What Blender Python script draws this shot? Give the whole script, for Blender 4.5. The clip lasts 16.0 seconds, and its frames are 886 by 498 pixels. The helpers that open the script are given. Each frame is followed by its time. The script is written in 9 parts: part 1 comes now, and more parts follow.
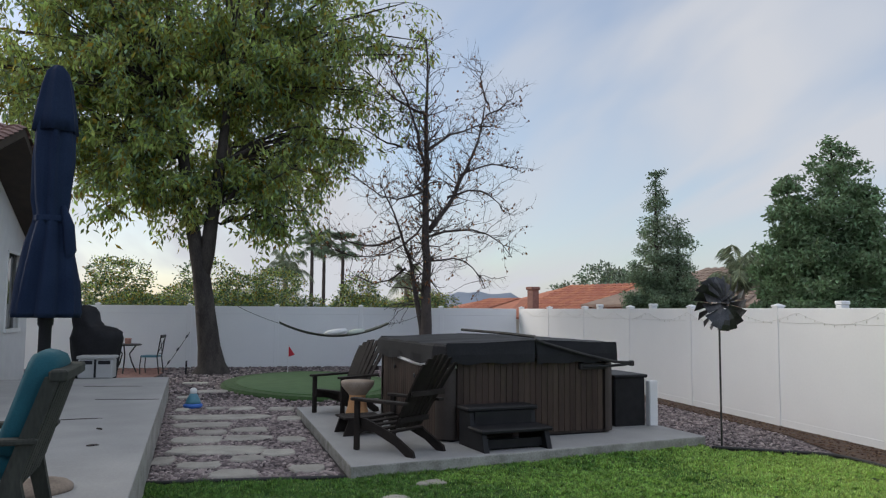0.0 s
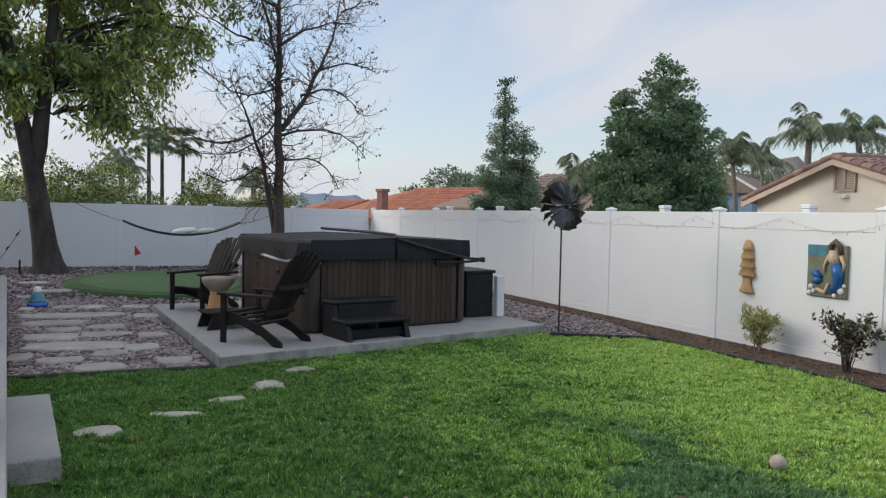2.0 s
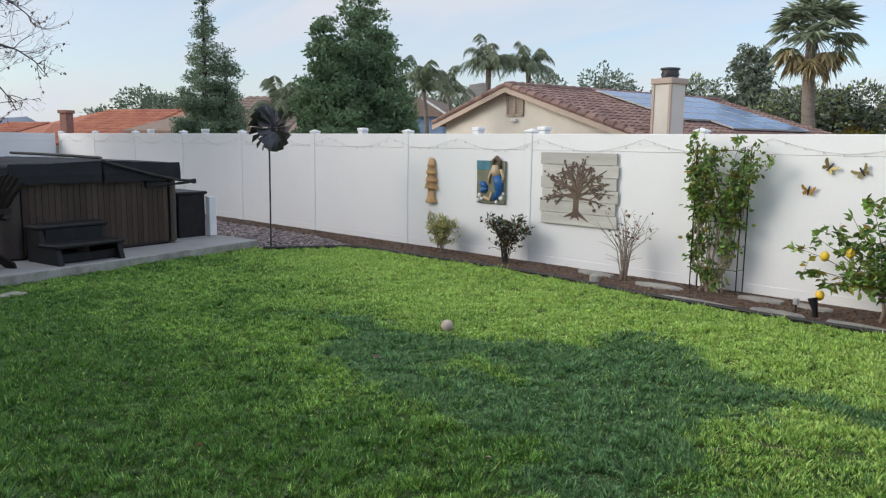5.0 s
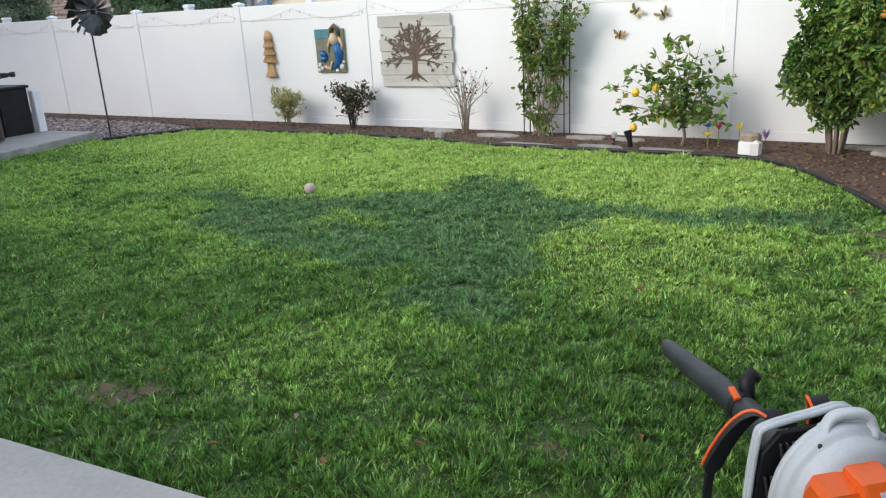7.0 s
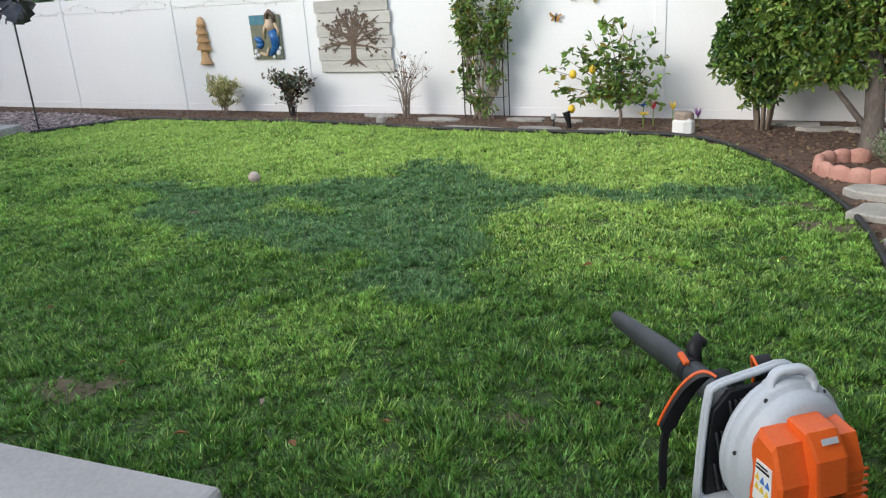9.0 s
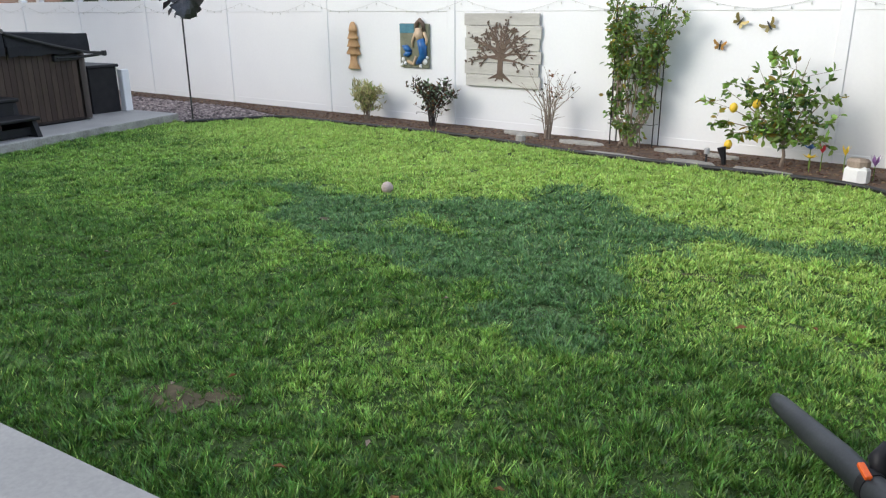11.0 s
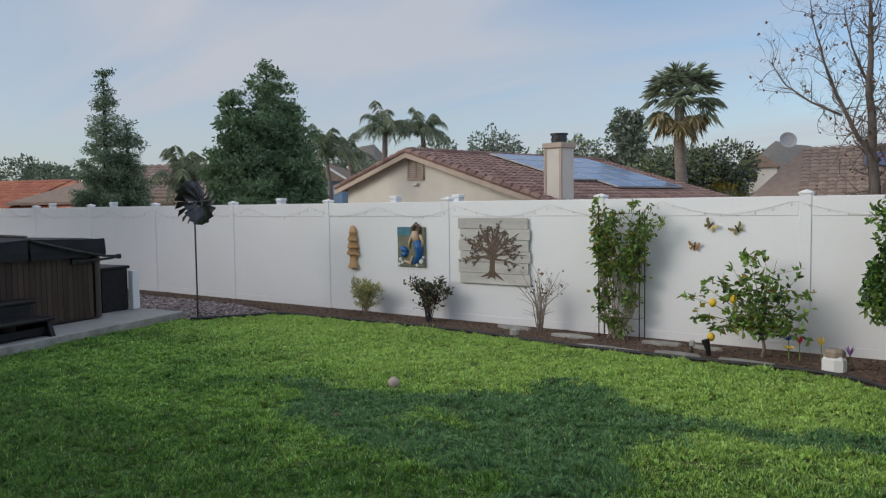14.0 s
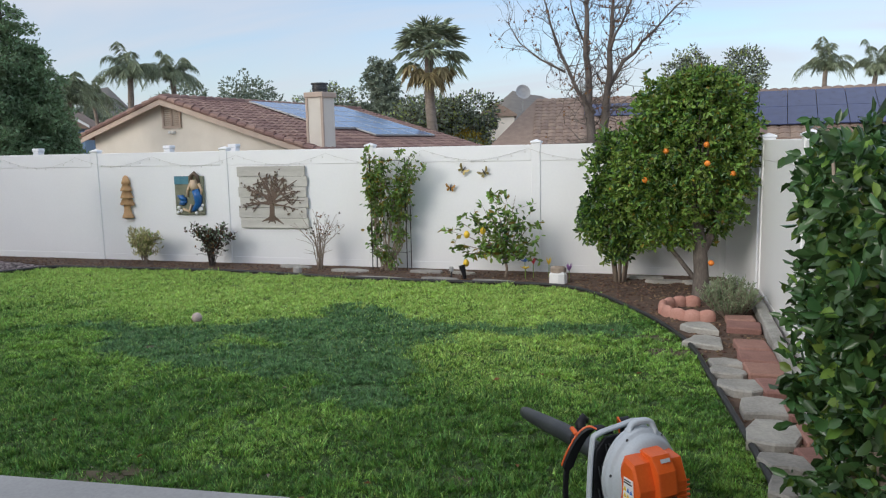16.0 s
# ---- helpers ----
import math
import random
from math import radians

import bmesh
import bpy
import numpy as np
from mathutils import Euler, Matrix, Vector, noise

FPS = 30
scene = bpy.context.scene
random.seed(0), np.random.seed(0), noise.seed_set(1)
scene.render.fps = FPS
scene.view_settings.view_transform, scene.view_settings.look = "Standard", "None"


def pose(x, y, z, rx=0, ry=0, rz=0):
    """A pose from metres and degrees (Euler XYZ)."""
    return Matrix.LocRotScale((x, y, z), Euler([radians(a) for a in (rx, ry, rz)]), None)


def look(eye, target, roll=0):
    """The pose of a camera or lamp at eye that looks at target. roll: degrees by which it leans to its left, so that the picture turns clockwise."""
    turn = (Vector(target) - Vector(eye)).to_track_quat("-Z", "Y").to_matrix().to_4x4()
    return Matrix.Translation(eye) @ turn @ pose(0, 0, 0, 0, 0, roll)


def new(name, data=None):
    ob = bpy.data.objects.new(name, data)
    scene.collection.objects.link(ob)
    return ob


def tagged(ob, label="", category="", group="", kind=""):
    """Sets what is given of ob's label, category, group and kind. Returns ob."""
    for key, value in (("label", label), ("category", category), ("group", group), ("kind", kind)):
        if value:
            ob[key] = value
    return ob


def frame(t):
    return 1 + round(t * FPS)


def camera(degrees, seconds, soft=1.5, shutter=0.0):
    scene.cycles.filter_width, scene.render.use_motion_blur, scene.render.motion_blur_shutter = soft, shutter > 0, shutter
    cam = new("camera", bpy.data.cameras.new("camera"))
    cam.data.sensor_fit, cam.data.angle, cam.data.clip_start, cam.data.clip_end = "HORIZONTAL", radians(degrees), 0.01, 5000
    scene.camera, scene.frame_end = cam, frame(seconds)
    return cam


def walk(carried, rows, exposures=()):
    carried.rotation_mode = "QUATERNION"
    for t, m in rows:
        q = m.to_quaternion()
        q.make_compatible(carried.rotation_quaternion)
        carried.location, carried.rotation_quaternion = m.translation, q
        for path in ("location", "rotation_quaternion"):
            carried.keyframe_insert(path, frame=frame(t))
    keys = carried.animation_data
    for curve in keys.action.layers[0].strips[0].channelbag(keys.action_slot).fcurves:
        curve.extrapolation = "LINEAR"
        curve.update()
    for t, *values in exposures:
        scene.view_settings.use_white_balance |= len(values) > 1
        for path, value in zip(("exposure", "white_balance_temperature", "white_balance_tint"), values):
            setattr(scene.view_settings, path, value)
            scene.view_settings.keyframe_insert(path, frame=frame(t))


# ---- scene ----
cam = camera(60.8, 16.0, soft=1.2)
PATH = [
    (0, (0.347, -7.423, 1.679), (-1.599, -6.989, 1.842), 0.5),
    (0.5, (0.253, -7.346, 1.653), (-1.673, -6.817, 1.744), 1.3),
    (1, (0.297, -7.452, 1.649), (-1.596, -6.809, 1.673), 1.4),
    (1.5, (0.461, -7.66, 1.63), (-1.394, -6.913, 1.585), 1.3),
    (2, (0.66, -7.75, 1.633), (-1.16, -6.927, 1.544), 1.2),
    (2.5, (0.827, -7.801, 1.641), (-0.963, -6.915, 1.531), 1.2),
    (3, (0.927, -7.856, 1.636), (-0.801, -6.856, 1.508), 1.4),
    (3.5, (1.054, -8.0, 1.613), (-0.58, -6.858, 1.449), 1.6),
    (4, (1.193, -8.174, 1.617), (-0.345, -6.912, 1.409), 2.1),
    (4.5, (1.316, -8.23, 1.609), (-0.14, -6.88, 1.368), 1.8),
    (5, (1.475, -8.335, 1.609), (0.108, -6.901, 1.333), 0.8),
    (5.2, (1.542, -8.379, 1.634), (0.222, -6.906, 1.337), 0.5),
    (7.3, (1.752, -8.881, 1.555), (0.787, -7.245, 0.929), -3.4),
    (7.5, (1.754, -8.895, 1.56), (0.822, -7.242, 0.928), -3.5),
    (8, (1.754, -8.929, 1.572), (0.882, -7.245, 0.937), -3.6),
    (8.2, (1.753, -8.946, 1.58), (0.892, -7.257, 0.943), -3.6),
    (10.3, (1.601, -8.896, 1.565), (0.623, -7.29, 0.883), -2.1),
    (10.5, (1.579, -8.845, 1.586), (0.555, -7.26, 0.923), -1.5),
    (11, (1.512, -8.692, 1.592), (0.364, -7.172, 0.983), -0.4),
    (11.5, (1.459, -8.511, 1.617), (0.207, -7.048, 1.074), 0.5),
    (12, (1.422, -8.462, 1.617), (0.097, -7.04, 1.149), 1.5),
    (12.5, (1.45, -8.487, 1.645), (0.08, -7.078, 1.269), 2.7),
    (13, (1.493, -8.637, 1.667), (0.137, -7.188, 1.416), 2.3),
    (13.5, (1.589, -8.911, 1.709), (0.308, -7.383, 1.555), 0.4),
    (14, (1.601, -9.132, 1.73), (0.439, -7.509, 1.61), -0.8),
    (14.5, (1.591, -9.34, 1.717), (0.602, -7.61, 1.548), -0.8),
    (15, (1.626, -9.654, 1.72), (0.806, -7.843, 1.498), -0.8),
    (15.5, (1.744, -9.939, 1.736), (1.054, -8.079, 1.482), -0.8),
    (16, (1.844, -10.256, 1.759), (1.255, -8.364, 1.49), -1.2),
]
walk(cam, [(t, look(eye, target, roll)) for t, eye, target, roll in PATH],
     exposures=[(0, 0.30, 6400, 10), (1.5, 0.40, 6380, 10), (3.5, 0.48, 6300, 10), (5.2, 0.52, 6250, 10), (7.3, 0.91, 6200, 10), (8.2, 0.88, 6180, 10), (10.3, 0.96, 6180, 10), (11.0, 0.92, 6180, 10), (11.5, 0.68, 6250, 10),
                (12.0, 0.66, 6250, 10), (12.5, 0.60, 6250, 10), (13.0, 0.42, 6180, 10), (13.5, 0.23, 6180, 10), (14.0, 0.03, 6180, 10), (14.5, 0.28, 6180, 10), (15.0, 0.38, 6180, 10), (15.5, 0.44, 6150, 10), (16, 0.42, 6130, 10)])

# ---------------------------------------------------------------- light
SUN_DIR = Vector((-0.58, -0.80, 0.44)).normalized()      # towards the sun
SUN_EL = math.asin(SUN_DIR.z)
SUN_AZ = math.atan2(SUN_DIR.x, SUN_DIR.y)

world = bpy.data.worlds.new("sky_world")
scene.world = world
world.use_nodes = True
wn, wl = world.node_tree.nodes, world.node_tree.links
wn.clear()
w_out = wn.new("ShaderNodeOutputWorld")
w_bg = wn.new("ShaderNodeBackground")
w_sky = wn.new("ShaderNodeTexSky")
w_sky.sky_type = "NISHITA"
w_sky.sun_disc = False
w_sky.sun_elevation = SUN_EL
w_sky.sun_rotation = SUN_AZ
w_sky.dust_density = 1.2
w_sky.ozone_density = 2.2
w_bg.inputs["Strength"].default_value = 0.14
# thin cirrus, stretched along one axis
w_tc = wn.new("ShaderNodeTexCoord")
w_sep = wn.new("ShaderNodeSeparateXYZ")
wl.new(w_tc.outputs["Generated"], w_sep.inputs[0])
w_add = wn.new("ShaderNodeMath"); w_add.operation = "ADD"; w_add.inputs[1].default_value = 0.22
wl.new(w_sep.outputs["Z"], w_add.inputs[0])
w_dx = wn.new("ShaderNodeMath"); w_dx.operation = "DIVIDE"
w_dy = wn.new("ShaderNodeMath"); w_dy.operation = "DIVIDE"
wl.new(w_sep.outputs["X"], w_dx.inputs[0]); wl.new(w_add.outputs[0], w_dx.inputs[1])
wl.new(w_sep.outputs["Y"], w_dy.inputs[0]); wl.new(w_add.outputs[0], w_dy.inputs[1])
w_cmb = wn.new("ShaderNodeCombineXYZ")
wl.new(w_dx.outputs[0], w_cmb.inputs[0]); wl.new(w_dy.outputs[0], w_cmb.inputs[1])
w_map = wn.new("ShaderNodeMapping")
w_map.inputs["Rotation"].default_value = (0, 0, radians(28))
w_map.inputs["Scale"].default_value = (0.55, 1.5, 1)
w_map.inputs["Location"].default_value = (0.4, 1.3, 0)
wl.new(w_cmb.outputs[0], w_map.inputs[0])
w_noise = wn.new("ShaderNodeTexNoise")
w_noise.inputs["Scale"].default_value = 1.1
w_noise.inputs["Detail"].default_value = 4
w_noise.inputs["Roughness"].default_value = 0.46
w_noise.inputs["Distortion"].default_value = 0.5
wl.new(w_map.outputs[0], w_noise.inputs["Vector"])
w_ramp = wn.new("ShaderNodeValToRGB")
w_ramp.color_ramp.elements[0].position = 0.36
w_ramp.color_ramp.elements[0].color = (0.08, 0.08, 0.08, 1)
w_ramp.color_ramp.elements[1].position = 0.62
w_ramp.color_ramp.elements[1].color = (0.80, 0.80, 0.80, 1)
wl.new(w_noise.outputs["Fac"], w_ramp.inputs[0])
w_mix = wn.new("ShaderNodeMix")
w_mix.data_type = "RGBA"
w_west = wn.new("ShaderNodeMath"); w_west.operation = "MULTIPLY_ADD"; w_west.use_clamp = True
w_west.inputs[1].default_value = 0.28          # thicker cloud towards the west; the unseen east is thickened for fill light
w_sq = wn.new("ShaderNodeMath"); w_sq.operation = "MULTIPLY"
wl.new(w_sep.outputs["X"], w_sq.inputs[0]); wl.new(w_sep.outputs["X"], w_sq.inputs[1])
wl.new(w_sq.outputs[0], w_west.inputs[0])
w_top = wn.new("ShaderNodeMapRange")          # unseen veil of bright cloud, added overhead as fill light
w_top.interpolation_type = "SMOOTHSTEP"
w_top.inputs["From Min"].default_value = 0.38
w_top.inputs["From Max"].default_value = 0.80
w_top.inputs["To Max"].default_value = 0.55
wl.new(w_sep.outputs["Z"], w_top.inputs["Value"])
w_sum = wn.new("ShaderNodeMath"); w_sum.operation = "ADD"
wl.new(w_ramp.outputs["Color"], w_sum.inputs[0]); wl.new(w_top.outputs[0], w_sum.inputs[1])
wl.new(w_sum.outputs[0], w_west.inputs[2])
wl.new(w_west.outputs[0], w_mix.inputs["Factor"])
wl.new(w_sky.outputs[0], w_mix.inputs[6])
w_east = wn.new("ShaderNodeMapRange")         # cloud warmer by the low sun; the unseen east made bluer and brighter for fill
w_east.inputs["From Min"].default_value = 0.05
w_east.inputs["From Max"].default_value = 1.0
wl.new(w_sep.outputs["X"], w_east.inputs["Value"])
w_hue = wn.new("ShaderNodeMix")
w_hue.data_type = "RGBA"
w_hue.inputs[6].default_value = (3.72, 3.80, 4.02, 1)
w_hue.inputs[7].default_value = (4.90, 5.50, 6.70, 1)
wl.new(w_east.outputs[0], w_hue.inputs["Factor"])
wl.new(w_hue.outputs[2], w_mix.inputs[7])
wl.new(w_mix.outputs[2], w_bg.inputs["Color"])
wl.new(w_bg.outputs[0], w_out.inputs["Surface"])

sun = new("sun", bpy.data.lights.new("sun", "SUN"))
sun.data.energy = 1.36
sun.data.angle = radians(32)
sun.data.color = (1.0, 0.92, 0.81)
sun.matrix_world = look(SUN_DIR * 60, (0, 0, 0))


# ---------------------------------------------------------------- materials
def material(name, c1, c2, rough=0.7, scale=6.0, fine=60.0, bump=0.0, metal=0.0, spread=0.35,
             obj_random=0.0, island=0.0, spec=0.5, trans=0.0, stretch=(1, 1, 1), bump_scale=None, local=False):
    """Two colours mixed by a broad and a fine noise, with relief; obj_random and island vary the value piece by piece."""
    m = bpy.data.materials.new(name)
    m.use_nodes = True
    n, l = m.node_tree.nodes, m.node_tree.links
    p = n["Principled BSDF"]
    if local:
        tc = n.new("ShaderNodeTexCoord"); src = tc.outputs["Object"]
    else:
        tc = n.new("ShaderNodeNewGeometry"); src = tc.outputs["Position"]
    mp = n.new("ShaderNodeMapping")
    mp.inputs["Scale"].default_value = stretch
    l.new(src, mp.inputs[0])
    a = n.new("ShaderNodeTexNoise"); a.inputs["Scale"].default_value = scale; a.inputs["Detail"].default_value = 5
    b = n.new("ShaderNodeTexNoise"); b.inputs["Scale"].default_value = fine; b.inputs["Detail"].default_value = 3
    l.new(mp.outputs[0], a.inputs["Vector"]); l.new(mp.outputs[0], b.inputs["Vector"])
    s = n.new("ShaderNodeMath"); s.operation = "MULTIPLY_ADD"; s.inputs[1].default_value = 0.6
    h = n.new("ShaderNodeMath"); h.operation = "MULTIPLY"; h.inputs[1].default_value = 0.4
    l.new(b.outputs["Fac"], h.inputs[0]); l.new(a.outputs["Fac"], s.inputs[0]); l.new(h.outputs[0], s.inputs[2])
    r = n.new("ShaderNodeMapRange")
    r.inputs["From Min"].default_value = 0.5 - spread / 2; r.inputs["From Max"].default_value = 0.5 + spread / 2
    l.new(s.outputs[0], r.inputs["Value"])
    mx = n.new("ShaderNodeMix"); mx.data_type = "RGBA"
    mx.inputs[6].default_value = (*c1, 1); mx.inputs[7].default_value = (*c2, 1)
    l.new(r.outputs[0], mx.inputs["Factor"])
    col = mx.outputs[2]
    if obj_random or island:
        hs = n.new("ShaderNodeHueSaturation")
        if obj_random:
            oi = n.new("ShaderNodeObjectInfo"); rnd = oi.outputs["Random"]; amt = obj_random
        else:
            gi = n.new("ShaderNodeNewGeometry"); rnd = gi.outputs["Random Per Island"]; amt = island
        vr = n.new("ShaderNodeMapRange")
        vr.inputs["To Min"].default_value = 1 - amt; vr.inputs["To Max"].default_value = 1 + amt
        l.new(rnd, vr.inputs["Value"])
        l.new(vr.outputs[0], hs.inputs["Value"])
        hr = n.new("ShaderNodeMapRange")
        hr.inputs["To Min"].default_value = 0.5 - amt * 0.05; hr.inputs["To Max"].default_value = 0.5 + amt * 0.05
        l.new(rnd, hr.inputs["Value"])
        l.new(hr.outputs[0], hs.inputs["Hue"])
        l.new(col, hs.inputs["Color"])
        col = hs.outputs[0]
    l.new(col, p.inputs["Base Color"])
    p.inputs["Roughness"].default_value = rough
    p.inputs["Metallic"].default_value = metal
    p.inputs["Specular IOR Level"].default_value = spec
    if bump:
        bp = n.new("ShaderNodeBump"); bp.inputs["Strength"].default_value = 1.0; bp.inputs["Distance"].default_value = bump
        l.new(s.outputs[0], bp.inputs["Height"]); l.new(bp.outputs[0], p.inputs["Normal"])
    if trans:
        o = n["Material Output"]
        t = n.new("ShaderNodeBsdfTranslucent"); l.new(col, t.inputs["Color"])
        ms = n.new("ShaderNodeMixShader"); ms.inputs[0].default_value = trans
        l.new(p.outputs[0], ms.inputs[1]); l.new(t.outputs[0], ms.inputs[2]); l.new(ms.outputs[0], o.inputs["Surface"])
    return m


M = {}
M["vinyl"] = material("white_vinyl", (0.80, 0.80, 0.80), (0.86, 0.86, 0.855), 0.42, 1.2, 30, 0.0006, spread=0.5)
M["vinyl_dirty"] = material("soiled_vinyl", (0.60, 0.58, 0.55), (0.76, 0.75, 0.73), 0.5, 3, 40, 0.001)
M["concrete"] = material("concrete", (0.285, 0.285, 0.280), (0.39, 0.385, 0.375), 0.85, 1.6, 70, 0.002)
M["concrete_edge"] = material("rough_concrete_edge", (0.20, 0.195, 0.17), (0.44, 0.43, 0.40), 0.9, 5, 60, 0.006, spread=0.3)
M["soil"] = material("soil", (0.040, 0.034, 0.018), (0.13, 0.105, 0.062), 0.95, 3, 40, 0.01)
M["mulch"] = material("bark_mulch", (0.05, 0.032, 0.022), (0.15, 0.095, 0.065), 0.95, 9, 70, 0.012)
M["chip"] = material("bark_chip", (0.06, 0.038, 0.026), (0.20, 0.12, 0.08), 0.95, 14, 80, 0.003, island=0.5)
M["gravel_bed"] = material("gravel_base", (0.03, 0.025, 0.025), (0.09, 0.074, 0.072), 0.95, 20, 90, 0.01)
M["pebble"] = material("pebble", (0.07, 0.055, 0.057), (0.36, 0.29, 0.285), 0.8, 10, 60, 0.002, island=0.75)
M["flag"] = material("flagstone", (0.28, 0.265, 0.235), (0.47, 0.44, 0.385), 0.85, 4, 50, 0.004, obj_random=0.14)
M["brick"] = material("red_paver", (0.22, 0.115, 0.09), (0.34, 0.185, 0.15), 0.9, 6, 60, 0.007, obj_random=0.16)
M["rubber"] = material("black_edging", (0.012, 0.012, 0.013), (0.03, 0.03, 0.03), 0.55, 8, 60, 0.001)
M["turf"] = material("putting_turf", (0.035, 0.085, 0.025), (0.06, 0.13, 0.04), 0.9, 4, 120, 0.003)
M["turf_fringe"] = material("turf_fringe", (0.02, 0.055, 0.012), (0.045, 0.10, 0.025), 0.95, 12, 90, 0.01)
# shade between the tufts is put into this dark green base
M["thatch"] = material("thatch", (0.020, 0.046, 0.010), (0.075, 0.125, 0.030), 0.95, 45, 240, 0.02, spread=0.3)
M["grass"] = material("grass_blades", (0.056, 0.136, 0.027), (0.45, 0.70, 0.150), 0.42, 22, 60, 0, island=0.45, trans=0.3, spread=0.22)
M["grass_deep_shaded"] = material("deep_shaded_blades", (0.027, 0.082, 0.018), (0.215, 0.41, 0.078), 0.42, 22, 60, 0, island=0.45, trans=0.3, spread=0.24)
M["grass_sunlit"] = material("sunlit_yellow_green_blades", (0.21, 0.36, 0.075), (0.70, 0.88, 0.24), 0.42, 20, 60, 0, island=0.4, trans=0.35, spread=0.28)
M["grass_dark"] = material("dark_blue_green_blades", (0.035, 0.098, 0.040), (0.245, 0.44, 0.165), 0.45, 22, 60, 0, island=0.42, trans=0.25, spread=0.28)
M["tub_wood"] = material("tub_cladding", (0.030, 0.020, 0.016), (0.082, 0.055, 0.043), 0.55, 5, 60, 0.001, stretch=(1, 1, 0.12), obj_random=0.18, spec=0.25)
M["tub_trim"] = material("tub_corner", (0.024, 0.017, 0.0145), (0.048, 0.035, 0.030), 0.5, 4, 50, 0.0006)
M["cover"] = material("vinyl_cover", (0.009, 0.009, 0.011), (0.022, 0.022, 0.025), 0.6, 3, 45, 0.003, spec=0.22)
M["black"] = material("black_plastic", (0.010, 0.010, 0.012), (0.022, 0.022, 0.025), 0.5, 8, 80, 0.0005, spec=0.25)
M["black_metal"] = material("black_iron", (0.014, 0.014, 0.015), (0.035, 0.033, 0.032), 0.5, 10, 90, 0.0006, metal=0.3)
M["steel"] = material("weathered_steel", (0.03, 0.031, 0.035), (0.09, 0.088, 0.09), 0.32, 9, 70, 0.001, metal=0.6)
M["resin"] = material("brown_resin", (0.014, 0.011, 0.010), (0.030, 0.024, 0.021), 0.6, 7, 60, 0.001, stretch=(1, 1, 1), spec=0.2)
M["stone_table"] = material("terracotta_pedestal", (0.46, 0.22, 0.09), (0.60, 0.34, 0.16), 0.8, 6, 50, 0.003)
M["table_top"] = material("cast_table_top", (0.26, 0.20, 0.15), (0.42, 0.34, 0.27), 0.8, 7, 50, 0.003)
M["white_cloth"] = material("white_cloth", (0.74, 0.74, 0.72), (0.82, 0.82, 0.8), 0.9, 6, 80, 0.003)
M["navy"] = material("navy_canvas", (0.009, 0.017, 0.042), (0.020, 0.034, 0.070), 0.9, 4, 120, 0.002, spec=0.15)
M["teal"] = material("teal_cushion", (0.004, 0.062, 0.085), (0.010, 0.10, 0.13), 0.9, 5, 120, 0.003)
M["dark_wood"] = material("weathered_dark_wood", (0.012, 0.015, 0.012), (0.045, 0.048, 0.038), 0.8, 10, 70, 0.002, stretch=(1, 1, 0.3))
M["grey_plastic"] = material("grey_plastic", (0.36, 0.36, 0.36), (0.44, 0.44, 0.43), 0.5, 4, 60, 0.0005)
M["stucco"] = material("white_stucco", (0.66, 0.66, 0.66), (0.76, 0.76, 0.75), 0.9, 3, 130, 0.003)
M["stucco_cream"] = material("cream_stucco", (0.66, 0.61, 0.53), (0.74, 0.69, 0.61), 0.9, 2, 90, 0.003)
M["trim_tan"] = material("tan_trim", (0.46, 0.36, 0.29), (0.54, 0.43, 0.35), 0.7, 3, 60, 0.001)
M["tile_brown"] = material("brown_roof_tile", (0.19, 0.115, 0.095), (0.31, 0.20, 0.17), 0.85, 3, 40, 0.004, island=0.22)
M["tile_red"] = material("red_roof_tile", (0.37, 0.13, 0.075), (0.47, 0.185, 0.11), 0.85, 3, 30, 0.004, island=0.15)
M["tile_grey"] = material("grey_brown_roof", (0.22, 0.16, 0.125), (0.30, 0.225, 0.18), 0.9, 3, 30, 0.004, island=0.15)
M["eave_wood"] = material("dark_eave_wood", (0.03, 0.022, 0.018), (0.06, 0.045, 0.036), 0.8, 4, 50, 0.001)
# sky reflection put into the base colour of these panels as light blue
M["solar"] = material("sky_blue_solar_glass", (0.10, 0.17, 0.32), (0.15, 0.24, 0.42), 0.16, 3, 40, 0, spec=0.7)
M["solar_dark"] = material("dark_solar_glass", (0.03, 0.042, 0.105), (0.045, 0.062, 0.15), 0.2, 3, 40, 0, spec=0.6)
M["glass_dark"] = material("window_glass", (0.015, 0.018, 0.02), (0.03, 0.034, 0.036), 0.06, 2, 20, 0)
M["blue_paint"] = material("blue_siding", (0.22, 0.32, 0.45), (0.27, 0.38, 0.52), 0.7, 3, 40, 0.001)
M["bark"] = material("bark", (0.024, 0.020, 0.018), (0.078, 0.066, 0.058), 0.95, 5, 50, 0.02, stretch=(1, 1, 0.35), spread=0.3)
M["bark_grey"] = material("grey_bark", (0.075, 0.062, 0.053), (0.19, 0.16, 0.138), 0.95, 5, 50, 0.01, stretch=(1, 1, 0.35), spread=0.3)
M["bark_dark"] = material("dark_bark", (0.035, 0.028, 0.026), (0.10, 0.08, 0.072), 0.95, 6, 60, 0.01, stretch=(1, 1, 0.4))
M["bark_pale"] = material("pale_bark", (0.20, 0.155, 0.12), (0.36, 0.29, 0.23), 0.95, 7, 60, 0.006, stretch=(1, 1, 0.4))
M["leaf_oak"] = material("ash_leaf", (0.20, 0.275, 0.07), (0.48, 0.55, 0.16), 0.6, 0.7, 8, 0, island=0.5, trans=0.5)
M["leaf_yellow"] = material("turning_leaf", (0.24, 0.19, 0.02), (0.36, 0.27, 0.04), 0.6, 2, 9, 0, island=0.3, trans=0.4)
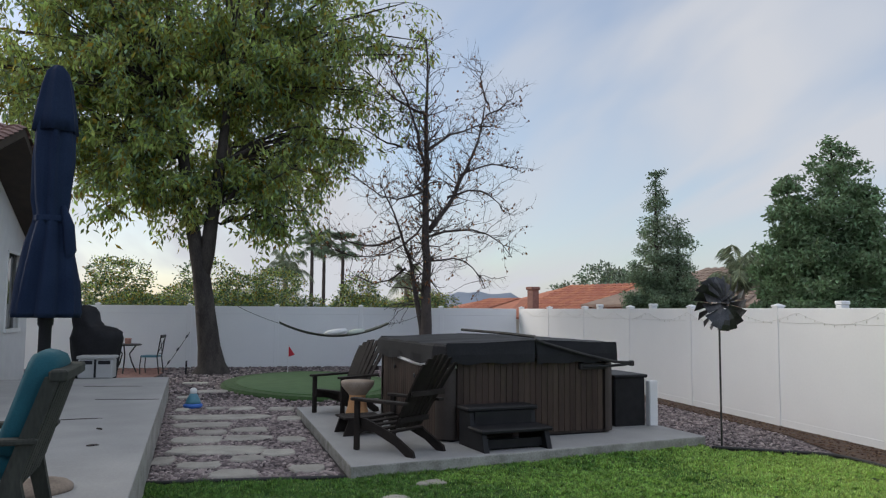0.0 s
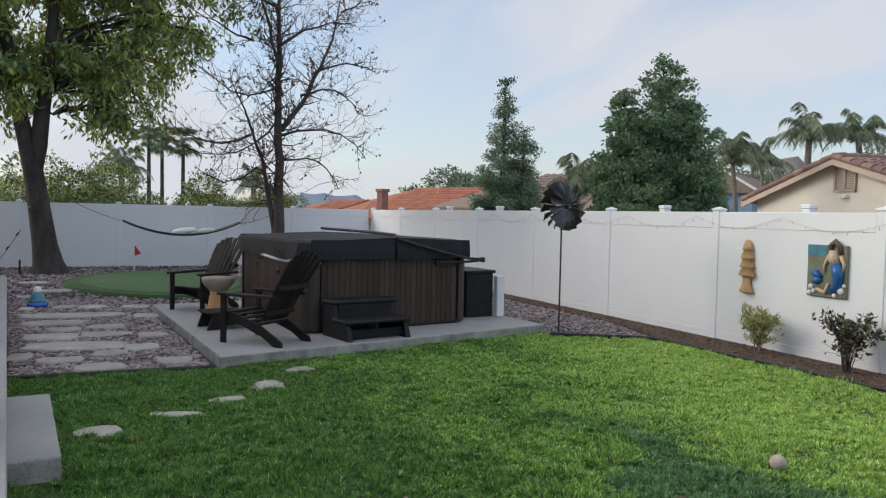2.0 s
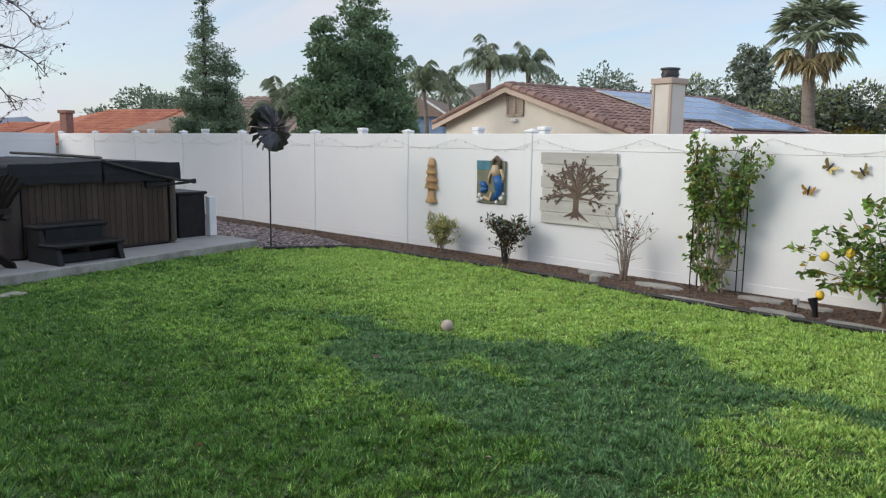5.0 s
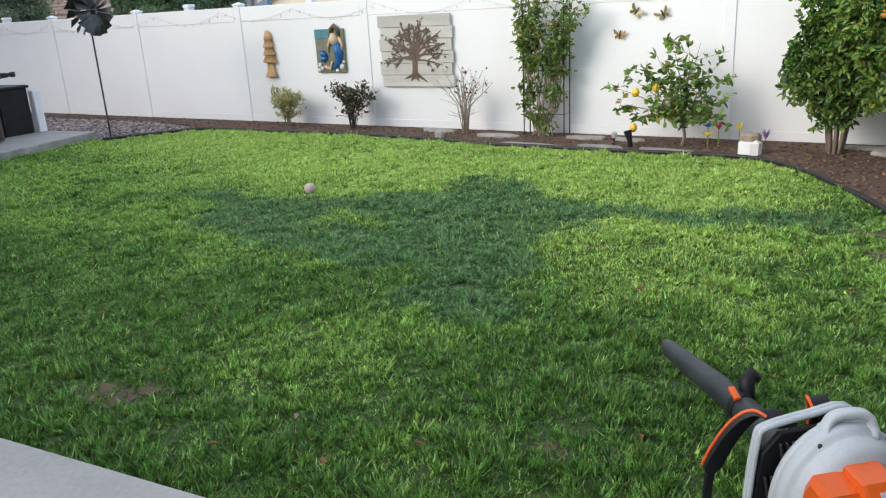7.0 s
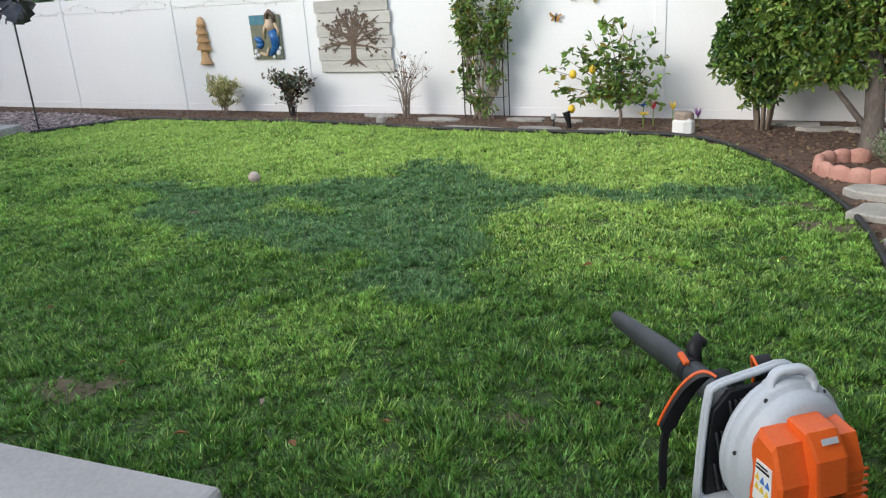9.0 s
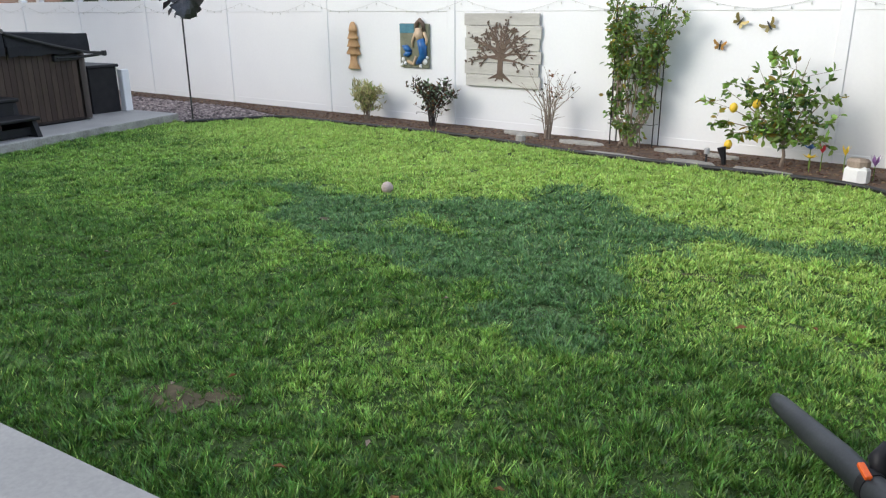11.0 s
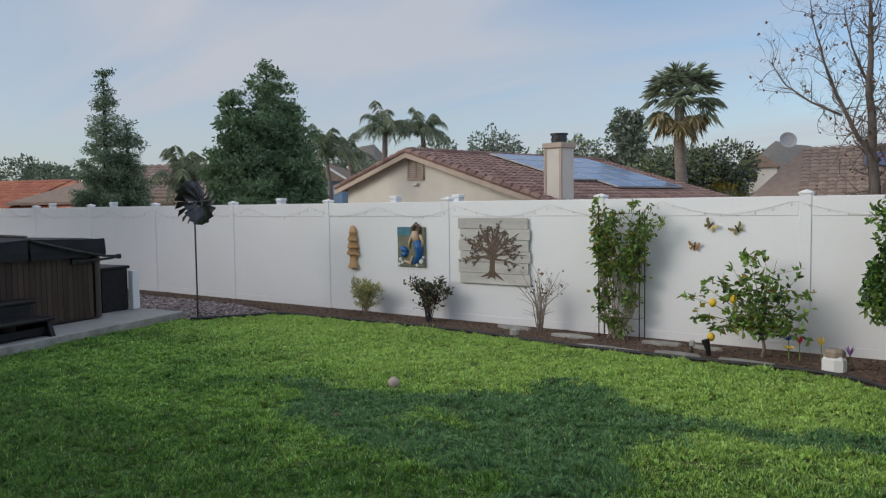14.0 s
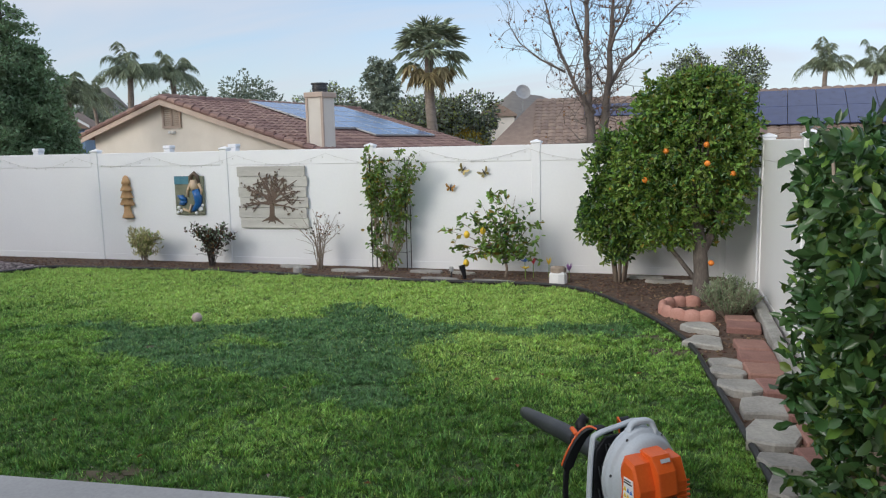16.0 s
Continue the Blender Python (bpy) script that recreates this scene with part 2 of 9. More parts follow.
M["leaf_rust"] = material("withered_leaf", (0.14, 0.06, 0.025), (0.26, 0.12, 0.05), 0.8, 2, 9, 0, island=0.4, trans=0.25)
M["leaf_dark"] = material("dark_evergreen_leaf", (0.13, 0.195, 0.125), (0.27, 0.35, 0.21), 0.55, 0.7, 7, 0, island=0.4, trans=0.35)
# distance haze mixed into the leaf colour: paler and greyer
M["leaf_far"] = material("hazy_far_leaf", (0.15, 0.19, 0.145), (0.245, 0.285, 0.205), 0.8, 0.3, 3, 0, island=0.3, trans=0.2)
M["leaf_mid"] = material("broad_evergreen_leaf", (0.13, 0.21, 0.115), (0.29, 0.40, 0.20), 0.5, 0.7, 7, 0, island=0.4, trans=0.4)
M["leaf_citrus"] = material("citrus_leaf", (0.095, 0.185, 0.032), (0.30, 0.42, 0.085), 0.38, 1.4, 12, 0, island=0.45, trans=0.38)
M["leaf_glossy"] = material("glossy_dark_leaf", (0.035, 0.085, 0.028), (0.08, 0.155, 0.045), 0.28, 1.6, 12, 0, island=0.35, trans=0.18)
M["leaf_vine"] = material("vine_leaf", (0.080, 0.145, 0.042), (0.20, 0.29, 0.080), 0.55, 2, 12, 0, island=0.4, trans=0.3)
M["leaf_succulent"] = material("pale_green_leaf", (0.34, 0.32, 0.13), (0.58, 0.53, 0.27), 0.6, 5, 30, 0, island=0.3, trans=0.15)
M["leaf_bronze"] = material("bronze_leaf", (0.035, 0.035, 0.02), (0.08, 0.055, 0.035), 0.6, 5, 30, 0, island=0.4, trans=0.2)
M["leaf_grey"] = material("grey_green_leaf", (0.17, 0.23, 0.12), (0.32, 0.38, 0.23), 0.7, 4, 30, 0, island=0.3, trans=0.2)
# frond green paled by distance haze put into the colour
M["frond"] = material("hazed_palm_frond", (0.21, 0.26, 0.17), (0.37, 0.42, 0.27), 0.55, 1, 6, 0, island=0.35, trans=0.25)
M["frond_dry"] = material("dry_palm_frond", (0.27, 0.22, 0.11), (0.42, 0.35, 0.19), 0.8, 1, 6, 0, island=0.3, trans=0.2)
M["palm_trunk"] = material("palm_trunk", (0.16, 0.13, 0.105), (0.28, 0.235, 0.195), 0.95, 4, 30, 0.03, stretch=(1, 1, 2.5))
M["orange_fruit"] = material("orange_fruit", (0.75, 0.20, 0.02), (0.85, 0.28, 0.03), 0.45, 5, 200, 0.0006)
M["lemon_fruit"] = material("lemon_fruit", (0.80, 0.50, 0.03), (0.88, 0.60, 0.05), 0.45, 5, 200, 0.0006)
M["grey_wood"] = material("grey_barn_board", (0.42, 0.40, 0.36), (0.60, 0.58, 0.53), 0.85, 5, 50, 0.002, stretch=(0.25, 1, 2.5), obj_random=0.12)
M["rust_metal"] = material("bronze_cutout", (0.10, 0.07, 0.052), (0.17, 0.12, 0.09), 0.6, 12, 80, 0.001, metal=0.4)
M["carved"] = material("carved_tan", (0.42, 0.24, 0.11), (0.58, 0.36, 0.18), 0.75, 9, 70, 0.002)
M["tile_sea"] = material("glazed_teal", (0.04, 0.16, 0.22), (0.10, 0.26, 0.32), 0.4, 9, 60, 0.001)
M["tile_olive"] = material("glazed_olive", (0.13, 0.14, 0.09), (0.22, 0.22, 0.15), 0.45, 9, 60, 0.001)
M["tile_blue"] = material("glazed_blue", (0.01, 0.07, 0.25), (0.03, 0.16, 0.40), 0.35, 9, 60, 0.001)
M["tile_skin"] = material("glazed_sand", (0.50, 0.36, 0.22), (0.62, 0.47, 0.32), 0.5, 9, 60, 0.001)
M["white_paint"] = material("white_gloss", (0.72, 0.72, 0.70), (0.80, 0.80, 0.78), 0.45, 6, 60, 0.0006)
M["ball"] = material("pink_stone_ball", (0.40, 0.32, 0.28), (0.58, 0.48, 0.43), 0.85, 14, 70, 0.002)
M["orange_plastic"] = material("orange_plastic", (0.68, 0.10, 0.012), (0.78, 0.14, 0.02), 0.4, 6, 90, 0.0006)
M["pale_plastic"] = material("pale_grey_plastic", (0.44, 0.48, 0.52), (0.53, 0.57, 0.61), 0.45, 6, 90, 0.0006)
M["hose"] = material("dark_grey_tube", (0.025, 0.028, 0.033), (0.05, 0.055, 0.06), 0.45, 6, 90, 0.0008)
M["label_white"] = material("white_sticker", (0.75, 0.75, 0.75), (0.8, 0.8, 0.8), 0.5, 4, 60)
M["label_yellow"] = material("yellow_sticker", (0.75, 0.50, 0.03), (0.8, 0.55, 0.05), 0.5, 4, 60)
M["label_blue"] = material("blue_sticker", (0.04, 0.14, 0.5), (0.05, 0.18, 0.55), 0.5, 4, 60)
M["red_cloth"] = material("red_flag_cloth", (0.45, 0.015, 0.03), (0.55, 0.03, 0.05), 0.8, 6, 60)
M["pink_stone"] = material("scalloped_terracotta", (0.42, 0.20, 0.15), (0.55, 0.31, 0.25), 0.85, 8, 60, 0.003)
M["slate"] = material("grey_slate", (0.22, 0.215, 0.195), (0.42, 0.40, 0.36), 0.75, 5, 50, 0.003, obj_random=0.2)
# both hill colours carry painted haze; the far ridge is tinted blue
M["hill"] = material("hazy_hill", (0.13, 0.12, 0.11), (0.22, 0.20, 0.17), 1.0, 0.02, 0.3, 0)
M["hill_far"] = material("haze_blue_hill", (0.15, 0.19, 0.25), (0.19, 0.23, 0.29), 1.0, 0.01, 0.2, 0)
M["ground_far"] = material("dry_ground", (0.14, 0.115, 0.075), (0.24, 0.20, 0.14), 0.95, 0.15, 4, 0.01)
M["rope"] = material("hammock_rope", (0.08, 0.09, 0.07), (0.14, 0.15, 0.12), 0.9, 12, 80, 0.001)
M["wire"] = material("light_string_wire", (0.55, 0.54, 0.52), (0.66, 0.65, 0.62), 0.8, 10, 80)
M["bulb"] = material("clear_bulb", (0.62, 0.61, 0.58), (0.72, 0.71, 0.67), 0.5, 10, 80)
M["purple"] = material("purple_petal", (0.22, 0.10, 0.28), (0.34, 0.18, 0.40), 0.6, 8, 60)
M["yellow_petal"] = material("yellow_petal", (0.75, 0.50, 0.03), (0.85, 0.62, 0.06), 0.6, 8, 60)
M["copper"] = material("bronze_wing", (0.42, 0.20, 0.05), (0.58, 0.33, 0.10), 0.4, 14, 70, metal=0.5)
M["gold_wing"] = material("gold_green_wing", (0.24, 0.19, 0.06), (0.40, 0.32, 0.13), 0.4, 14, 70, metal=0.4)
M["green_net"] = material("pale_green_cloth", (0.50, 0.56, 0.48), (0.62, 0.66, 0.58), 0.9, 6, 60, 0.002)


# ---------------------------------------------------------------- mesh tools
class Build:
    """Gathers vertices and faces; done() makes one mesh object of them."""

    def __init__(self):
        self.v, self.f = [], []

    def add(self, verts, faces):
        b = len(self.v)
        self.v += [tuple(p) for p in verts]
        self.f += [tuple(b + i for i in fc) for fc in faces]
        return self

    def box(self, x0, y0, z0, x1, y1, z1, m=None):
        vs = [(x, y, z) for z in (z0, z1) for y in (y0, y1) for x in (x0, x1)]
        if m is not None:
            vs = [m @ Vector(p) for p in vs]
        return self.add(vs, [(0, 2, 3, 1), (4, 5, 7, 6), (0, 1, 5, 4), (2, 6, 7, 3), (0, 4, 6, 2), (1, 3, 7, 5)])

    def cbox(self, x0, y0, z0, x1, y1, z1, c=0.01, m=None):
        """A box with chamfered edges."""
        cs = []
        for sz in (0, 1):
            for sy in (0, 1):
                for sx in (0, 1):
                    px, py, pz = (x0, x1)[sx], (y0, y1)[sy], (z0, z1)[sz]
                    ix, iy, iz = px + c * (1 - 2 * sx), py + c * (1 - 2 * sy), pz + c * (1 - 2 * sz)
                    cs += [(px, iy, iz), (ix, py, iz), (ix, iy, pz)]
        if m is not None:
            cs = [m @ Vector(p) for p in cs]
        I = lambda sx, sy, sz, a: 3 * (sx + 2 * sy + 4 * sz) + a
        fs = [(I(0, 0, 0, 0), I(0, 0, 1, 0), I(0, 1, 1, 0), I(0, 1, 0, 0)), (I(1, 0, 0, 0), I(1, 1, 0, 0), I(1, 1, 1, 0), I(1, 0, 1, 0)),
              (I(0, 0, 0, 1), I(1, 0, 0, 1), I(1, 0, 1, 1), I(0, 0, 1, 1)), (I(0, 1, 0, 1), I(0, 1, 1, 1), I(1, 1, 1, 1), I(1, 1, 0, 1)),
              (I(0, 0, 0, 2), I(0, 1, 0, 2), I(1, 1, 0, 2), I(1, 0, 0, 2)), (I(0, 0, 1, 2), I(1, 0, 1, 2), I(1, 1, 1, 2), I(0, 1, 1, 2))]
        for sy in (0, 1):
            for sz in (0, 1):
                fs.append((I(0, sy, sz, 1), I(1, sy, sz, 1), I(1, sy, sz, 2), I(0, sy, sz, 2)))
        for sx in (0, 1):
            for sz in (0, 1):
                fs.append((I(sx, 0, sz, 0), I(sx, 1, sz, 0), I(sx, 1, sz, 2), I(sx, 0, sz, 2)))
            for sy in (0, 1):
                fs.append((I(sx, sy, 0, 0), I(sx, sy, 1, 0), I(sx, sy, 1, 1), I(sx, sy, 0, 1)))
        for sx in (0, 1):
            for sy in (0, 1):
                for sz in (0, 1):
                    fs.append((I(sx, sy, sz, 0), I(sx, sy, sz, 1), I(sx, sy, sz, 2)))
        return self.add(cs, fs)

    def tube(self, pts, radii, sides=8, cap=True):
        pts = [Vector(p) for p in pts]
        if not hasattr(radii, "__len__"):
            radii = [radii] * len(pts)
        vs, fs = [], []
        ref = None
        for i, p in enumerate(pts):
            d = (pts[min(i + 1, len(pts) - 1)] - pts[max(i - 1, 0)]).normalized()
            if ref is None:
                ref = Vector((0, 0, 1)) if abs(d.z) < 0.9 else Vector((1, 0, 0))
            s = d.cross(ref).normalized()
            t = s.cross(d).normalized()
            ref = t
            for k in range(sides):
                a = 2 * math.pi * k / sides
                vs.append(p + radii[i] * (math.cos(a) * s + math.sin(a) * t))
        for i in range(len(pts) - 1):
            for k in range(sides):
                k2 = (k + 1) % sides
                fs.append((i * sides + k, i * sides + k2, (i + 1) * sides + k2, (i + 1) * sides + k))
        if cap:
            fs.append(tuple(reversed(range(sides))))
            fs.append(tuple((len(pts) - 1) * sides + k for k in range(sides)))
        return self.add(vs, fs)

    def lathe(self, prof, sides=20, centre=(0, 0, 0), wob=None, m=None):
        """prof: rows of radius and height."""
        vs, fs = [], []
        for r, z in prof:
            for k in range(sides):
                a = 2 * math.pi * k / sides
                rr = r * (wob(a, z) if wob else 1)
                p = Vector((centre[0] + rr * math.cos(a), centre[1] + rr * math.sin(a), centre[2] + z))
                vs.append(m @ p if m is not None else p)
        n = len(prof)
        for i in range(n - 1):
            for k in range(sides):
                k2 = (k + 1) % sides
                fs.append((i * sides + k, i * sides + k2, (i + 1) * sides + k2, (i + 1) * sides + k))
        fs.append(tuple(reversed(range(sides))))
        fs.append(tuple((n - 1) * sides + k for k in range(sides)))
        return self.add(vs, fs)

    def prism(self, outline, z0, z1, bevel=0.0, m=None):
        """A plate from an outline of x, y (counter-clockwise), with its top edge drawn in by bevel."""
        n = len(outline)
        c = Vector((sum(p[0] for p in outline) / n, sum(p[1] for p in outline) / n, 0))
        rings = [(z0, 0.0), (z1 - bevel, 0.0), (z1, bevel)] if bevel else [(z0, 0.0), (z1, 0.0)]
        vs = []
        for z, b in rings:
            for x, y in outline:
                d = Vector((x, y, 0)) - c
                k = max(0.0, 1 - b / max(d.length, 1e-6))
                p = Vector((c.x + d.x * k, c.y + d.y * k, z))
                vs.append(m @ p if m is not None else p)
        fs = []
        for i in range(len(rings) - 1):
            for k in range(n):
                k2 = (k + 1) % n
                fs.append((i * n + k, i * n + k2, (i + 1) * n + k2, (i + 1) * n + k))
        fs.append(tuple(reversed(range(n))))
        fs.append(tuple((len(rings) - 1) * n + k for k in range(n)))
        return self.add(vs, fs)

    def mesh(self, name, mat, smooth=False, recalc=True):
        me = bpy.data.meshes.new(name)
        me.from_pydata(self.v, [], self.f)
        if recalc and len(self.f) < 60000:
            bm = bmesh.new(); bm.from_mesh(me)
            bmesh.ops.recalc_face_normals(bm, faces=bm.faces)
            bm.to_mesh(me); bm.free()
        if smooth:
            me.polygons.foreach_set("use_smooth", [True] * len(me.polygons))
        if mat is not None:
            me.materials.append(M[mat] if isinstance(mat, str) else mat)
        return me

    def done(self, name, mat, parent=None, label="", smooth=False, at=None, recalc=True):
        ob = new(name, self.mesh(name, mat, smooth, recalc))
        if at is not None:
            ob.matrix_basis = at
        if parent is not None:
            ob.parent = parent
        if label:
            ob["label"] = label
        return ob


def thing(name, label, category, at=None, group="", kind=""):
    e = new(name)
    e.empty_display_size = 0.1
    if at is not None:
        e.matrix_basis = at
    return tagged(e, label, category, group, kind)


def smooth_by_angle(ob, deg=35):
    me = ob.data
    me.polygons.foreach_set("use_smooth", [True] * len(me.polygons))
    bm = bmesh.new(); bm.from_mesh(me)
    for e in bm.edges:
        if len(e.link_faces) == 2 and e.calc_face_angle(0) > radians(deg):
            e.smooth = False
    bm.to_mesh(me); bm.free()
    return ob


def arrays_object(name, mat, verts, faces_n, face_size, parent=None, label="", mats=None, index=None):
    """A mesh from numpy: verts (n, 3) in order, cut into faces of face_size corners each."""
    me = bpy.data.meshes.new(name)
    nv = len(verts)
    me.vertices.add(nv)
    me.vertices.foreach_set("co", np.ascontiguousarray(verts, np.float32).ravel())
    loops = faces_n if not isinstance(faces_n, int) else np.arange(nv, dtype=np.int32)
    loops = np.asarray(loops, np.int32).ravel()
    nf = len(loops) // face_size
    me.loops.add(len(loops))
    me.loops.foreach_set("vertex_index", loops)
    me.polygons.add(nf)
    me.polygons.foreach_set("loop_start", np.arange(nf, dtype=np.int32) * face_size)
    for k in (mats or [mat]):
        me.materials.append(M[k])
    if index is not None:
        me.polygons.foreach_set("material_index", np.asarray(index, np.int32))
    me.update(calc_edges=True)
    ob = new(name, me)
    if parent is not None:
        ob.parent = parent
    if label:
        ob["label"] = label
    return ob


def leaves_arrays(centres, dirs, length, width, rng, fold=0.25, droop=0.0, full=False):
    """Folded leaves along a raised midrib: four-cornered and cheap, or with a rounded six-cornered outline and a bent tip."""
    n = len(centres)
    d = dirs / np.maximum(np.linalg.norm(dirs, axis=1, keepdims=True), 1e-6)
    r = rng.normal(size=(n, 3))
    s = np.cross(d, r); s /= np.maximum(np.linalg.norm(s, axis=1, keepdims=True), 1e-6)
    u = np.cross(s, d)
    L = (length * rng.uniform(0.65, 1.25, n))[:, None]
    W = (width * rng.uniform(0.7, 1.2, n))[:, None]
    base = centres
    tip = centres + d * L - np.array([0, 0, 1]) * droop * L
    if not full:
        mid = centres + d * L * 0.45
        a = mid + s * W / 2 + u * W * fold
        b = mid - s * W / 2 + u * W * fold
        vs = np.stack([base, a, tip, b], 1).reshape(-1, 3)
        k = np.arange(n)[:, None] * 4
        tri = np.concatenate([k + [0, 1, 2], k + [0, 2, 3]], 1).reshape(-1, 3)
        return vs, tri
    tip = tip - u * L * 0.10
    m1, m2 = centres + d * L * 0.28, centres + d * L * 0.66 - u * L * 0.02
    vs = np.stack([base, m1 + s * W * 0.44 + u * W * fold, m2 + s * W * 0.46 + u * W * fold, tip, m2 - s * W * 0.46 + u * W * fold, m1 - s * W * 0.44 + u * W * fold], 1).reshape(-1, 3)
    k = np.arange(n)[:, None] * 6
    tri = np.concatenate([k + [0, 1, 2], k + [0, 2, 3], k + [0, 3, 4], k + [0, 4, 5]], 1).reshape(-1, 3)
    return vs, tri


def foliage(name, mat, centres, dirs, length, width, rng, parent, label="", fold=0.25, droop=0.0, mats=None, weights=None, full=False):
    vs, tri = leaves_arrays(centres, dirs, length, width, rng, fold, droop, full)
    index = None
    if mats:
        index = np.repeat(rng.choice(len(mats), len(centres), p=weights), 4 if full else 2)
    return arrays_object(name, mat, vs, tri, 3, parent, label, mats, index)


def unit(rng, n):
    v = rng.normal(size=(n, 3))
    return v / np.linalg.norm(v, axis=1, keepdims=True)


# the house, the patio and the tub stand turned against the long fence
YAW = math.atan(0.1)
YARD = Matrix.Translation((0, -7.82, 0)) @ Matrix.Rotation(YAW, 4, "Z")


# ---------------------------------------------------------------- ground
def ground_sheet():
    b = Build()
    rings = [0, 12, 25, 45, 80, 150, 300, 700, 1600, 3200]
    n = 48
    vs, fs = [(0, 0, -0.06)], []
    for r in rings[1:]:
        for k in range(n):
            a = 2 * math.pi * k / n
            vs.append((r * math.cos(a) - 8, r * math.sin(a) - 4, -0.06 - 0.0006 * max(0, r - 25)))
    for k in range(n):
        fs.append((0, 1 + k, 1 + (k + 1) % n))
    for i in range(len(rings) - 2):
        for k in range(n):
            k2 = (k + 1) % n
            fs.append((1 + i * n + k, 1 + (i + 1) * n + k, 1 + (i + 1) * n + k2, 1 + i * n + k2))
    b.add(vs, fs)
    return tagged(b.done("ground", "ground_far"), "dry bare ground beyond the yard", "ground", kind="structure")


ground_sheet()

LAWN = [(0.46, -9.4), (0.42, -7.82), (-7.42, -8.61), (-7.34, -6.66), (-7.36, -6.60), (-8.44, -2.06), (-8.15, -2.12), (-7.72, -1.42), (-7.40, -0.98), (-6.6, -0.90),
        (-5.75, -0.86), (-4.46, -0.82), (-3.4, -0.90), (-2.5, -1.04), (-0.9, -1.07), (0.15, -1.05), (0.63, -1.18), (1.0, -1.55), (1.3, -2.03), (1.67, -2.73),
        (1.97, -3.59), (2.12, -4.6), (2.22, -5.34), (2.29, -5.91), (2.34, -6.39), (2.40, -7.5), (2.42, -9.4)]
LAWN_EDGE = LAWN[6:]


def inside(poly, x, y):
    """Which of the points x, y lie in the outline (numpy)."""
    res = np.zeros(len(x), bool)
    n = len(poly)
    for i in range(n):
        x0, y0 = poly[i]
        x1, y1 = poly[(i + 1) % n]
        if y0 == y1:
            continue
        c = ((y0 > y) != (y1 > y)) & (x < (x1 - x0) * (y - y0) / (y1 - y0) + x0)
        res ^= c
    return res


def sheet(name, outline, z, mat, label, category, thick=0.03):
    b = Build()
    n = len(outline)
    vs = [(x, y, z) for x, y in outline] + [(x, y, z - thick) for x, y in outline]
    fs = [tuple(range(n)), tuple(reversed(range(n, 2 * n)))]
    fs += [(k, n + k, n + (k + 1) % n, (k + 1) % n) for k in range(n)]
    b.add(vs, fs)
    return tagged(b.done(name, mat), label, category, kind="structure")


sheet("lawn", LAWN, 0.0, "thatch", "dark green thatch with tuft shade in its colour, under a patchy lawn", "lawn")
# worn spots of bare earth in the lawn
BARE = ((-1.18, -7.08, 0.20), (0.83, -6.62, 0.14), (0.14, -4.27, 0.12), (-0.13, -4.55, 0.10), (1.82, -3.80, 0.24), (1.68, -3.35, 0.20), (-0.98, -6.95, 0.12), (-2.7, -4.65, 0.08))


def bare_spots():
    rng = random.Random(44)
    for x, y, r in BARE:
        out = []
        for k in range(16):
            a = 2 * math.pi * k / 16
            w = 1.15 + rng.uniform(-0.22, 0.22)
            out.append((x + r * 0.78 * w * math.cos(a), y + r * 0.45 * w * math.sin(a)))
        sheet("bare_soil", out, 0.0035 + 0.0007 * BARE.index((x, y, r)), "soil", "small worn patch of bare brown earth in the lawn", "soil", 0.006)


bare_spots()
# planting bed along the long fence and the side fence, and the gravel yard
sheet("planting_bed", [(-7.40, -0.98), (-6.6, -0.90), (-5.75, -0.86), (-4.46, -0.82), (-3.4, -0.90), (-2.5, -1.04), (-0.9, -1.07), (0.15, -1.05), (0.63, -1.18),
                       (1.0, -1.55), (1.3, -2.03), (1.67, -2.73), (1.97, -3.59), (2.12, -4.6), (2.22, -5.34), (2.29, -5.91), (2.34, -6.39), (2.40, -7.5),
                       (2.42, -9.4), (2.9, -9.4), (2.9, 0.15), (-23.0, 0.15), (-23.0, -0.42), (-9.0, -0.42), (-7.6, -0.75)], 0.012, "mulch",
      "dark bark mulch bed below a white fence", "mulch bed")
sheet("gravel_yard", [(-7.42, -8.61), (-7.34, -6.66), (-7.36, -6.60), (-8.44, -2.06), (-8.15, -2.12), (-7.72, -1.42), (-7.40, -0.98), (-7.6, -0.75), (-9.0, -0.42),
                      (-23.0, -0.42), (-23.0, -14.5), (-18.2, -14.0), (-16.0, -9.50)], -0.005, "gravel_bed", "grey and pinkish gravel yard", "gravel")


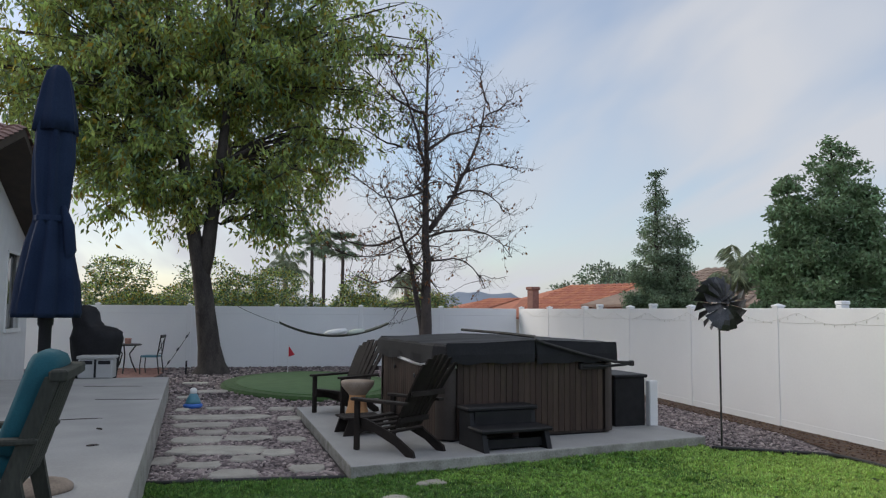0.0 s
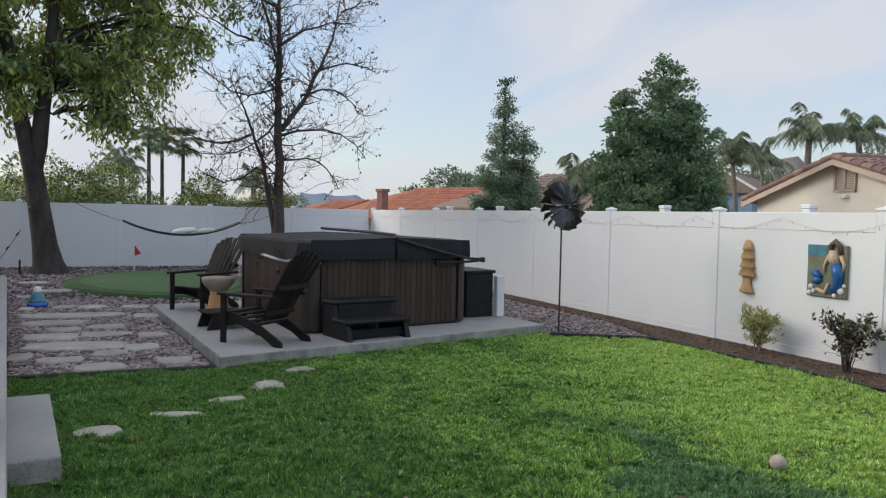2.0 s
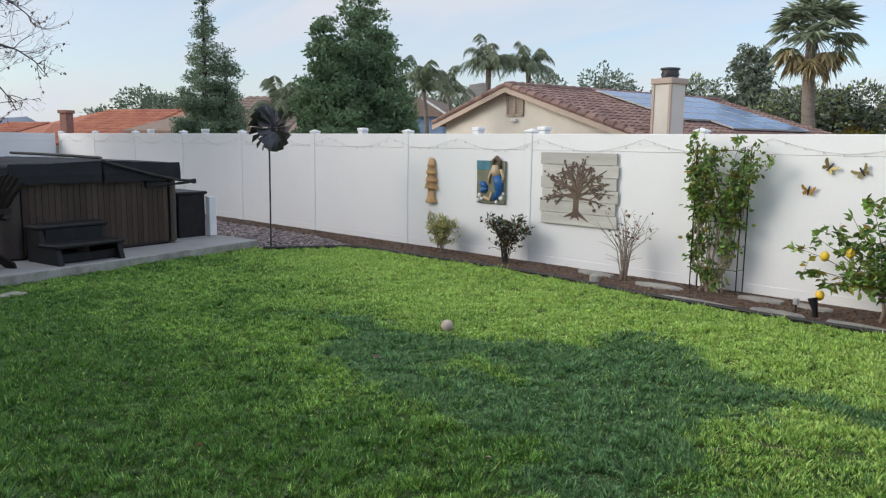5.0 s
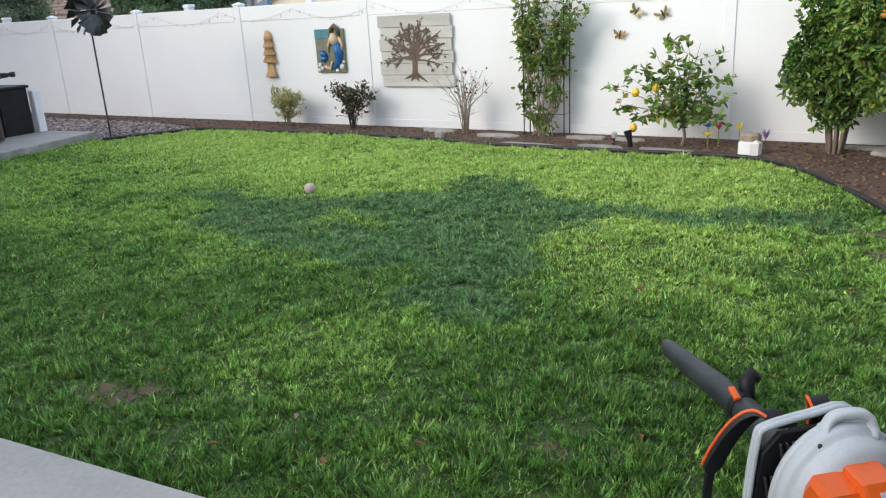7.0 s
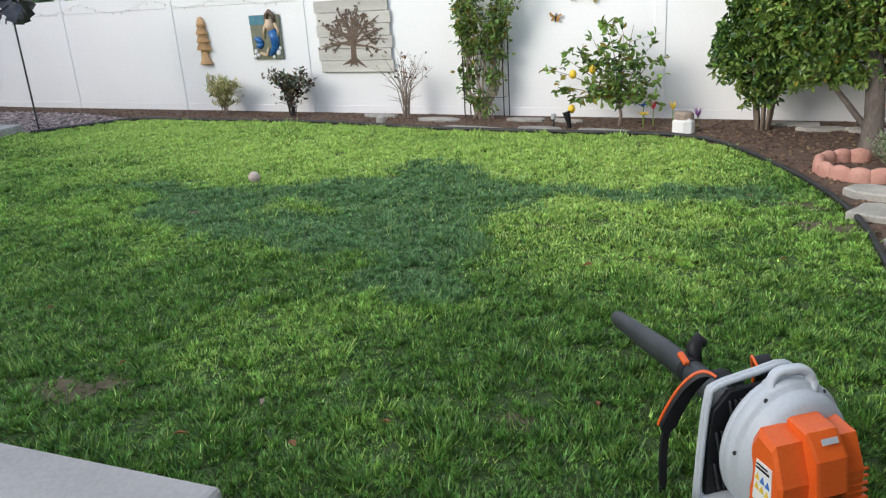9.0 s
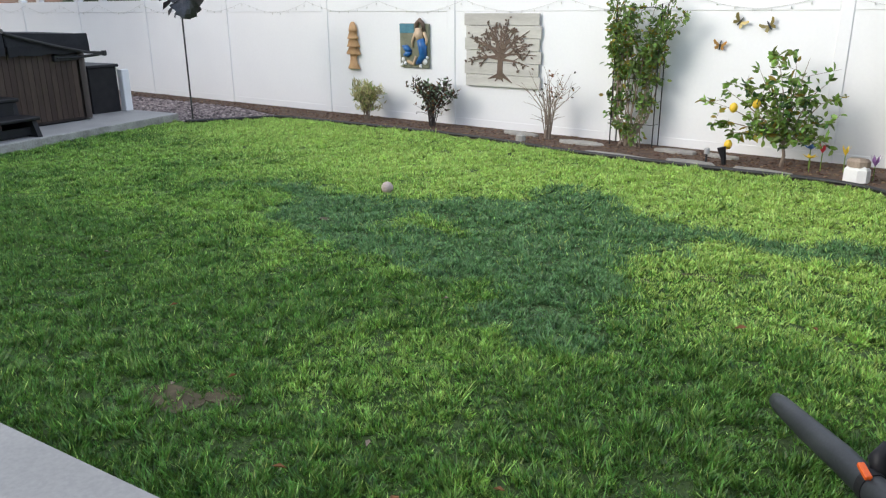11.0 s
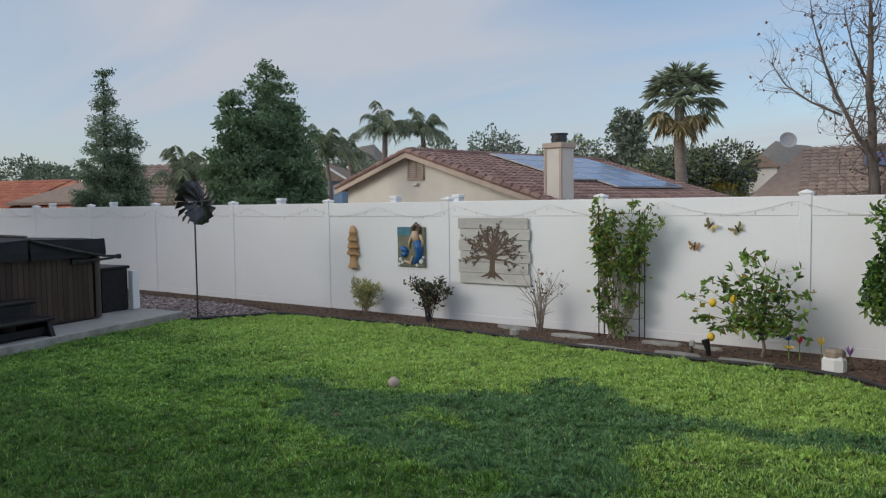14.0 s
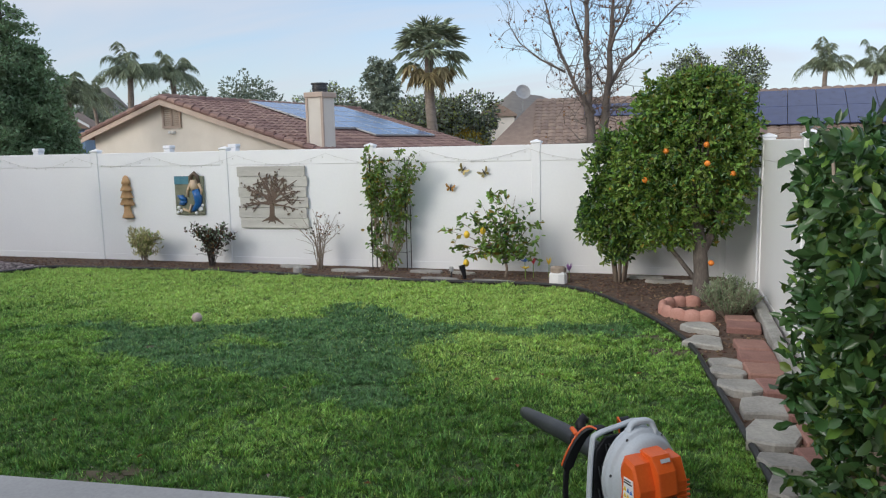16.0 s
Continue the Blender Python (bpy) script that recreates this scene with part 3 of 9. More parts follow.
def edging(pts, name="lawn_edging", h=0.055, label="black plastic lawn edging strip"):
    b = Build()
    # smooth the line a little
    fine = []
    for i in range(len(pts) - 1):
        for k in range(4):
            t = k / 4
            p0, p1, p2, p3 = pts[max(i - 1, 0)], pts[i], pts[i + 1], pts[min(i + 2, len(pts) - 1)]
            fine.append(tuple(0.5 * ((2 * p1[j]) + (-p0[j] + p2[j]) * t + (2 * p0[j] - 5 * p1[j] + 4 * p2[j] - p3[j]) * t * t + (-p0[j] + 3 * p1[j] - 3 * p2[j] + p3[j]) * t ** 3) for j in (0, 1)))
    fine.append(pts[-1])
    b.tube([(x, y, h - 0.02) for x, y in fine], 0.021, 8)
    m = len(fine)
    vs = []
    for i, (x, y) in enumerate(fine):
        q = fine[min(i + 1, m - 1)]; p = fine[max(i - 1, 0)]
        d = Vector((q[0] - p[0], q[1] - p[1], 0)).normalized()
        nx, ny = -d.y * 0.006, d.x * 0.006
        vs += [(x + nx, y + ny, -0.02), (x + nx, y + ny, h - 0.02), (x - nx, y - ny, -0.02), (x - nx, y - ny, h - 0.02)]
    fs = []
    for i in range(m - 1):
        a, c = 4 * i, 4 * i + 4
        fs += [(a, c, c + 1, a + 1), (a + 2, a + 3, c + 3, c + 2)]
    b.add(vs, fs)
    return tagged(b.done(name, "rubber", smooth=True), label, "edging", kind="structure")


edging(LAWN_EDGE)
edging([(-7.42, -8.60), (-7.40, -7.6), (-7.35, -6.67)], "gravel_edging", 0.04, "black plastic strip between gravel and grass")

# ---------------------------------------------------------------- patio and slabs
PATIO_Z = 0.42


def slab(name, outline, z0, z1, label, category, bevel=0.015, mat="concrete"):
    b = Build()
    n = len(outline)
    cx, cy = sum(p[0] for p in outline) / n, sum(p[1] for p in outline) / n
    rings = [(z0, 0), (z1 - bevel, 0), (z1 - bevel * 0.3, bevel * 0.3), (z1, bevel)]
    vs = []
    for z, ins in rings:
        for i, (x, y) in enumerate(outline):
            d = Vector((cx - x, cy - y))
            d = d.normalized() * ins * 1.3 if d.length else d
            vs.append((x + d.x, y + d.y, z))
    fs = [(i * n + k, i * n + (k + 1) % n, (i + 1) * n + (k + 1) % n, (i + 1) * n + k) for i in range(3) for k in range(n)]
    fs += [tuple(range(3 * n, 4 * n)), tuple(reversed(range(n)))]
    b.add(vs, fs)
    ob = b.done(name, mat)
    ob.data.materials.append(M["concrete_edge"])
    for f in ob.data.polygons:
        f.material_index = int(abs(f.normal.z) < 0.5)
    return tagged(ob, label, category, kind="structure")


def yard(u, v):
    p = YARD @ Vector((u, v, 0))
    return (p.x, p.y)


slab("patio", [yard(0.44, 0), yard(-6.9, 0), yard(-14.55, 0), yard(-14.55, -3.2), yard(2.45, -3.2), yard(2.45, -1.9), yard(0.44, -1.9)], -0.05, PATIO_Z,
     "pale grey concrete patio slab, stained and cracked", "patio")
slab("patio_step", [(-4.33, -7.97), (-6.06, -8.13), (-6.035, -8.46), (-4.30, -8.30)], -0.05, 0.15, "single pale concrete step below the patio", "step")
slab("tub_slab", [(-7.32, -6.63), (-7.86, -4.36), (-8.42, -2.04), (-12.75, -2.62), (-12.10, -7.02)], -0.05, 0.125, "pale concrete slab under the hot tub", "slab")

# dark hairline cracks and twigs lie on the patio
def patio_marks():
    rng = random.Random(4)
    for (x, y, ln, ang, r) in [(-10.9, -9.35, 0.85, 84, 0.006), (-9.0, -9.55, 0.5, 100, 0.006), (-12.8, -9.9, 0.9, 86, 0.005), (-8.2, -9.15, 0.12, 40, 0.012), (-7.2, -9.0, 0.10, 110, 0.012),
                            (-0.78, -8.16, 0.05, 20, 0.004), (-0.6, -8.22, 0.06, 60, 0.004), (-0.95, -8.25, 0.05, 130, 0.004)]:
        b = Build()
        pts = []
        for i in range(7):
            s = (i / 6 - 0.5) * ln
            a = radians(ang)
            pts.append((x + s * math.cos(a) + rng.uniform(-1, 1) * 0.012, y + s * math.sin(a) + rng.uniform(-1, 1) * 0.012, PATIO_Z + r * 0.6))
        b.tube(pts, [r * k for k in (0.4, 0.8, 1, 0.9, 1, 0.7, 0.3)], 5)
        tagged(b.done("twig", "bark_dark"), "thin dark fallen twig on the concrete patio", "twig", "patio litter")


patio_marks()


# ---------------------------------------------------------------- fences
def fence(name, p0, p1, n_panels, label, height=1.76, first_post=True, last_post=True, lights=False, skip_caps=()):
    """A white vinyl privacy fence from p0 to p1: posts with caps, and between them a panel with its two rails."""
    f = thing(name, label, "fence", kind="structure")
    a, c = Vector((*p0, 0)), Vector((*p1, 0))
    d = (c - a)
    L = d.length
    d.normalize()
    ang = math.atan2(d.y, d.x)
    step = L / n_panels
    post_mesh = Build().cbox(-0.064, -0.064, -0.3, 0.064, 0.064, height + 0.02, 0.006).mesh("post", "vinyl")
    capb = Build().cbox(-0.076, -0.076, height + 0.02, 0.076, 0.076, height + 0.045, 0.006)
    capb.add([(-0.07, -0.07, height + 0.0451), (0.07, -0.07, height + 0.0451), (0.07, 0.07, height + 0.0451), (-0.07, 0.07, height + 0.0451), (0, 0, height + 0.075)],
             [(0, 1, 4), (1, 2, 4), (2, 3, 4), (3, 0, 4)])
    cap_mesh = capb.mesh("cap", "vinyl")
    w = step - 0.128
    top_mesh = Build().cbox(-w / 2, -0.057, height - 0.22, w / 2, 0.057, height, 0.006).mesh("top_rail", "vinyl")
    low_mesh = Build().cbox(-w / 2, -0.055, -0.04, w / 2, 0.055, 0.12, 0.008).mesh("bottom_rail", "vinyl")
    pb = Build().box(-w / 2, -0.0505, 0.11, w / 2, 0.0505, height - 0.215)
    panel_mesh = pb.mesh("panel", "vinyl")
    for k in range(n_panels + 1):
        if (k == 0 and not first_post) or (k == n_panels and not last_post):
            continue
        p = a + d * step * k
        o = new("post", post_mesh); o.parent = f; o.matrix_basis = pose(p.x, p.y, 0, 0, 0, math.degrees(ang))
        q = new("cap", cap_mesh); q.parent = o
    for k in range(n_panels):
        p = a + d * step * (k + 0.5)
        mm = pose(p.x, p.y, 0, 0, 0, math.degrees(ang))
        for nm, me in (("panel", panel_mesh), ("top_rail", top_mesh), ("bottom_rail", low_mesh)):
            o = new(nm, me); o.parent = f; o.matrix_basis = mm
    return f


FENCE_Y = 0.052
fence("fence_north", (-21.96, FENCE_Y), (2.44, FENCE_Y), 10, "tall white vinyl privacy fence along the lawn")
fence("fence_west", (-22.16, 0.0), (-22.45, -14.64), 6, "white vinyl privacy fence at the back of the yard", first_post=False)
fence("fence_east", (2.79, -1.25), (3.02, -11.0), 4, "white vinyl side fence beside the brick border")
fence("fence_corner", (2.49, 0.05), (2.78, -1.16), 1, "short white vinyl fence panel closing the corner", first_post=False, last_post=False)
for px in (-17.2, -14.49, -8.96, -6.24, -5.00):
    b = Build().cbox(px - 0.064, 0.44, -0.1, px + 0.064, 0.57, 1.81, 0.008)
    b.cbox(px - 0.076, 0.43, 1.81, px + 0.076, 0.58, 1.87, 0.012)
    tagged(b.done("neighbour_post", "vinyl"), "capped white vinyl post of the neighbouring fence", "fence post", "neighbour fence posts", kind="structure")
# concrete footing strip along the side fence
tagged(Build().cbox(2.62, -9.4, -0.05, 2.725, -1.3, 0.12, 0.012).done("footing_strip", "concrete_edge"), "low concrete footing strip under the side fence", "footing", kind="structure")


# ---------------------------------------------------------------- the own house
def tile_roof(parent, name, mat, corner, along, down, n_along, n_down, tw, th, barrel=0.05):
    """Courses of curved roof tiles: corner is the upper start, along and down unit vectors."""
    b = Build()
    along, down = Vector(along), Vector(down)
    up = along.cross(down)
    if up.z < 0:
        up = -up
    seg = 5
    for j in range(n_down):
        for i in range(n_along):
            o = Vector(corner) + along * (i * tw) + down * (j * th)
            vs = []
            for t, lift in ((0.0, 0.012), (1.06, 0.045)):
                for k in range(seg):
                    s = k / (seg - 1)
                    vs.append(o + along * (s * tw * 0.98) + down * (t * th) + up * (lift + barrel * math.sin(math.pi * s)))
            fs = [(k, k + 1, seg + k + 1, seg + k) for k in range(seg - 1)]
            # front lip
            base = len(vs)
            for k in range(seg):
                s = k / (seg - 1)
                vs.append(o + along * (s * tw * 0.98) + down * (1.06 * th) + up * 0.0)
            fs += [(seg + k, seg + k + 1, base + k + 1, base + k) for k in range(seg - 1)]
            b.add(vs, fs)
    return b.done(name, mat, parent, recalc=False)


def own_house():
    h = thing("house", "white stucco house with a tiled gable roof", "house", at=YARD.copy(), kind="structure")
    v0 = -3.25
    # gable wall facing the patio: eave at the far end, ridge nearer
    u0, u1, ur, ze, zr = -19.2, -9.6, -14.4, 3.05, 4.7
    b = Build()
    win = (-18.35, -17.0, 1.2, 2.85)
    def wall_piece(ua, ub, za, zb, zc):
        vs = [(ua, v0, za), (ub, v0, za), (ub, v0, zc), (ua, v0, zb), (ua, v0 - 0.2, za), (ub, v0 - 0.2, za), (ub, v0 - 0.2, zc), (ua, v0 - 0.2, zb)]
        b.add(vs, [(0, 1, 2, 3), (7, 6, 5, 4), (0, 4, 5, 1), (3, 2, 6, 7), (0, 3, 7, 4), (1, 5, 6, 2)])
    zt = lambda u: zr - (zr - ze) * abs(u - ur) / (u1 - ur)
    wall_piece(u0, win[0], -0.05, zt(u0), zt(win[0]))
    wall_piece(win[0], win[1], -0.05, win[2], win[2])
    wall_piece(win[0], win[1], win[3], zt(win[0]), zt(win[1]))
    wall_piece(win[1], ur, -0.05, zt(win[1]), zr)
    wall_piece(ur, u1, -0.05, zr, zt(u1))
    # unseen near walls, set back to limit how far the shade reaches
    b.box(u1, v0 - 1.8, -0.05, 9.0, v0 - 1.6, 2.75)
    b.box(u1 - 0.2, v0 - 1.8, -0.05, u1, v0 - 0.2, 2.75)
    b.box(u0, v0 - 9, -0.05, u0 + 0.2, v0 - 0.2, ze)
    b.box(8.8, v0 - 9, -0.05, 9.0, v0 - 1.8, 2.75)
    b.done("wall", "stucco", h, "white stucco wall")
    fr = Build()
    fr.cbox(win[0], v0 - 0.02, win[2], win[0] + 0.06, v0 + 0.02, win[3], 0.005).cbox(win[1] - 0.06, v0 - 0.02, win[2], win[1], v0 + 0.02, win[3], 0.005)
    fr.cbox(win[0], v0 - 0.02, win[3] - 0.06, win[1], v0 + 0.02, win[3], 0.005).cbox(win[0] - 0.03, v0 - 0.02, win[2] - 0.05, win[1] + 0.03, v0 + 0.05, win[2] + 0.03, 0.005)
    w = fr.done("window", "white_paint", h, "white framed window")
    Build().box(win[0] + 0.05, v0 - 0.10, win[2], win[1] - 0.05, v0 - 0.09, win[3]).done("pane", "glass_dark", w)
    # roof planes with rake overhang, dark underside
    for s, ue in ((-1, u0 - 0.6), (1, u1 + 0.6)):
        zl = zt(ue) + 0.12
        top = Build()
        th = 0.14
        a = [(ur, v0 + 0.7, zr + 0.12), (ue, v0 + 0.7, zl), (ue, v0 - 9, zl), (ur, v0 - 9, zr + 0.12)]
        lo = [(x, y, z - th) for x, y, z in a]
        top.add(a + lo, [(0, 1, 2, 3), (7, 6, 5, 4), (0, 4, 5, 1), (1, 5, 6, 2), (2, 6, 7, 3), (3, 7, 4, 0)])
        r = top.done("roof", "eave_wood", h, "dark boarded roof underside")
        dvec = Vector((ue - ur, 0, zl - zr - 0.12))
        ln = dvec.length
        tile_roof(r, "roof_tiles", "tile_brown", (ur, v0 - 1.5, zr + 0.13), (0, 1, 0), dvec.normalized(), 8, int(ln / 0.33), 0.28, 0.33)
    # long low roof over the unseen near part, placed to shade the patio
    b2 = Build()
    a = [(u1, v0 - 1.1, 2.75), (9.6, v0 - 1.1, 2.75), (9.6, v0 - 7.4, 3.6), (u1, v0 - 7.4, 3.6)]
    b2.add(a + [(x, y, z + 0.14) for x, y, z in a], [(3, 2, 1, 0), (4, 5, 6, 7), (0, 1, 5, 4), (1, 2, 6, 5), (2, 3, 7, 6), (3, 0, 4, 7)])
    b2.done("roof", "tile_red", h)


own_house()


# ---------------------------------------------------------------- neighbours
def turned(x, y, z, deg):
    return Matrix.Translation((x, y, z)) @ Matrix.Rotation(radians(deg), 4, "Z")


def gable_neighbour():
    """Local frame: x along the gable to the right, y away along the ridge, origin below the apex."""
    h = thing("neighbour_house", "cream stucco house with brown tile roof and solar panels", "house", at=turned(-15.44, 12.42, 0, -10), kind="structure")
    za, pitch, wl_, wr_, ov, ln = 3.63, 0.293, 4.3, 8.6, 0.35, 13.0
    # gable wall
    b = Build()
    f0, d = 0.35, 0.2
    zl, zr2 = za - pitch * wl_ - 0.05, za - pitch * wr_ - 0.05
    out = [(-wl_ + 0.4, -0.5), (wr_ - 0.4, -0.5), (wr_ - 0.4, za - pitch * (wr_ - 0.4) - 0.05), (0, za - 0.05), (-wl_ + 0.4, za - pitch * (wl_ - 0.4) - 0.05)]
    n = len(out)
    b.add([(x, f0, z) for x, z in out] + [(x, f0 + d, z) for x, z in out],
          [tuple(range(n)), tuple(reversed(range(n, 2 * n)))] + [(k, n + k, n + (k + 1) % n, (k + 1) % n) for k in range(n)])
    b.box(-wl_ + 0.4, f0 + d, -0.5, -wl_ + 0.6, ln, zl).box(wr_ - 0.6, f0 + d, -0.5, wr_ - 0.4, ln, zr2)
    b.done("wall", "stucco_cream", h, "cream stucco gable wall")
    # roof decks and fascia
    for s, w in ((-1, wl_), (1, wr_)):
        dv = Vector((s, 0, -pitch)).normalized()
        L = w * math.sqrt(1 + pitch * pitch)
        rb = Build()
        e = Vector((0, 0, za)) + dv * L
        a = [(0, 0, za), tuple(e), (e.x, ln, e.z), (0, ln, za)]
        rb.add(a + [(x, y, z - 0.09) for x, y, z in a], [(0, 1, 2, 3), (7, 6, 5, 4), (0, 4, 5, 1), (1, 5, 6, 2), (2, 6, 7, 3), (3, 7, 4, 0)])
        r = rb.done("roof", "tile_brown", h, "brown tile roof")
        fb = Build()
        a = [(0, -0.03, za - 0.02), (e.x, -0.03, e.z - 0.02), (e.x, -0.03, e.z - 0.22), (0, -0.03, za - 0.22)]
        fb.add(a + [(x, y + 0.05, z) for x, y, z in a], [(0, 1, 2, 3), (7, 6, 5, 4), (0, 4, 5, 1), (1, 5, 6, 2), (2, 6, 7, 3), (3, 7, 4, 0)])
        fb.done("fascia", "trim_tan", r, "tan fascia board")
        tile_roof(r, "roof_tiles", "tile_brown", (0, -0.06, za + 0.005), (0, 1, 0), dv, int(ln / 0.33), int(L / 0.40), 0.33, 0.40, 0.055)
        # rake cap tiles along the gable edge
        cb = Build()
        for k in range(int(L / 0.40)):
            p0, p1 = Vector((0, 0.0, za + 0.03)) + dv * (k * 0.40), Vector((0, 0.0, za + 0.055)) + dv * (k * 0.40 + 0.43)
            cb.tube([p0, p1], [0.085, 0.105], 8)
        cb.done("rake_tiles", "tile_brown", r, recalc=False)
    rc = Build()
    for k in range(int(ln / 0.42)):
        rc.tube([(0, k * 0.42, za + 0.04), (0, k * 0.42 + 0.45, za + 0.065)], [0.10, 0.12], 8)
    rc.done("ridge_tiles", "tile_brown", h, recalc=False)
    # gable vent with slats
    v = Build()
    vx0, vx1, vz0, vz1 = -0.26, 0.62, 2.60, 3.40
    for x0, x1, z0, z1 in ((vx0, vx0 + 0.07, vz0, vz1), (vx1 - 0.07, vx1, vz0, vz1), (vx0, vx1, vz0, vz0 + 0.07), (vx0, vx1, vz1 - 0.07, vz1), (0.15, 0.21, vz0, vz1)):
        v.box(x0, 0.28, z0, x1, 0.36, z1)
    vo = v.done("gable_vent", "trim_tan", h, "tan louvred gable vent")
    sl = Build().box(vx0 + 0.07, 0.29, -0.012, vx1 - 0.07, 0.35, 0.012).mesh("slat", "trim_tan")
    for k in range(9):
        o = new("slat", sl); o.parent = vo; o.matrix_basis = pose(0, 0, vz0 + 0.11 + k * 0.068, 0, 0, 0)
    Build().box(vx0 + 0.05, 0.351, vz0 + 0.05, vx1 - 0.05, 0.357, vz1 - 0.05).done("backing", "eave_wood", vo)
    # flood lamp below the vent
    Build().cbox(0.06, 0.20, 2.40, 0.18, 0.35, 2.50, 0.02).cbox(0.21, 0.20, 2.40, 0.33, 0.35, 2.50, 0.02).done("flood_lamp", "white_paint", h, "twin white flood lamp")
    # chimney
    c = Build().cbox(5.84, 0.62, 1.2, 6.46, 1.28, 3.42, 0.01).done("chimney", "stucco_cream", h, "cream stucco chimney with tan corners")
    t = Build()
    for x0, x1 in ((5.81, 5.90), (6.40, 6.49)):
        t.cbox(x0, 0.59, 1.2, x1, 0.66, 3.44, 0.008)
    t.cbox(5.78, 0.56, 3.40, 6.52, 1.34, 3.56, 0.012)
    t.done("chimney_trim", "trim_tan", c, "tan chimney trim")
    k = Build()
    k.lathe([(0.24, 3.56), (0.24, 3.64), (0.26, 3.65), (0.26, 3.70), (0.24, 3.71), (0.24, 3.80), (0.28, 3.81), (0.28, 3.86)], 18, (6.15, 0.95, 0))
    k.done("chimney_cap", "steel", c, "dark round chimney cap")
    # solar array on the right-hand slope
    dv = Vector((1, 0, -pitch)).normalized()
    up = Vector((pitch, 0, 1)).normalized()
    pw, pl = 1.0, 1.62
    pm = Build().cbox(0.012, 0.012, 0, pw - 0.012, pl - 0.012, 0.035, 0.006).mesh("solar_panel", "solar")
    pf = Build()
    for x0, x1, y0, y1 in ((0, 0.02, 0, pl), (pw - 0.02, pw, 0, pl), (0, pw, 0, 0.02), (0, pw, pl - 0.02, pl)):
        pf.box(x0, y0, -0.02, x1, y1, 0.04)
    pfm = pf.mesh("panel_frame", "grey_plastic")
    basis = Matrix((( dv.x, 0, up.x, 0), (0, 1, 0, 0), (dv.z, 0, up.z, 0), (0, 0, 0, 1)))
    for i in range(5):
        for j in range(4):
            if i == 4 and j == 0:
                continue
            o = new("solar_panel", pm); o.parent = h
            p = Vector((0, 0, za)) + dv * (0.35 + i * pw * 1.01) + up * 0.14
            o.matrix_basis = Matrix.Translation((p.x, 4.15 + j * pl * 1.005, p.z)) @ basis
            q = new("panel_frame", pfm); q.parent = o


gable_neighbour()


def simple_house(name, label, at, w, ln, zw, zr, roof_mat, wall_mat, hip=False, ov=0.4, tiles=True, inset=0.8):
    """A low house: ridge along local x; walls from -1."""
    h = thing(name, label, "house", at=at, kind="structure")
    b = Build()
    hw, hl = w / 2, ln / 2
    b.box(-hl, -hw, -1.0, hl, hw, zw)
    if not hip:
        for s in (-1, 1):
            b.add([(s * hl, -hw, zw), (s * hl, hw, zw), (s * hl, 0, zr - 0.1), (s * (hl - 0.1), -hw, zw), (s * (hl - 0.1), hw, zw), (s * (hl - 0.1), 0, zr - 0.1)],
                  [(0, 1, 2), (5, 4, 3), (0, 3, 4, 1), (1, 4, 5, 2), (2, 5, 3, 0)])
    b.done("wall", wall_mat, h)
    rl = hl + ov if not hip else hl - hw * inset
    sl = (zr - zw) / hw
    ze = zw - sl * ov
    r = Build()
    th = 0.12
    a = [(-rl, 0, zr), (rl, 0, zr), (hl + ov, -hw - ov, ze), (-hl - ov, -hw - ov, ze), (hl + ov, hw + ov, ze), (-hl - ov, hw + ov, ze)]
    vs = a + [(x, y, z - th) for x, y, z in a]
    r.add(vs, [(0, 3, 2, 1), (0, 1, 4, 5), (6, 7, 8, 9), (6, 11, 10, 7), (3, 9, 8, 2), (4, 10, 11, 5), (1, 2, 4), (0, 5, 3), (2, 8, 10, 4), (3, 5, 11, 9)])
    ro = r.done("roof", roof_mat, h)
    if tiles:
        dv = Vector((0, -(hw + ov), ze - zr))
        L = dv.length
        tile_roof(ro, "roof_tiles", roof_mat, (-rl, 0, zr + 0.01), (1, 0, 0), dv.normalized(), int(2 * rl / 0.4), int(L / 0.45), 0.4, 0.45, 0.05)
    return h


# red-roofed house far behind the corner of the fences
def polar(az, dist, eye=(0.9, -8.0)):
    a = radians(az)
    return eye[0] + dist * math.sin(a), eye[1] + dist * math.cos(a)


rx, ry = polar(-65.0, 44)
hr = simple_house("red_roof_house", "low house with an orange-red tile roof", turned(rx, ry, 0, 23), 9, 12.5, 1.7, 3.2, "tile_red", "stucco_cream", hip=True)
cx_, cy_ = polar(-70.1, 41)
cl = turned(rx, ry, 0, 23).inverted()
pc = cl @ Vector((cx_, cy_, 0))
Build().cbox(pc.x - 0.22, pc.y - 0.22, 1.5, pc.x + 0.22, pc.y + 0.22, 2.82, 0.02).cbox(pc.x - 0.28, pc.y - 0.28, 2.82, pc.x + 0.28, pc.y + 0.28, 2.98, 0.02).done("chimney", "brick", hr, "brick chimney")
wx, wy = polar(-72.2, 46)
simple_house("red_roof_wing", "low garage wing with an orange-red tile roof", turned(wx, wy, 0, 20), 7, 9, 1.5, 2.42, "tile_red", "stucco_cream", hip=True)
gx, gy = polar(-55.0, 40)
simple_house("grey_roof_house", "low house with a grey-brown shingle roof", turned(gx, gy, 0, 30), 9, 12, 2.2, 3.9, "tile_grey", "stucco_cream", hip=True)
bx, by = polar(-44.3, 42)
hb = simple_house("blue_house", "pale blue gabled house behind trees", turned(bx, by, 0, -56), 2.5, 8, 3.25, 4.05, "tile_grey", "blue_paint", ov=0.28)
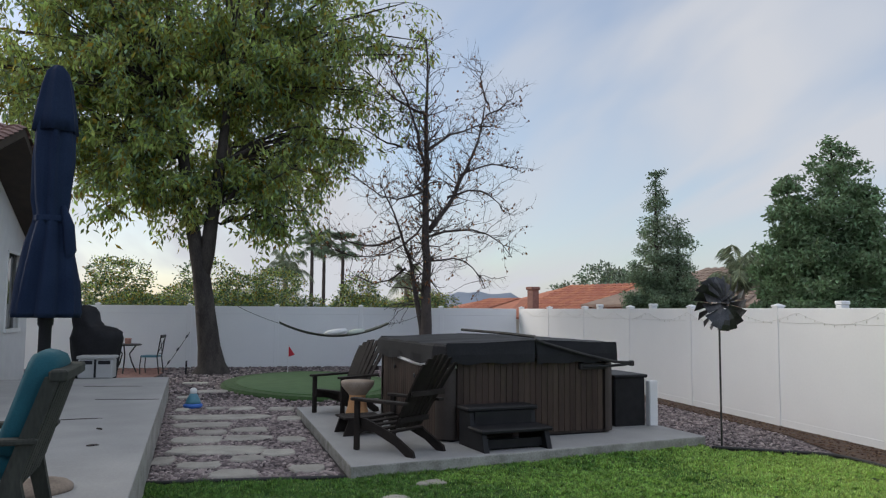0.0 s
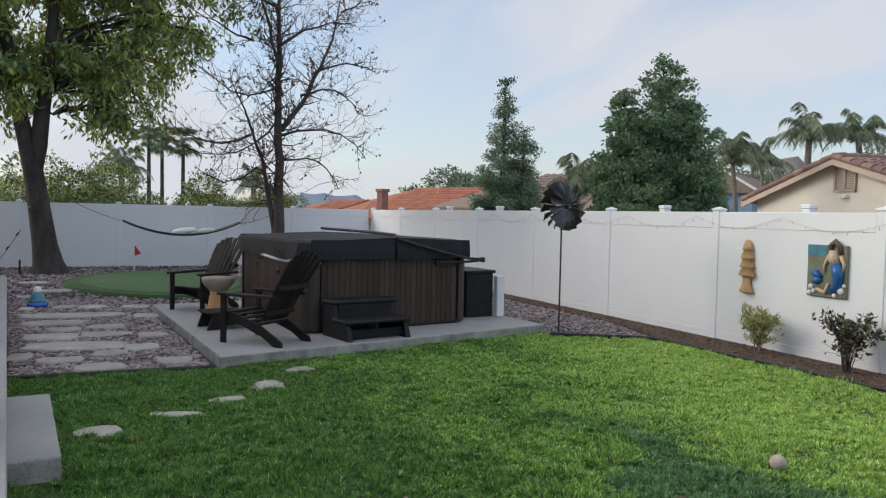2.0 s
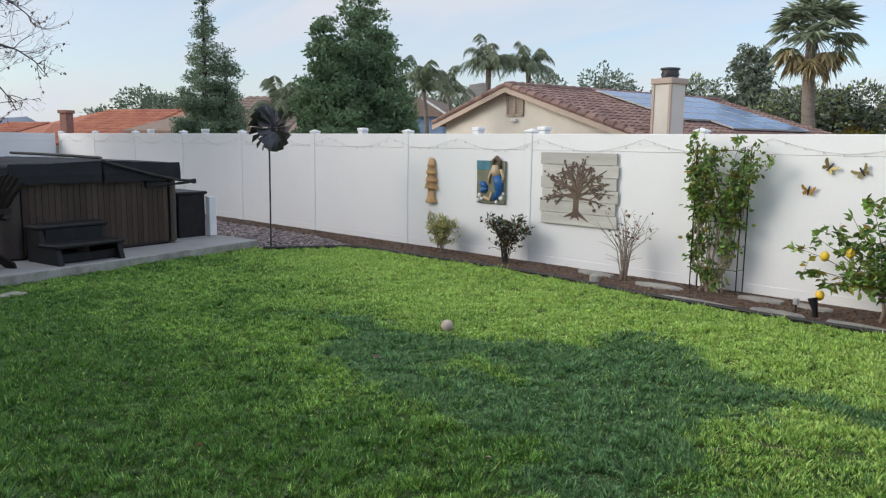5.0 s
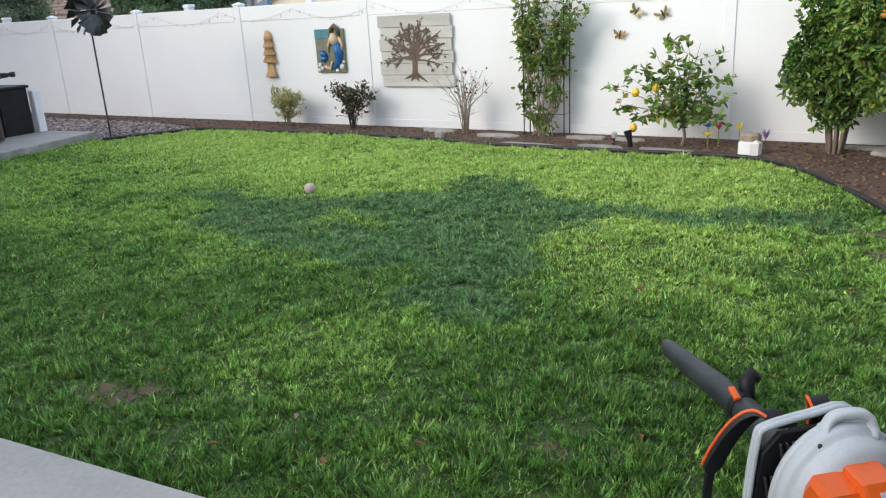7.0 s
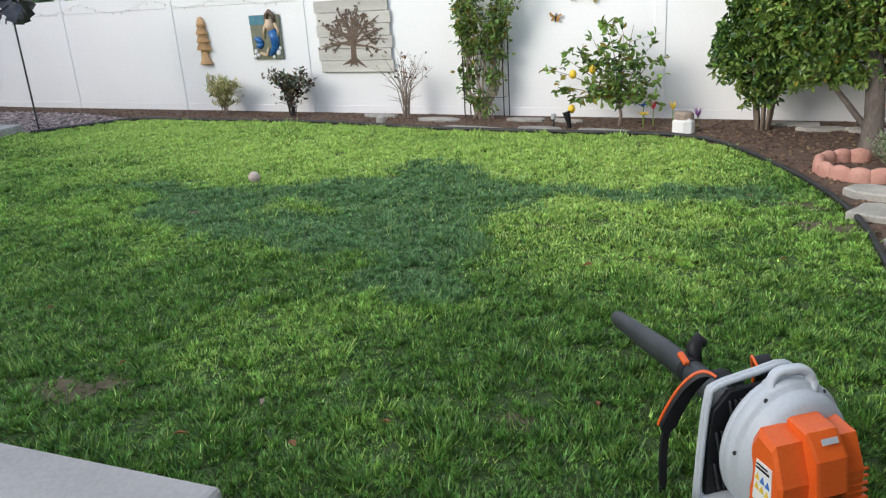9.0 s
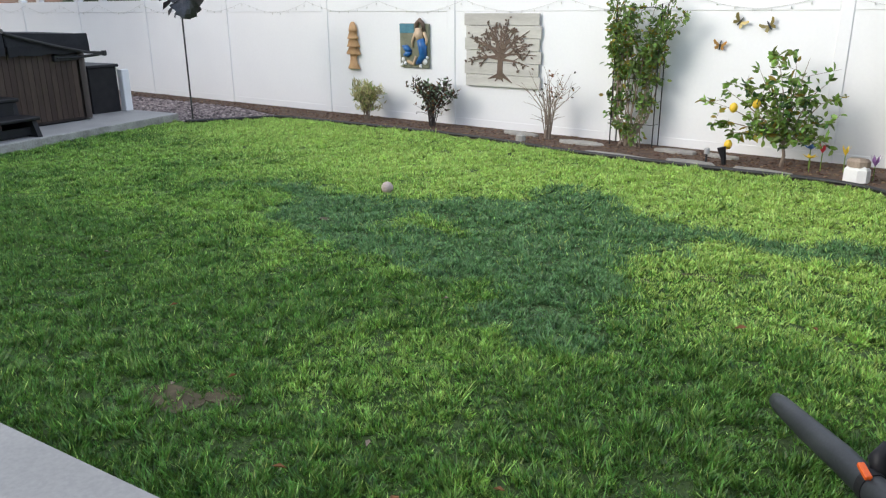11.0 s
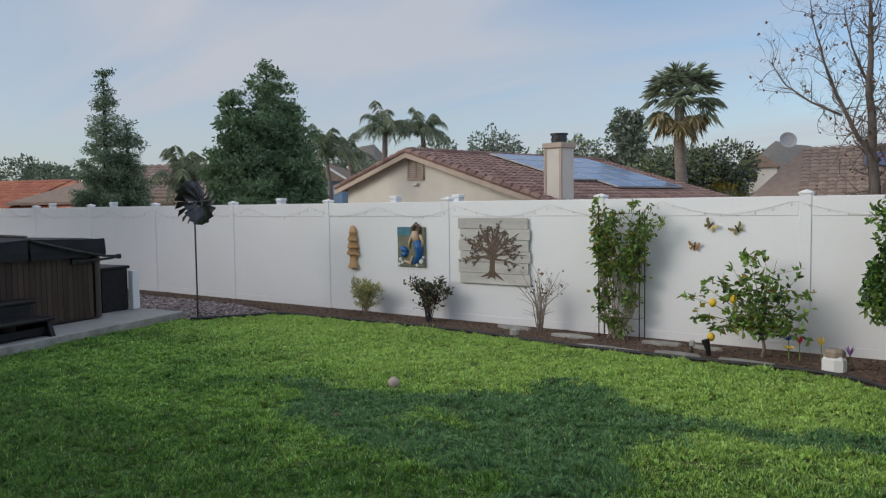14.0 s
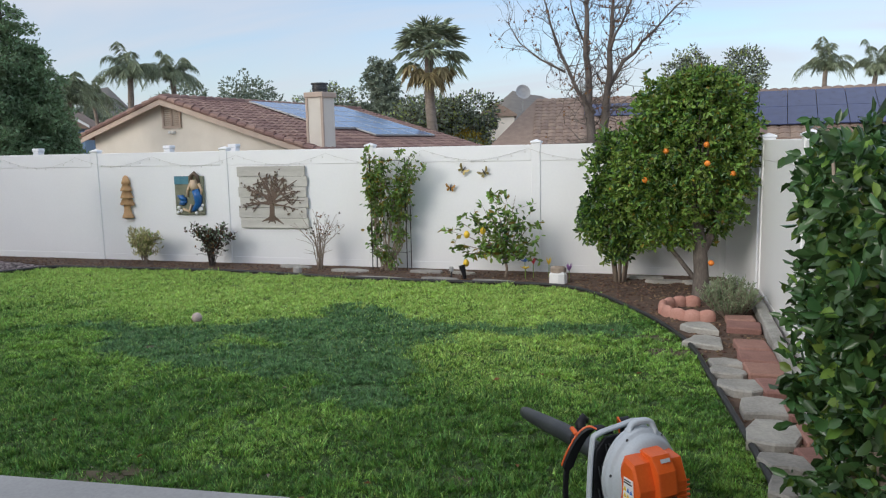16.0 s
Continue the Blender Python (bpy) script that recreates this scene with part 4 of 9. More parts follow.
for q in (-0.16, 0.16):
    wnd = Build().cbox(3.99, q - 0.145, 2.93, 4.03, q + 0.145, 3.48, 0.01).done("window", "white_paint", hb, "small white window")
    Build().box(4.031, q - 0.105, 2.97, 4.036, q + 0.105, 3.44).done("pane", "glass_dark", wnd)
for e in (-1, 1):
    fb = Build()
    a = [(4.285, 0, 4.08), (4.285, e * 1.55, 3.10), (4.285, e * 1.55, 2.97), (4.285, 0, 3.95)]
    fb.add(a + [(px + 0.04, py, pz) for px, py, pz in a], [(0, 1, 2, 3), (7, 6, 5, 4), (0, 4, 5, 1), (1, 5, 6, 2), (2, 6, 7, 3), (3, 7, 4, 0)])
    fb.done("fascia", "white_paint", hb, "white fascia board")


# ---------------------------------------------------------------- trees and plants
def bez(p0, p1, sag, n=6, rng=None, jit=0.0):
    p0, p1 = Vector(p0), Vector(p1)
    out = []
    for i in range(n + 1):
        t = i / n
        p = p0.lerp(p1, t) + Vector(sag) * (4 * t * (1 - t))
        if rng and 0 < i < n:
            p += Vector((rng.uniform(-1, 1), rng.uniform(-1, 1), rng.uniform(-1, 1))) * jit
        out.append(p)
    return out


def broad_tree():
    """The tall ash by the back fence: two-stemmed trunk, arching limbs, hanging sprigs of narrow leaves."""
    rng = random.Random(11)
    nr = np.random.default_rng(11)
    base = Vector((-20.25, -8.95, 0.0))
    t = thing("ash_tree", "tall leafy tree with dark trunk and green-yellow foliage", "tree")
    b = Build()
    b.tube([base + Vector(p) for p in ((0, 0, -0.15), (0, 0, 0.06), (0, -0.01, 0.25), (0, -0.08, 0.7), (0, -0.2, 1.6), (0, -0.34, 2.6), (0, -0.55, 3.6), (0.1, -0.74, 4.6), (0.1, -0.95, 6.2), (0, -1.2, 8.2), (0, -1.4, 9.8))],
           [0.60, 0.47, 0.35, 0.285, 0.25, 0.225, 0.18, 0.16, 0.13, 0.09, 0.04], 14)
    b.tube([base + Vector(p) for p in ((0, -0.30, 2.3), (0.05, -0.20, 3.1), (0.1, -0.12, 4.0), (0.1, 0.05, 5.4), (0, 0.2, 7.2), (0, 0.2, 9.0))], [0.15, 0.19, 0.18, 0.14, 0.10, 0.04], 10)
    # knot at the side and a lopped stub
    b.tube([base + Vector((0.1, -0.22, 1.45)), base + Vector((0.2, -0.40, 1.62))], [0.11, 0.06], 8)
    forks = [base + Vector(p) for p in ((0.1, 0.15, 4.4), (0.1, -0.7, 4.6), (0.1, 0.25, 5.6), (0.1, -0.95, 5.6), (0, 0.2, 7.2), (0, -1.3, 7.0), (0, 0.1, 3.9))]
    lobes = []
    floor_y = (-7.4, -5.4, -3.9, -3.0, -1.2, 0.0, 0.8, 1.3, 2.6, 3.2, 4.2, 5.1, 5.9)
    floor_z = (7.6, 6.6, 5.4, 4.5, 4.4, 4.6, 5.0, 4.2, 4.1, 5.2, 6.0, 8.2, 9.6)
    for k in range(240):
        # lobe centres spread over an uneven crown that hangs lower in places
        for _ in range(400):
            y = rng.uniform(-7.3, 5.9); x = rng.uniform(-4.4, 4.4); z = rng.uniform(3.8, 12.8)
            e = ((x + 0.7) / 3.2) ** 2 + ((y + 0.8) / 6.9) ** 2 + ((z - 8.1) / 5.2) ** 2
            low = float(np.interp(y, floor_y, floor_z)) + 0.14 * x * x
            if 0.05 < e < 1.0 and z > low and (k > 45 or z < low + 0.9):
                break
        lobes.append(base + Vector((x, y, z)))
    for y, z, x in ((2.0, 3.75, 1.0), (1.6, 4.0, 0.8), (2.2, 4.3, 0.4), (-2.4, 4.3, 0.6), (-0.6, 3.9, 0.5)):
        lobes.append(base + Vector((x, y, z)))
    tips, tipd = [], []
    for L in lobes:
        f = min(forks, key=lambda p: (p - L).length + 1.2 * max(0, p.z - L.z))
        r0 = 0.02 + 0.008 * (f - L).length
        pts = bez(f, L, (0, 0, 0.10 * (L - f).length), 5, rng, 0.10)
        b.tube(pts, [r0 * (1 - 0.8 * i / 5) for i in range(6)], 5, cap=False)
        for s in range(6):
            q = pts[rng.choice((3, 4, 5))]
            e = q + Vector((rng.gauss(0, 0.58), rng.gauss(0, 0.58), rng.gauss(-0.12, 0.45)))
            b.tube([q, (q + e) / 2 + Vector((0, 0, 0.08)), e], [0.012, 0.008, 0.003], 3, cap=False)
            side = float(np.interp(q.y - base.y, (-3.0, -1.0, 1.5, 4.0), (64, 55, 44, 32)))
            for _ in range(int(side)):
                u = rng.random() ** 0.7
                p = q.lerp(e, u)
                tips.append((p.x + rng.gauss(0, 0.11), p.y + rng.gauss(0, 0.11), p.z + rng.gauss(-0.08, 0.12)))
                tipd.append((rng.gauss(0, 0.55), rng.gauss(0, 0.55), rng.gauss(-0.75, 0.45)))
    b.done("trunk", "bark", t, "dark furrowed trunk and limbs", smooth=True, recalc=False)
    foliage("crown", None, np.array(tips), np.array(tipd), 0.215, 0.072, nr, t, "green and yellowing narrow leaves", mats=["leaf_oak", "leaf_mid", "leaf_yellow"], weights=[0.68, 0.23, 0.09])
    return t


broad_tree()


def bare_tree(name, label, base, aside, limbs, rng_seed, n_twigs, twig_len, leaf_n, leaf_len=0.12, bark="bark_grey"):
    """A leafless tree: limbs (offset and height where it starts and ends, bow, depth, radius), then crooked side twigs and a few withered leaves."""
    rng = random.Random(rng_seed)
    nr = np.random.default_rng(rng_seed)
    t = thing(name, label, "tree")
    b = Build()
    base, aside = Vector(base), Vector(aside).normalized()
    away = Vector((0, 0, 1)).cross(aside)
    spots = []
    for o0, z0, o1, z1, bow, depth, ra in limbs:
        rise = Vector((o1 - o0, z1 - z0)).normalized()
        n = max(6, int(math.hypot(o1 - o0, z1 - z0) / 0.45))
        fine = []
        d0 = depth * (0.0 if z0 < 1 or abs(o0) < 0.2 else 0.35)
        for i in range(n + 1):
            u = i / n
            k = 4 * u * (1 - u) * bow
            p = base + aside * (o0 + (o1 - o0) * u - rise.y * k) + Vector((0, 0, z0 + (z1 - z0) * u + rise.x * k)) + away * (d0 + (depth - d0) * u)
            if 0 < i:
                p += Vector((rng.gauss(0, 1), rng.gauss(0, 1), rng.gauss(0, 1))) * min(0.09, 0.022 + 0.004 / ra * 0.1)
            fine.append(p)
        rb = max(0.010, ra * 0.10)
        rad = [ra + (rb - ra) * (i / n) ** 0.85 for i in range(n + 1)]
        b.tube(fine, rad, 9 if ra > 0.06 else 6)
        for i in range(1, n + 1):
            d = fine[i] - fine[i - 1]
            if fine[i].z - base.z < 1.9:
                continue
            for _ in range(max(1, int(d.length / 0.095))):
                spots.append((fine[i - 1].lerp(fine[i], rng.random()), d.normalized(), rad[i]))
    leaves, ld = [], []

    def twig(p, d, L, r, level):
        k = 4
        pts = [p]
        q, dd = p, d
        for i in range(k):
            dd = (dd + Vector((rng.gauss(0, 0.24), rng.gauss(0, 0.24), rng.gauss(0.05, 0.22)))).normalized()
            q = q + dd * (L / k)
            pts.append(q)
        b.tube(pts, [r * (1 - 0.75 * i / k) for i in range(k + 1)], 4 if level < 2 else 3, cap=False)
        if level < 3:
            for _ in range(3 if level == 1 else 2):
                i = rng.randint(1, k)
                nd = (dd + Vector((rng.gauss(0, 0.8), rng.gauss(0, 0.8), rng.gauss(0.1, 0.7)))).normalized()
                twig(pts[i], nd, L * rng.uniform(0.4, 0.65), r * 0.55, level + 1)
        if rng.random() < leaf_n:
            for _ in range(rng.randint(1, 3)):
                a = pts[rng.randint(1, k)]
                leaves.append(tuple(a)); ld.append((rng.gauss(0, 0.6), rng.gauss(0, 0.6), -0.8))

    rng.shuffle(spots)
    for p, d, r in spots[:n_twigs]:
        nd = (d * 0.5 + Vector((rng.gauss(0, 0.75), rng.gauss(0, 0.75), rng.gauss(0.15, 0.6)))).normalized()
        twig(p, nd, twig_len * rng.uniform(0.5, 1.2), max(0.011, min(0.024, r * 0.4)), 1)
    b.done("trunk", bark, t, "grey-brown bare trunk, limbs and twigs", smooth=True, recalc=False)
    if leaves:
        foliage("withered_leaves", "leaf_rust", np.array(leaves), np.array(ld), leaf_len, leaf_len * 0.55, nr, t, "few rusty withered leaves")
    return t


UPPER = [(0.0, -0.2, -0.08, 9.6, 0.05, 0.0, 0.19), (0.0, 3.95, 1.95, 8.2, -0.30, 0.8, 0.085), (1.9, 7.9, 1.85, 9.3, 0.1, 1.0, 0.03), (0.0, 4.9, -1.6, 8.9, -0.25, -0.9, 0.07), (-0.1, 6.3, 2.55, 7.5, 0.2, 1.0, 0.055),
         (-0.1, 7.4, -1.9, 8.4, 0.15, -0.4, 0.05), (1.0, 5.7, 3.2, 6.0, 0.25, 0.9, 0.042), (-0.75, 6.4, -2.1, 7.1, 0.1, 0.4, 0.04), (1.75, 7.5, 2.7, 8.3, -0.1, 0.3, 0.032)]
LOWER = [(-0.08, 0.2, -1.35, 5.4, -0.25, 0.5, 0.11), (0.6, 5.0, 2.5, 4.6, 0.45, 0.5, 0.042), (0.0, 3.8, 2.3, 3.2, 0.5, -0.7, 0.045), (-0.8, 3.8, -2.9, 4.0, 0.35, 0.6, 0.045), (0.0, 5.3, -2.2, 5.2, 0.45, -1.1, 0.04),
         (-0.6, 2.9, -2.0, 2.7, 0.3, 0.8, 0.035), (0.0, 3.1, 1.9, 2.3, 0.45, 0.4, 0.035), (0.0, 4.4, -2.8, 3.3, 0.55, -0.5, 0.035)]
bare_tree("bare_tree", "leafless double-stemmed tree with a few rusty leaves", (-20.9, -3.12, 0), (0, 1, 0), UPPER + LOWER, 5, 2300, 0.9, 0.16, 0.10, "bark_dark")
bare_tree("bare_street_tree", "tall leafless tree behind the fence", (-0.85, 17.2, 0), (1, 0, 0),
          [(-0.1, -0.2, -0.5, 8.9, 0.1, 0.0, 0.23), (0.0, 0.8, 0.45, 8.4, -0.12, 0.5, 0.20), (-0.15, 2.8, -2.0, 7.8, 0.35, -0.6, 0.09), (0.3, 3.7, 3.2, 6.9, 0.2, 0.8, 0.09),
           (-1.2, 4.3, -3.4, 6.3, 0.3, 0.5, 0.05), (0.4, 4.9, 1.9, 7.5, 0.15, -0.8, 0.06), (-0.4, 5.1, -1.3, 7.8, 0.1, 0.9, 0.05)],
          8, 260, 1.2, 0.12, 0.13)


def cone_tree(name, label, base, height, radius, seed, mat, n, leaf, stems=((0, 0, 1.0, 1.0),), start=0.12, power=0.8, boughs=62, puff=1.0):
    """A conical evergreen: whorled boughs of leaf clumps about one or more stems (dx, dy, height share, width share)."""
    rng = np.random.default_rng(seed)
    r2 = random.Random(seed)
    t = thing(name, label, "tree")
    b = Build()
    C, D = [], []
    per = n // len(stems)
    for dx, dy, hs, ws in stems:
        H, R = height * hs, radius * ws
        x, y, z = base
        b.tube([(x + dx, y + dy, z - 0.2), (x + dx, y + dy, z + H * 0.5), (x + dx, y + dy, z + H * 0.99)], [0.11 * R + 0.05, 0.06 * R + 0.03, 0.01], 7, cap=False)
        for k in range(boughs):
            u = start + (1 - start) * ((k + r2.random()) / boughs)
            a = k * 2.399 + r2.uniform(-0.4, 0.4)
            reach = R * ((1 - u) ** power) * (r2.uniform(0.62, 1.0) if k % 5 else 1.22) + 0.08
            p0 = np.array([x + dx, y + dy, z + H * u])
            d = np.array([math.cos(a), math.sin(a), r2.uniform(0.1, 0.7)])
            p1 = p0 + d * reach
            b.tube([p0, (p0 + p1) / 2 + np.array([0, 0, 0.05]), p1], [0.02, 0.012, 0.004], 4, cap=False)
            m = max(6, int(per / boughs * (reach / (R * 0.55)) ** 1.1))
            # clumps along the bough
            nc = max(2, int(reach / 0.28))
            for c in range(nc):
                s = 0.35 + 0.75 * (c + r2.random()) / nc
                cc = p0 + d * reach * s + rng.normal(0, 0.07, 3)
                mm = max(3, m // nc)
                C.append(cc + np.clip(rng.normal(0, 1, (mm, 3)), -1.25, 1.25) * np.array([0.15, 0.15, 0.09]) * (0.75 + 0.3 * R) * puff * min(1.0, 0.5 + 2.0 * (1 - u)))
                D.append(rng.normal(0, 0.7, (mm, 3)) + d * 0.25 - np.array([0, 0, 0.25]))
    C, D = np.concatenate(C), np.concatenate(D)
    b.done("trunk", "bark_dark", t, "dark trunk", recalc=False)
    foliage("crown", mat, C, D, leaf, leaf * 0.45, rng, t, "dense evergreen foliage")
    return t


cone_tree("evergreen_tree", "slender dark evergreen behind the fence", (-19.2, 3.15, 0), 5.75, 1.32, 21, "leaf_dark", 80000, 0.085,
          ((0, 0, 1.0, 0.68), (0.3, 0.50, 0.74, 0.80), (0.1, 0.55, 0.48, 1.0), (0, -0.1, 0.50, 0.9)), power=1.05, boughs=52, puff=1.0)
cone_tree("evergreen_tree", "broad dark green evergreen behind the fence", (-12.9, 3.68, 0), 5.2, 1.5, 22, "leaf_mid", 96000, 0.115,
          ((0, 0.04, 1.0, 0.92), (-0.3, -0.78, 0.86, 0.46), (0.25, 0.48, 0.82, 0.78), (0.3, 0.80, 0.60, 0.64), (0, -0.5, 0.66, 0.76)), power=0.72, boughs=54, puff=1.0)


def lobed(centres, radii, rng, n):
    """Leaf places on and in ellipsoid lobes, thick near their surface."""
    out, dirs = [], []
    vol = np.array([r[0] * r[1] * r[2] for r in radii]) ** 0.67
    share = (vol / vol.sum() * n).astype(int)
    for c, r, k in zip(centres, radii, share):
        d = unit(rng, k)
        s = rng.uniform(0.55, 1.06, (k, 1)) ** 0.6
        wob = 1 + 0.16 * np.sin(d[:, :1] * 7 + d[:, 1:2] * 5 + c[0]) + 0.1 * np.sin(d[:, 2:3] * 13 + c[1])
        out.append(np.array(c) + d * np.array(r) * s * wob)
        dirs.append(d + rng.normal(0, 0.5, (k, 3)))
    return np.concatenate(out), np.concatenate(dirs)


def far_wood(name, label, spots, mat, leaf, n, seed, mats=None, weights=None, kind="stuff"):
    rng = np.random.default_rng(seed)
    cs, rs = [], []
    for x, y, h, w in spots:
        for k in range(6):
            u = rng.uniform(0.3, 1.0)
            cs.append((x + rng.normal(0, w * 0.35), y + rng.normal(0, w * 0.35), h * u * 0.82))
            rs.append((w * rng.uniform(0.35, 0.6), w * rng.uniform(0.35, 0.6), h * rng.uniform(0.14, 0.24)))
    C, D = lobed(cs, rs, rng, n)
    ob = foliage(name, mat, C, D, leaf, leaf * 0.55, rng, None, "", mats=mats, weights=weights)
    return tagged(ob, label, "trees", kind=kind)


R_ = random.Random(3)
spots = []
for az in np.arange(-104, -79, 1.9):
    x, y = polar(az + R_.uniform(-0.4, 0.4), 33 + R_.uniform(-4, 8), (0.35, -7.4))
    el = 2.25 + 0.9 * math.sin(az * 1.1) + 0.4 * math.sin(az * 2.7) - max(0, (az + 89)) * 0.11
    spots.append((x, y, 1.7 + 33 * math.tan(radians(max(el, 0.8))) + R_.uniform(-0.9, 0.9), R_.uniform(1.5, 2.5)))
far_wood("far_hedge", "yellow-green and dark shrubs beyond the back fence", spots, None, 0.12, 90000, 31, ["leaf_oak", "leaf_glossy", "leaf_dark", "leaf_yellow"], [0.25, 0.42, 0.18, 0.15])
spots = []
for az in np.arange(-44, -26, 1.5):
    x, y = polar(az, 75 + R_.uniform(-5, 8), (1.6, -9.3))
    spots.append((x, y, 1.7 + 75 * math.tan(radians((5.0 if -37 < az < -28 else 3.9) + R_.uniform(-0.5, 0.4))), 3.8))
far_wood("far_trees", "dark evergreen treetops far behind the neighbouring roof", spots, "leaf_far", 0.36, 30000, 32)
spots = []
for az, el, w, dist in ((-66.3, 2.1, 3.0, 55), (-64.6, 4.3, 3.4, 55), (-63.2, 3.5, 3.0, 55)):
    x, y = polar(az, dist)
    spots.append((x, y, 1.6 + dist * math.tan(radians(el)), w))
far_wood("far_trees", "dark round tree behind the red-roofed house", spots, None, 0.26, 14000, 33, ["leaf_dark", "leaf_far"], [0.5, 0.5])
E16 = (1.84, -10.26)
spots = []
for az, el, w, dist in ((-25.6, 5.0, 3.0, 60), (-18.4, 4.2, 4.0, 46), (-17.0, 4.4, 3.2, 46), (-15.7, 4.2, 2.4, 46), (-20.0, 2.6, 4.5, 46), (-22.4, 2.4, 4.0, 50), (-24.0, 2.2, 4.0, 50), (1.6, 8.2, 2.4, 55), (4.2, 8.0, 2.4, 55)):
    x, y = polar(az, dist, E16)
    spots.append((x, y, 1.7 + dist * math.tan(radians(el)), w))
far_wood("far_trees", "mixed treetops beyond the neighbouring houses", spots, None, 0.22, 80000, 34, ["leaf_far", "leaf_bronze", "leaf_oak"], [0.70, 0.16, 0.14])
x, y = polar(-15.5, 44, E16)
far_wood("yellow_shrub", "yellow-leaved rounded shrub behind the fence", [(x, y, 3.6, 1.7)], "leaf_yellow", 0.16, 6000, 35, kind="stuff")
x, y = polar(-21.6, 50, E16)
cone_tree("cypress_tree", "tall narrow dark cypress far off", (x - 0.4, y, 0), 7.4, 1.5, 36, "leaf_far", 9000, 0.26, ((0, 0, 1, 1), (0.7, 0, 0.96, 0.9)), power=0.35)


def palm(name, label, x, y, h, crown, n_fronds, seed, r=0.22, dry=0.0, feather=True, mat="frond", trunk="palm_trunk"):
    """A palm: ringed trunk and arching fronds with many leaflets (feather) or stiff fans."""
    rng = random.Random(seed)
    nr = np.random.default_rng(seed)
    t = thing(name, label, "palm tree")
    b = Build()
    n = 16
    pts = [(x + 0.12 * math.sin(i * 0.3 + seed), y, -0.3 + (h + 0.3) * i / n) for i in range(n + 1)]
    b.tube(pts, [r * (1.15 - 0.35 * i / n) * (1.0 + 0.07 * (i % 2)) for i in range(n + 1)], 10)
    b.done("trunk", trunk, t, "ringed palm trunk", smooth=True)
    top = Vector(pts[-1])
    f = Build()
    C, D = [], []
    Cd, Dd = [], []
    for k in range(n_fronds):
        a = k * 2.399 + rng.uniform(-0.2, 0.2)
        lift = rng.uniform(0.45, 2.75) if feather else (rng.uniform(-1.2, 1.4) if dry else rng.uniform(-0.7, 1.4))
        L = crown * rng.uniform(0.85, 1.12)
        out = Vector((math.cos(a), math.sin(a), 0))
        pts2 = []
        m = 8
        for i in range(m + 1):
            s = i / m
            if feather:
                pts2.append(top + out * (L * s * (0.62 + 0.42 * math.cos(lift * 0.8))) + Vector((0, 0, L * (lift * 0.62 * s - 0.72 * s ** 2.6))))
            else:
                pts2.append(top + (out * math.cos(lift) + Vector((0, 0, math.sin(lift)))) * L * 0.72 * s + Vector((0, 0, -0.12 * L * s * s)))
        is_dry = lift < -0.45 and dry
        f.tube(pts2, [(0.014 if feather else 0.024) * (1 - 0.8 * i / m) + 0.004 for i in range(m + 1)], 4, cap=False)
        cc, dd = (Cd, Dd) if is_dry else (C, D)
        if feather:
            for i in range(1, m + 1):
                d = (pts2[i] - pts2[i - 1]).normalized()
                side = d.cross(Vector((0, 0, 1))).normalized()
                for s in (-1, 1):
                    for q in range(6):
                        p = pts2[i - 1].lerp(pts2[i], (q + rng.random()) / 6)
                        cc.append(tuple(p)); dd.append(tuple(side * s + d * 0.6 + Vector((0, 0, -0.95 + rng.uniform(-0.35, 0.35)))))
        else:
            d = (pts2[-1] - pts2[-3]).normalized()
            side = d.cross(Vector((0, 0, 1))).normalized()
            for q in range(22):
                s = (q - 10.5) / 10.5
                cc.append(tuple(pts2[-3].lerp(pts2[-1], 1 - abs(s) * 0.5))); dd.append(tuple(side * s * 1.5 + d * (1.15 - abs(s)) + Vector((0, 0, rng.uniform(-0.35, 0.0)))))
    f.done("frond_ribs", mat, t, recalc=False)
    foliage("fronds", mat, np.array(C), np.array(D), crown * 0.25 if feather else crown * 0.42, crown * 0.017 if feather else crown * 0.055, nr, t, "arching green fronds", fold=0.1, droop=0.25)
    if Cd:
        foliage("dry_fronds", "frond_dry", np.array(Cd), np.array(Dd), crown * 0.3, crown * 0.06, nr, t, "hanging dry brown fronds", droop=0.3)
    return t


palm("queen_palm", "tall feathery palm behind the neighbouring house", -25.0, 22.6, 5.75, 1.75, 22, 41, 0.17)
palm("queen_palm", "feathery palm beside a taller palm", -24.25, 25.1, 5.8, 1.75, 22, 42, 0.16)
x, y = polar(-45.0, 26, (1.05, -8.0))
palm("queen_palm", "low drooping palm beside a broad evergreen", x, y, 3.55, 1.2, 15, 43, 0.08)
x, y = polar(-43.2, 30, (1.05, -8.0))
palm("queen_palm", "low drooping palm beside a broad evergreen", x, y, 3.7, 1.2, 15, 49, 0.08)
x, y = polar(-55.6, 27, (1.05, -8.0))
palm("queen_palm", "small palm crown above a grey roof", x, y, 2.55, 1.5, 14, 44, 0.14)
x, y = polar(-17.9, 40, E16)
palm("fan_palm", "stout fan palm with a skirt of dry fronds", x, y, 6.7, 2.0, 66, 45, 0.27, dry=1.0, feather=False)
for i, (az, el, d, c) in enumerate(((-87.3, 4.9, 62, 1.5), (-86.4, 5.1, 66, 1.5), (-85.0, 4.9, 62, 1.5))):
    x, y = polar(az, d, (0.35, -7.4))
    tagged(palm("fan_palm", "tall slim fan palm far beyond the back fence", x, y, 1.68 + d * math.tan(radians(el)), c, 30, 50 + i, 0.15, feather=False, mat="leaf_dark", trunk="bark_dark"), group="far palms")
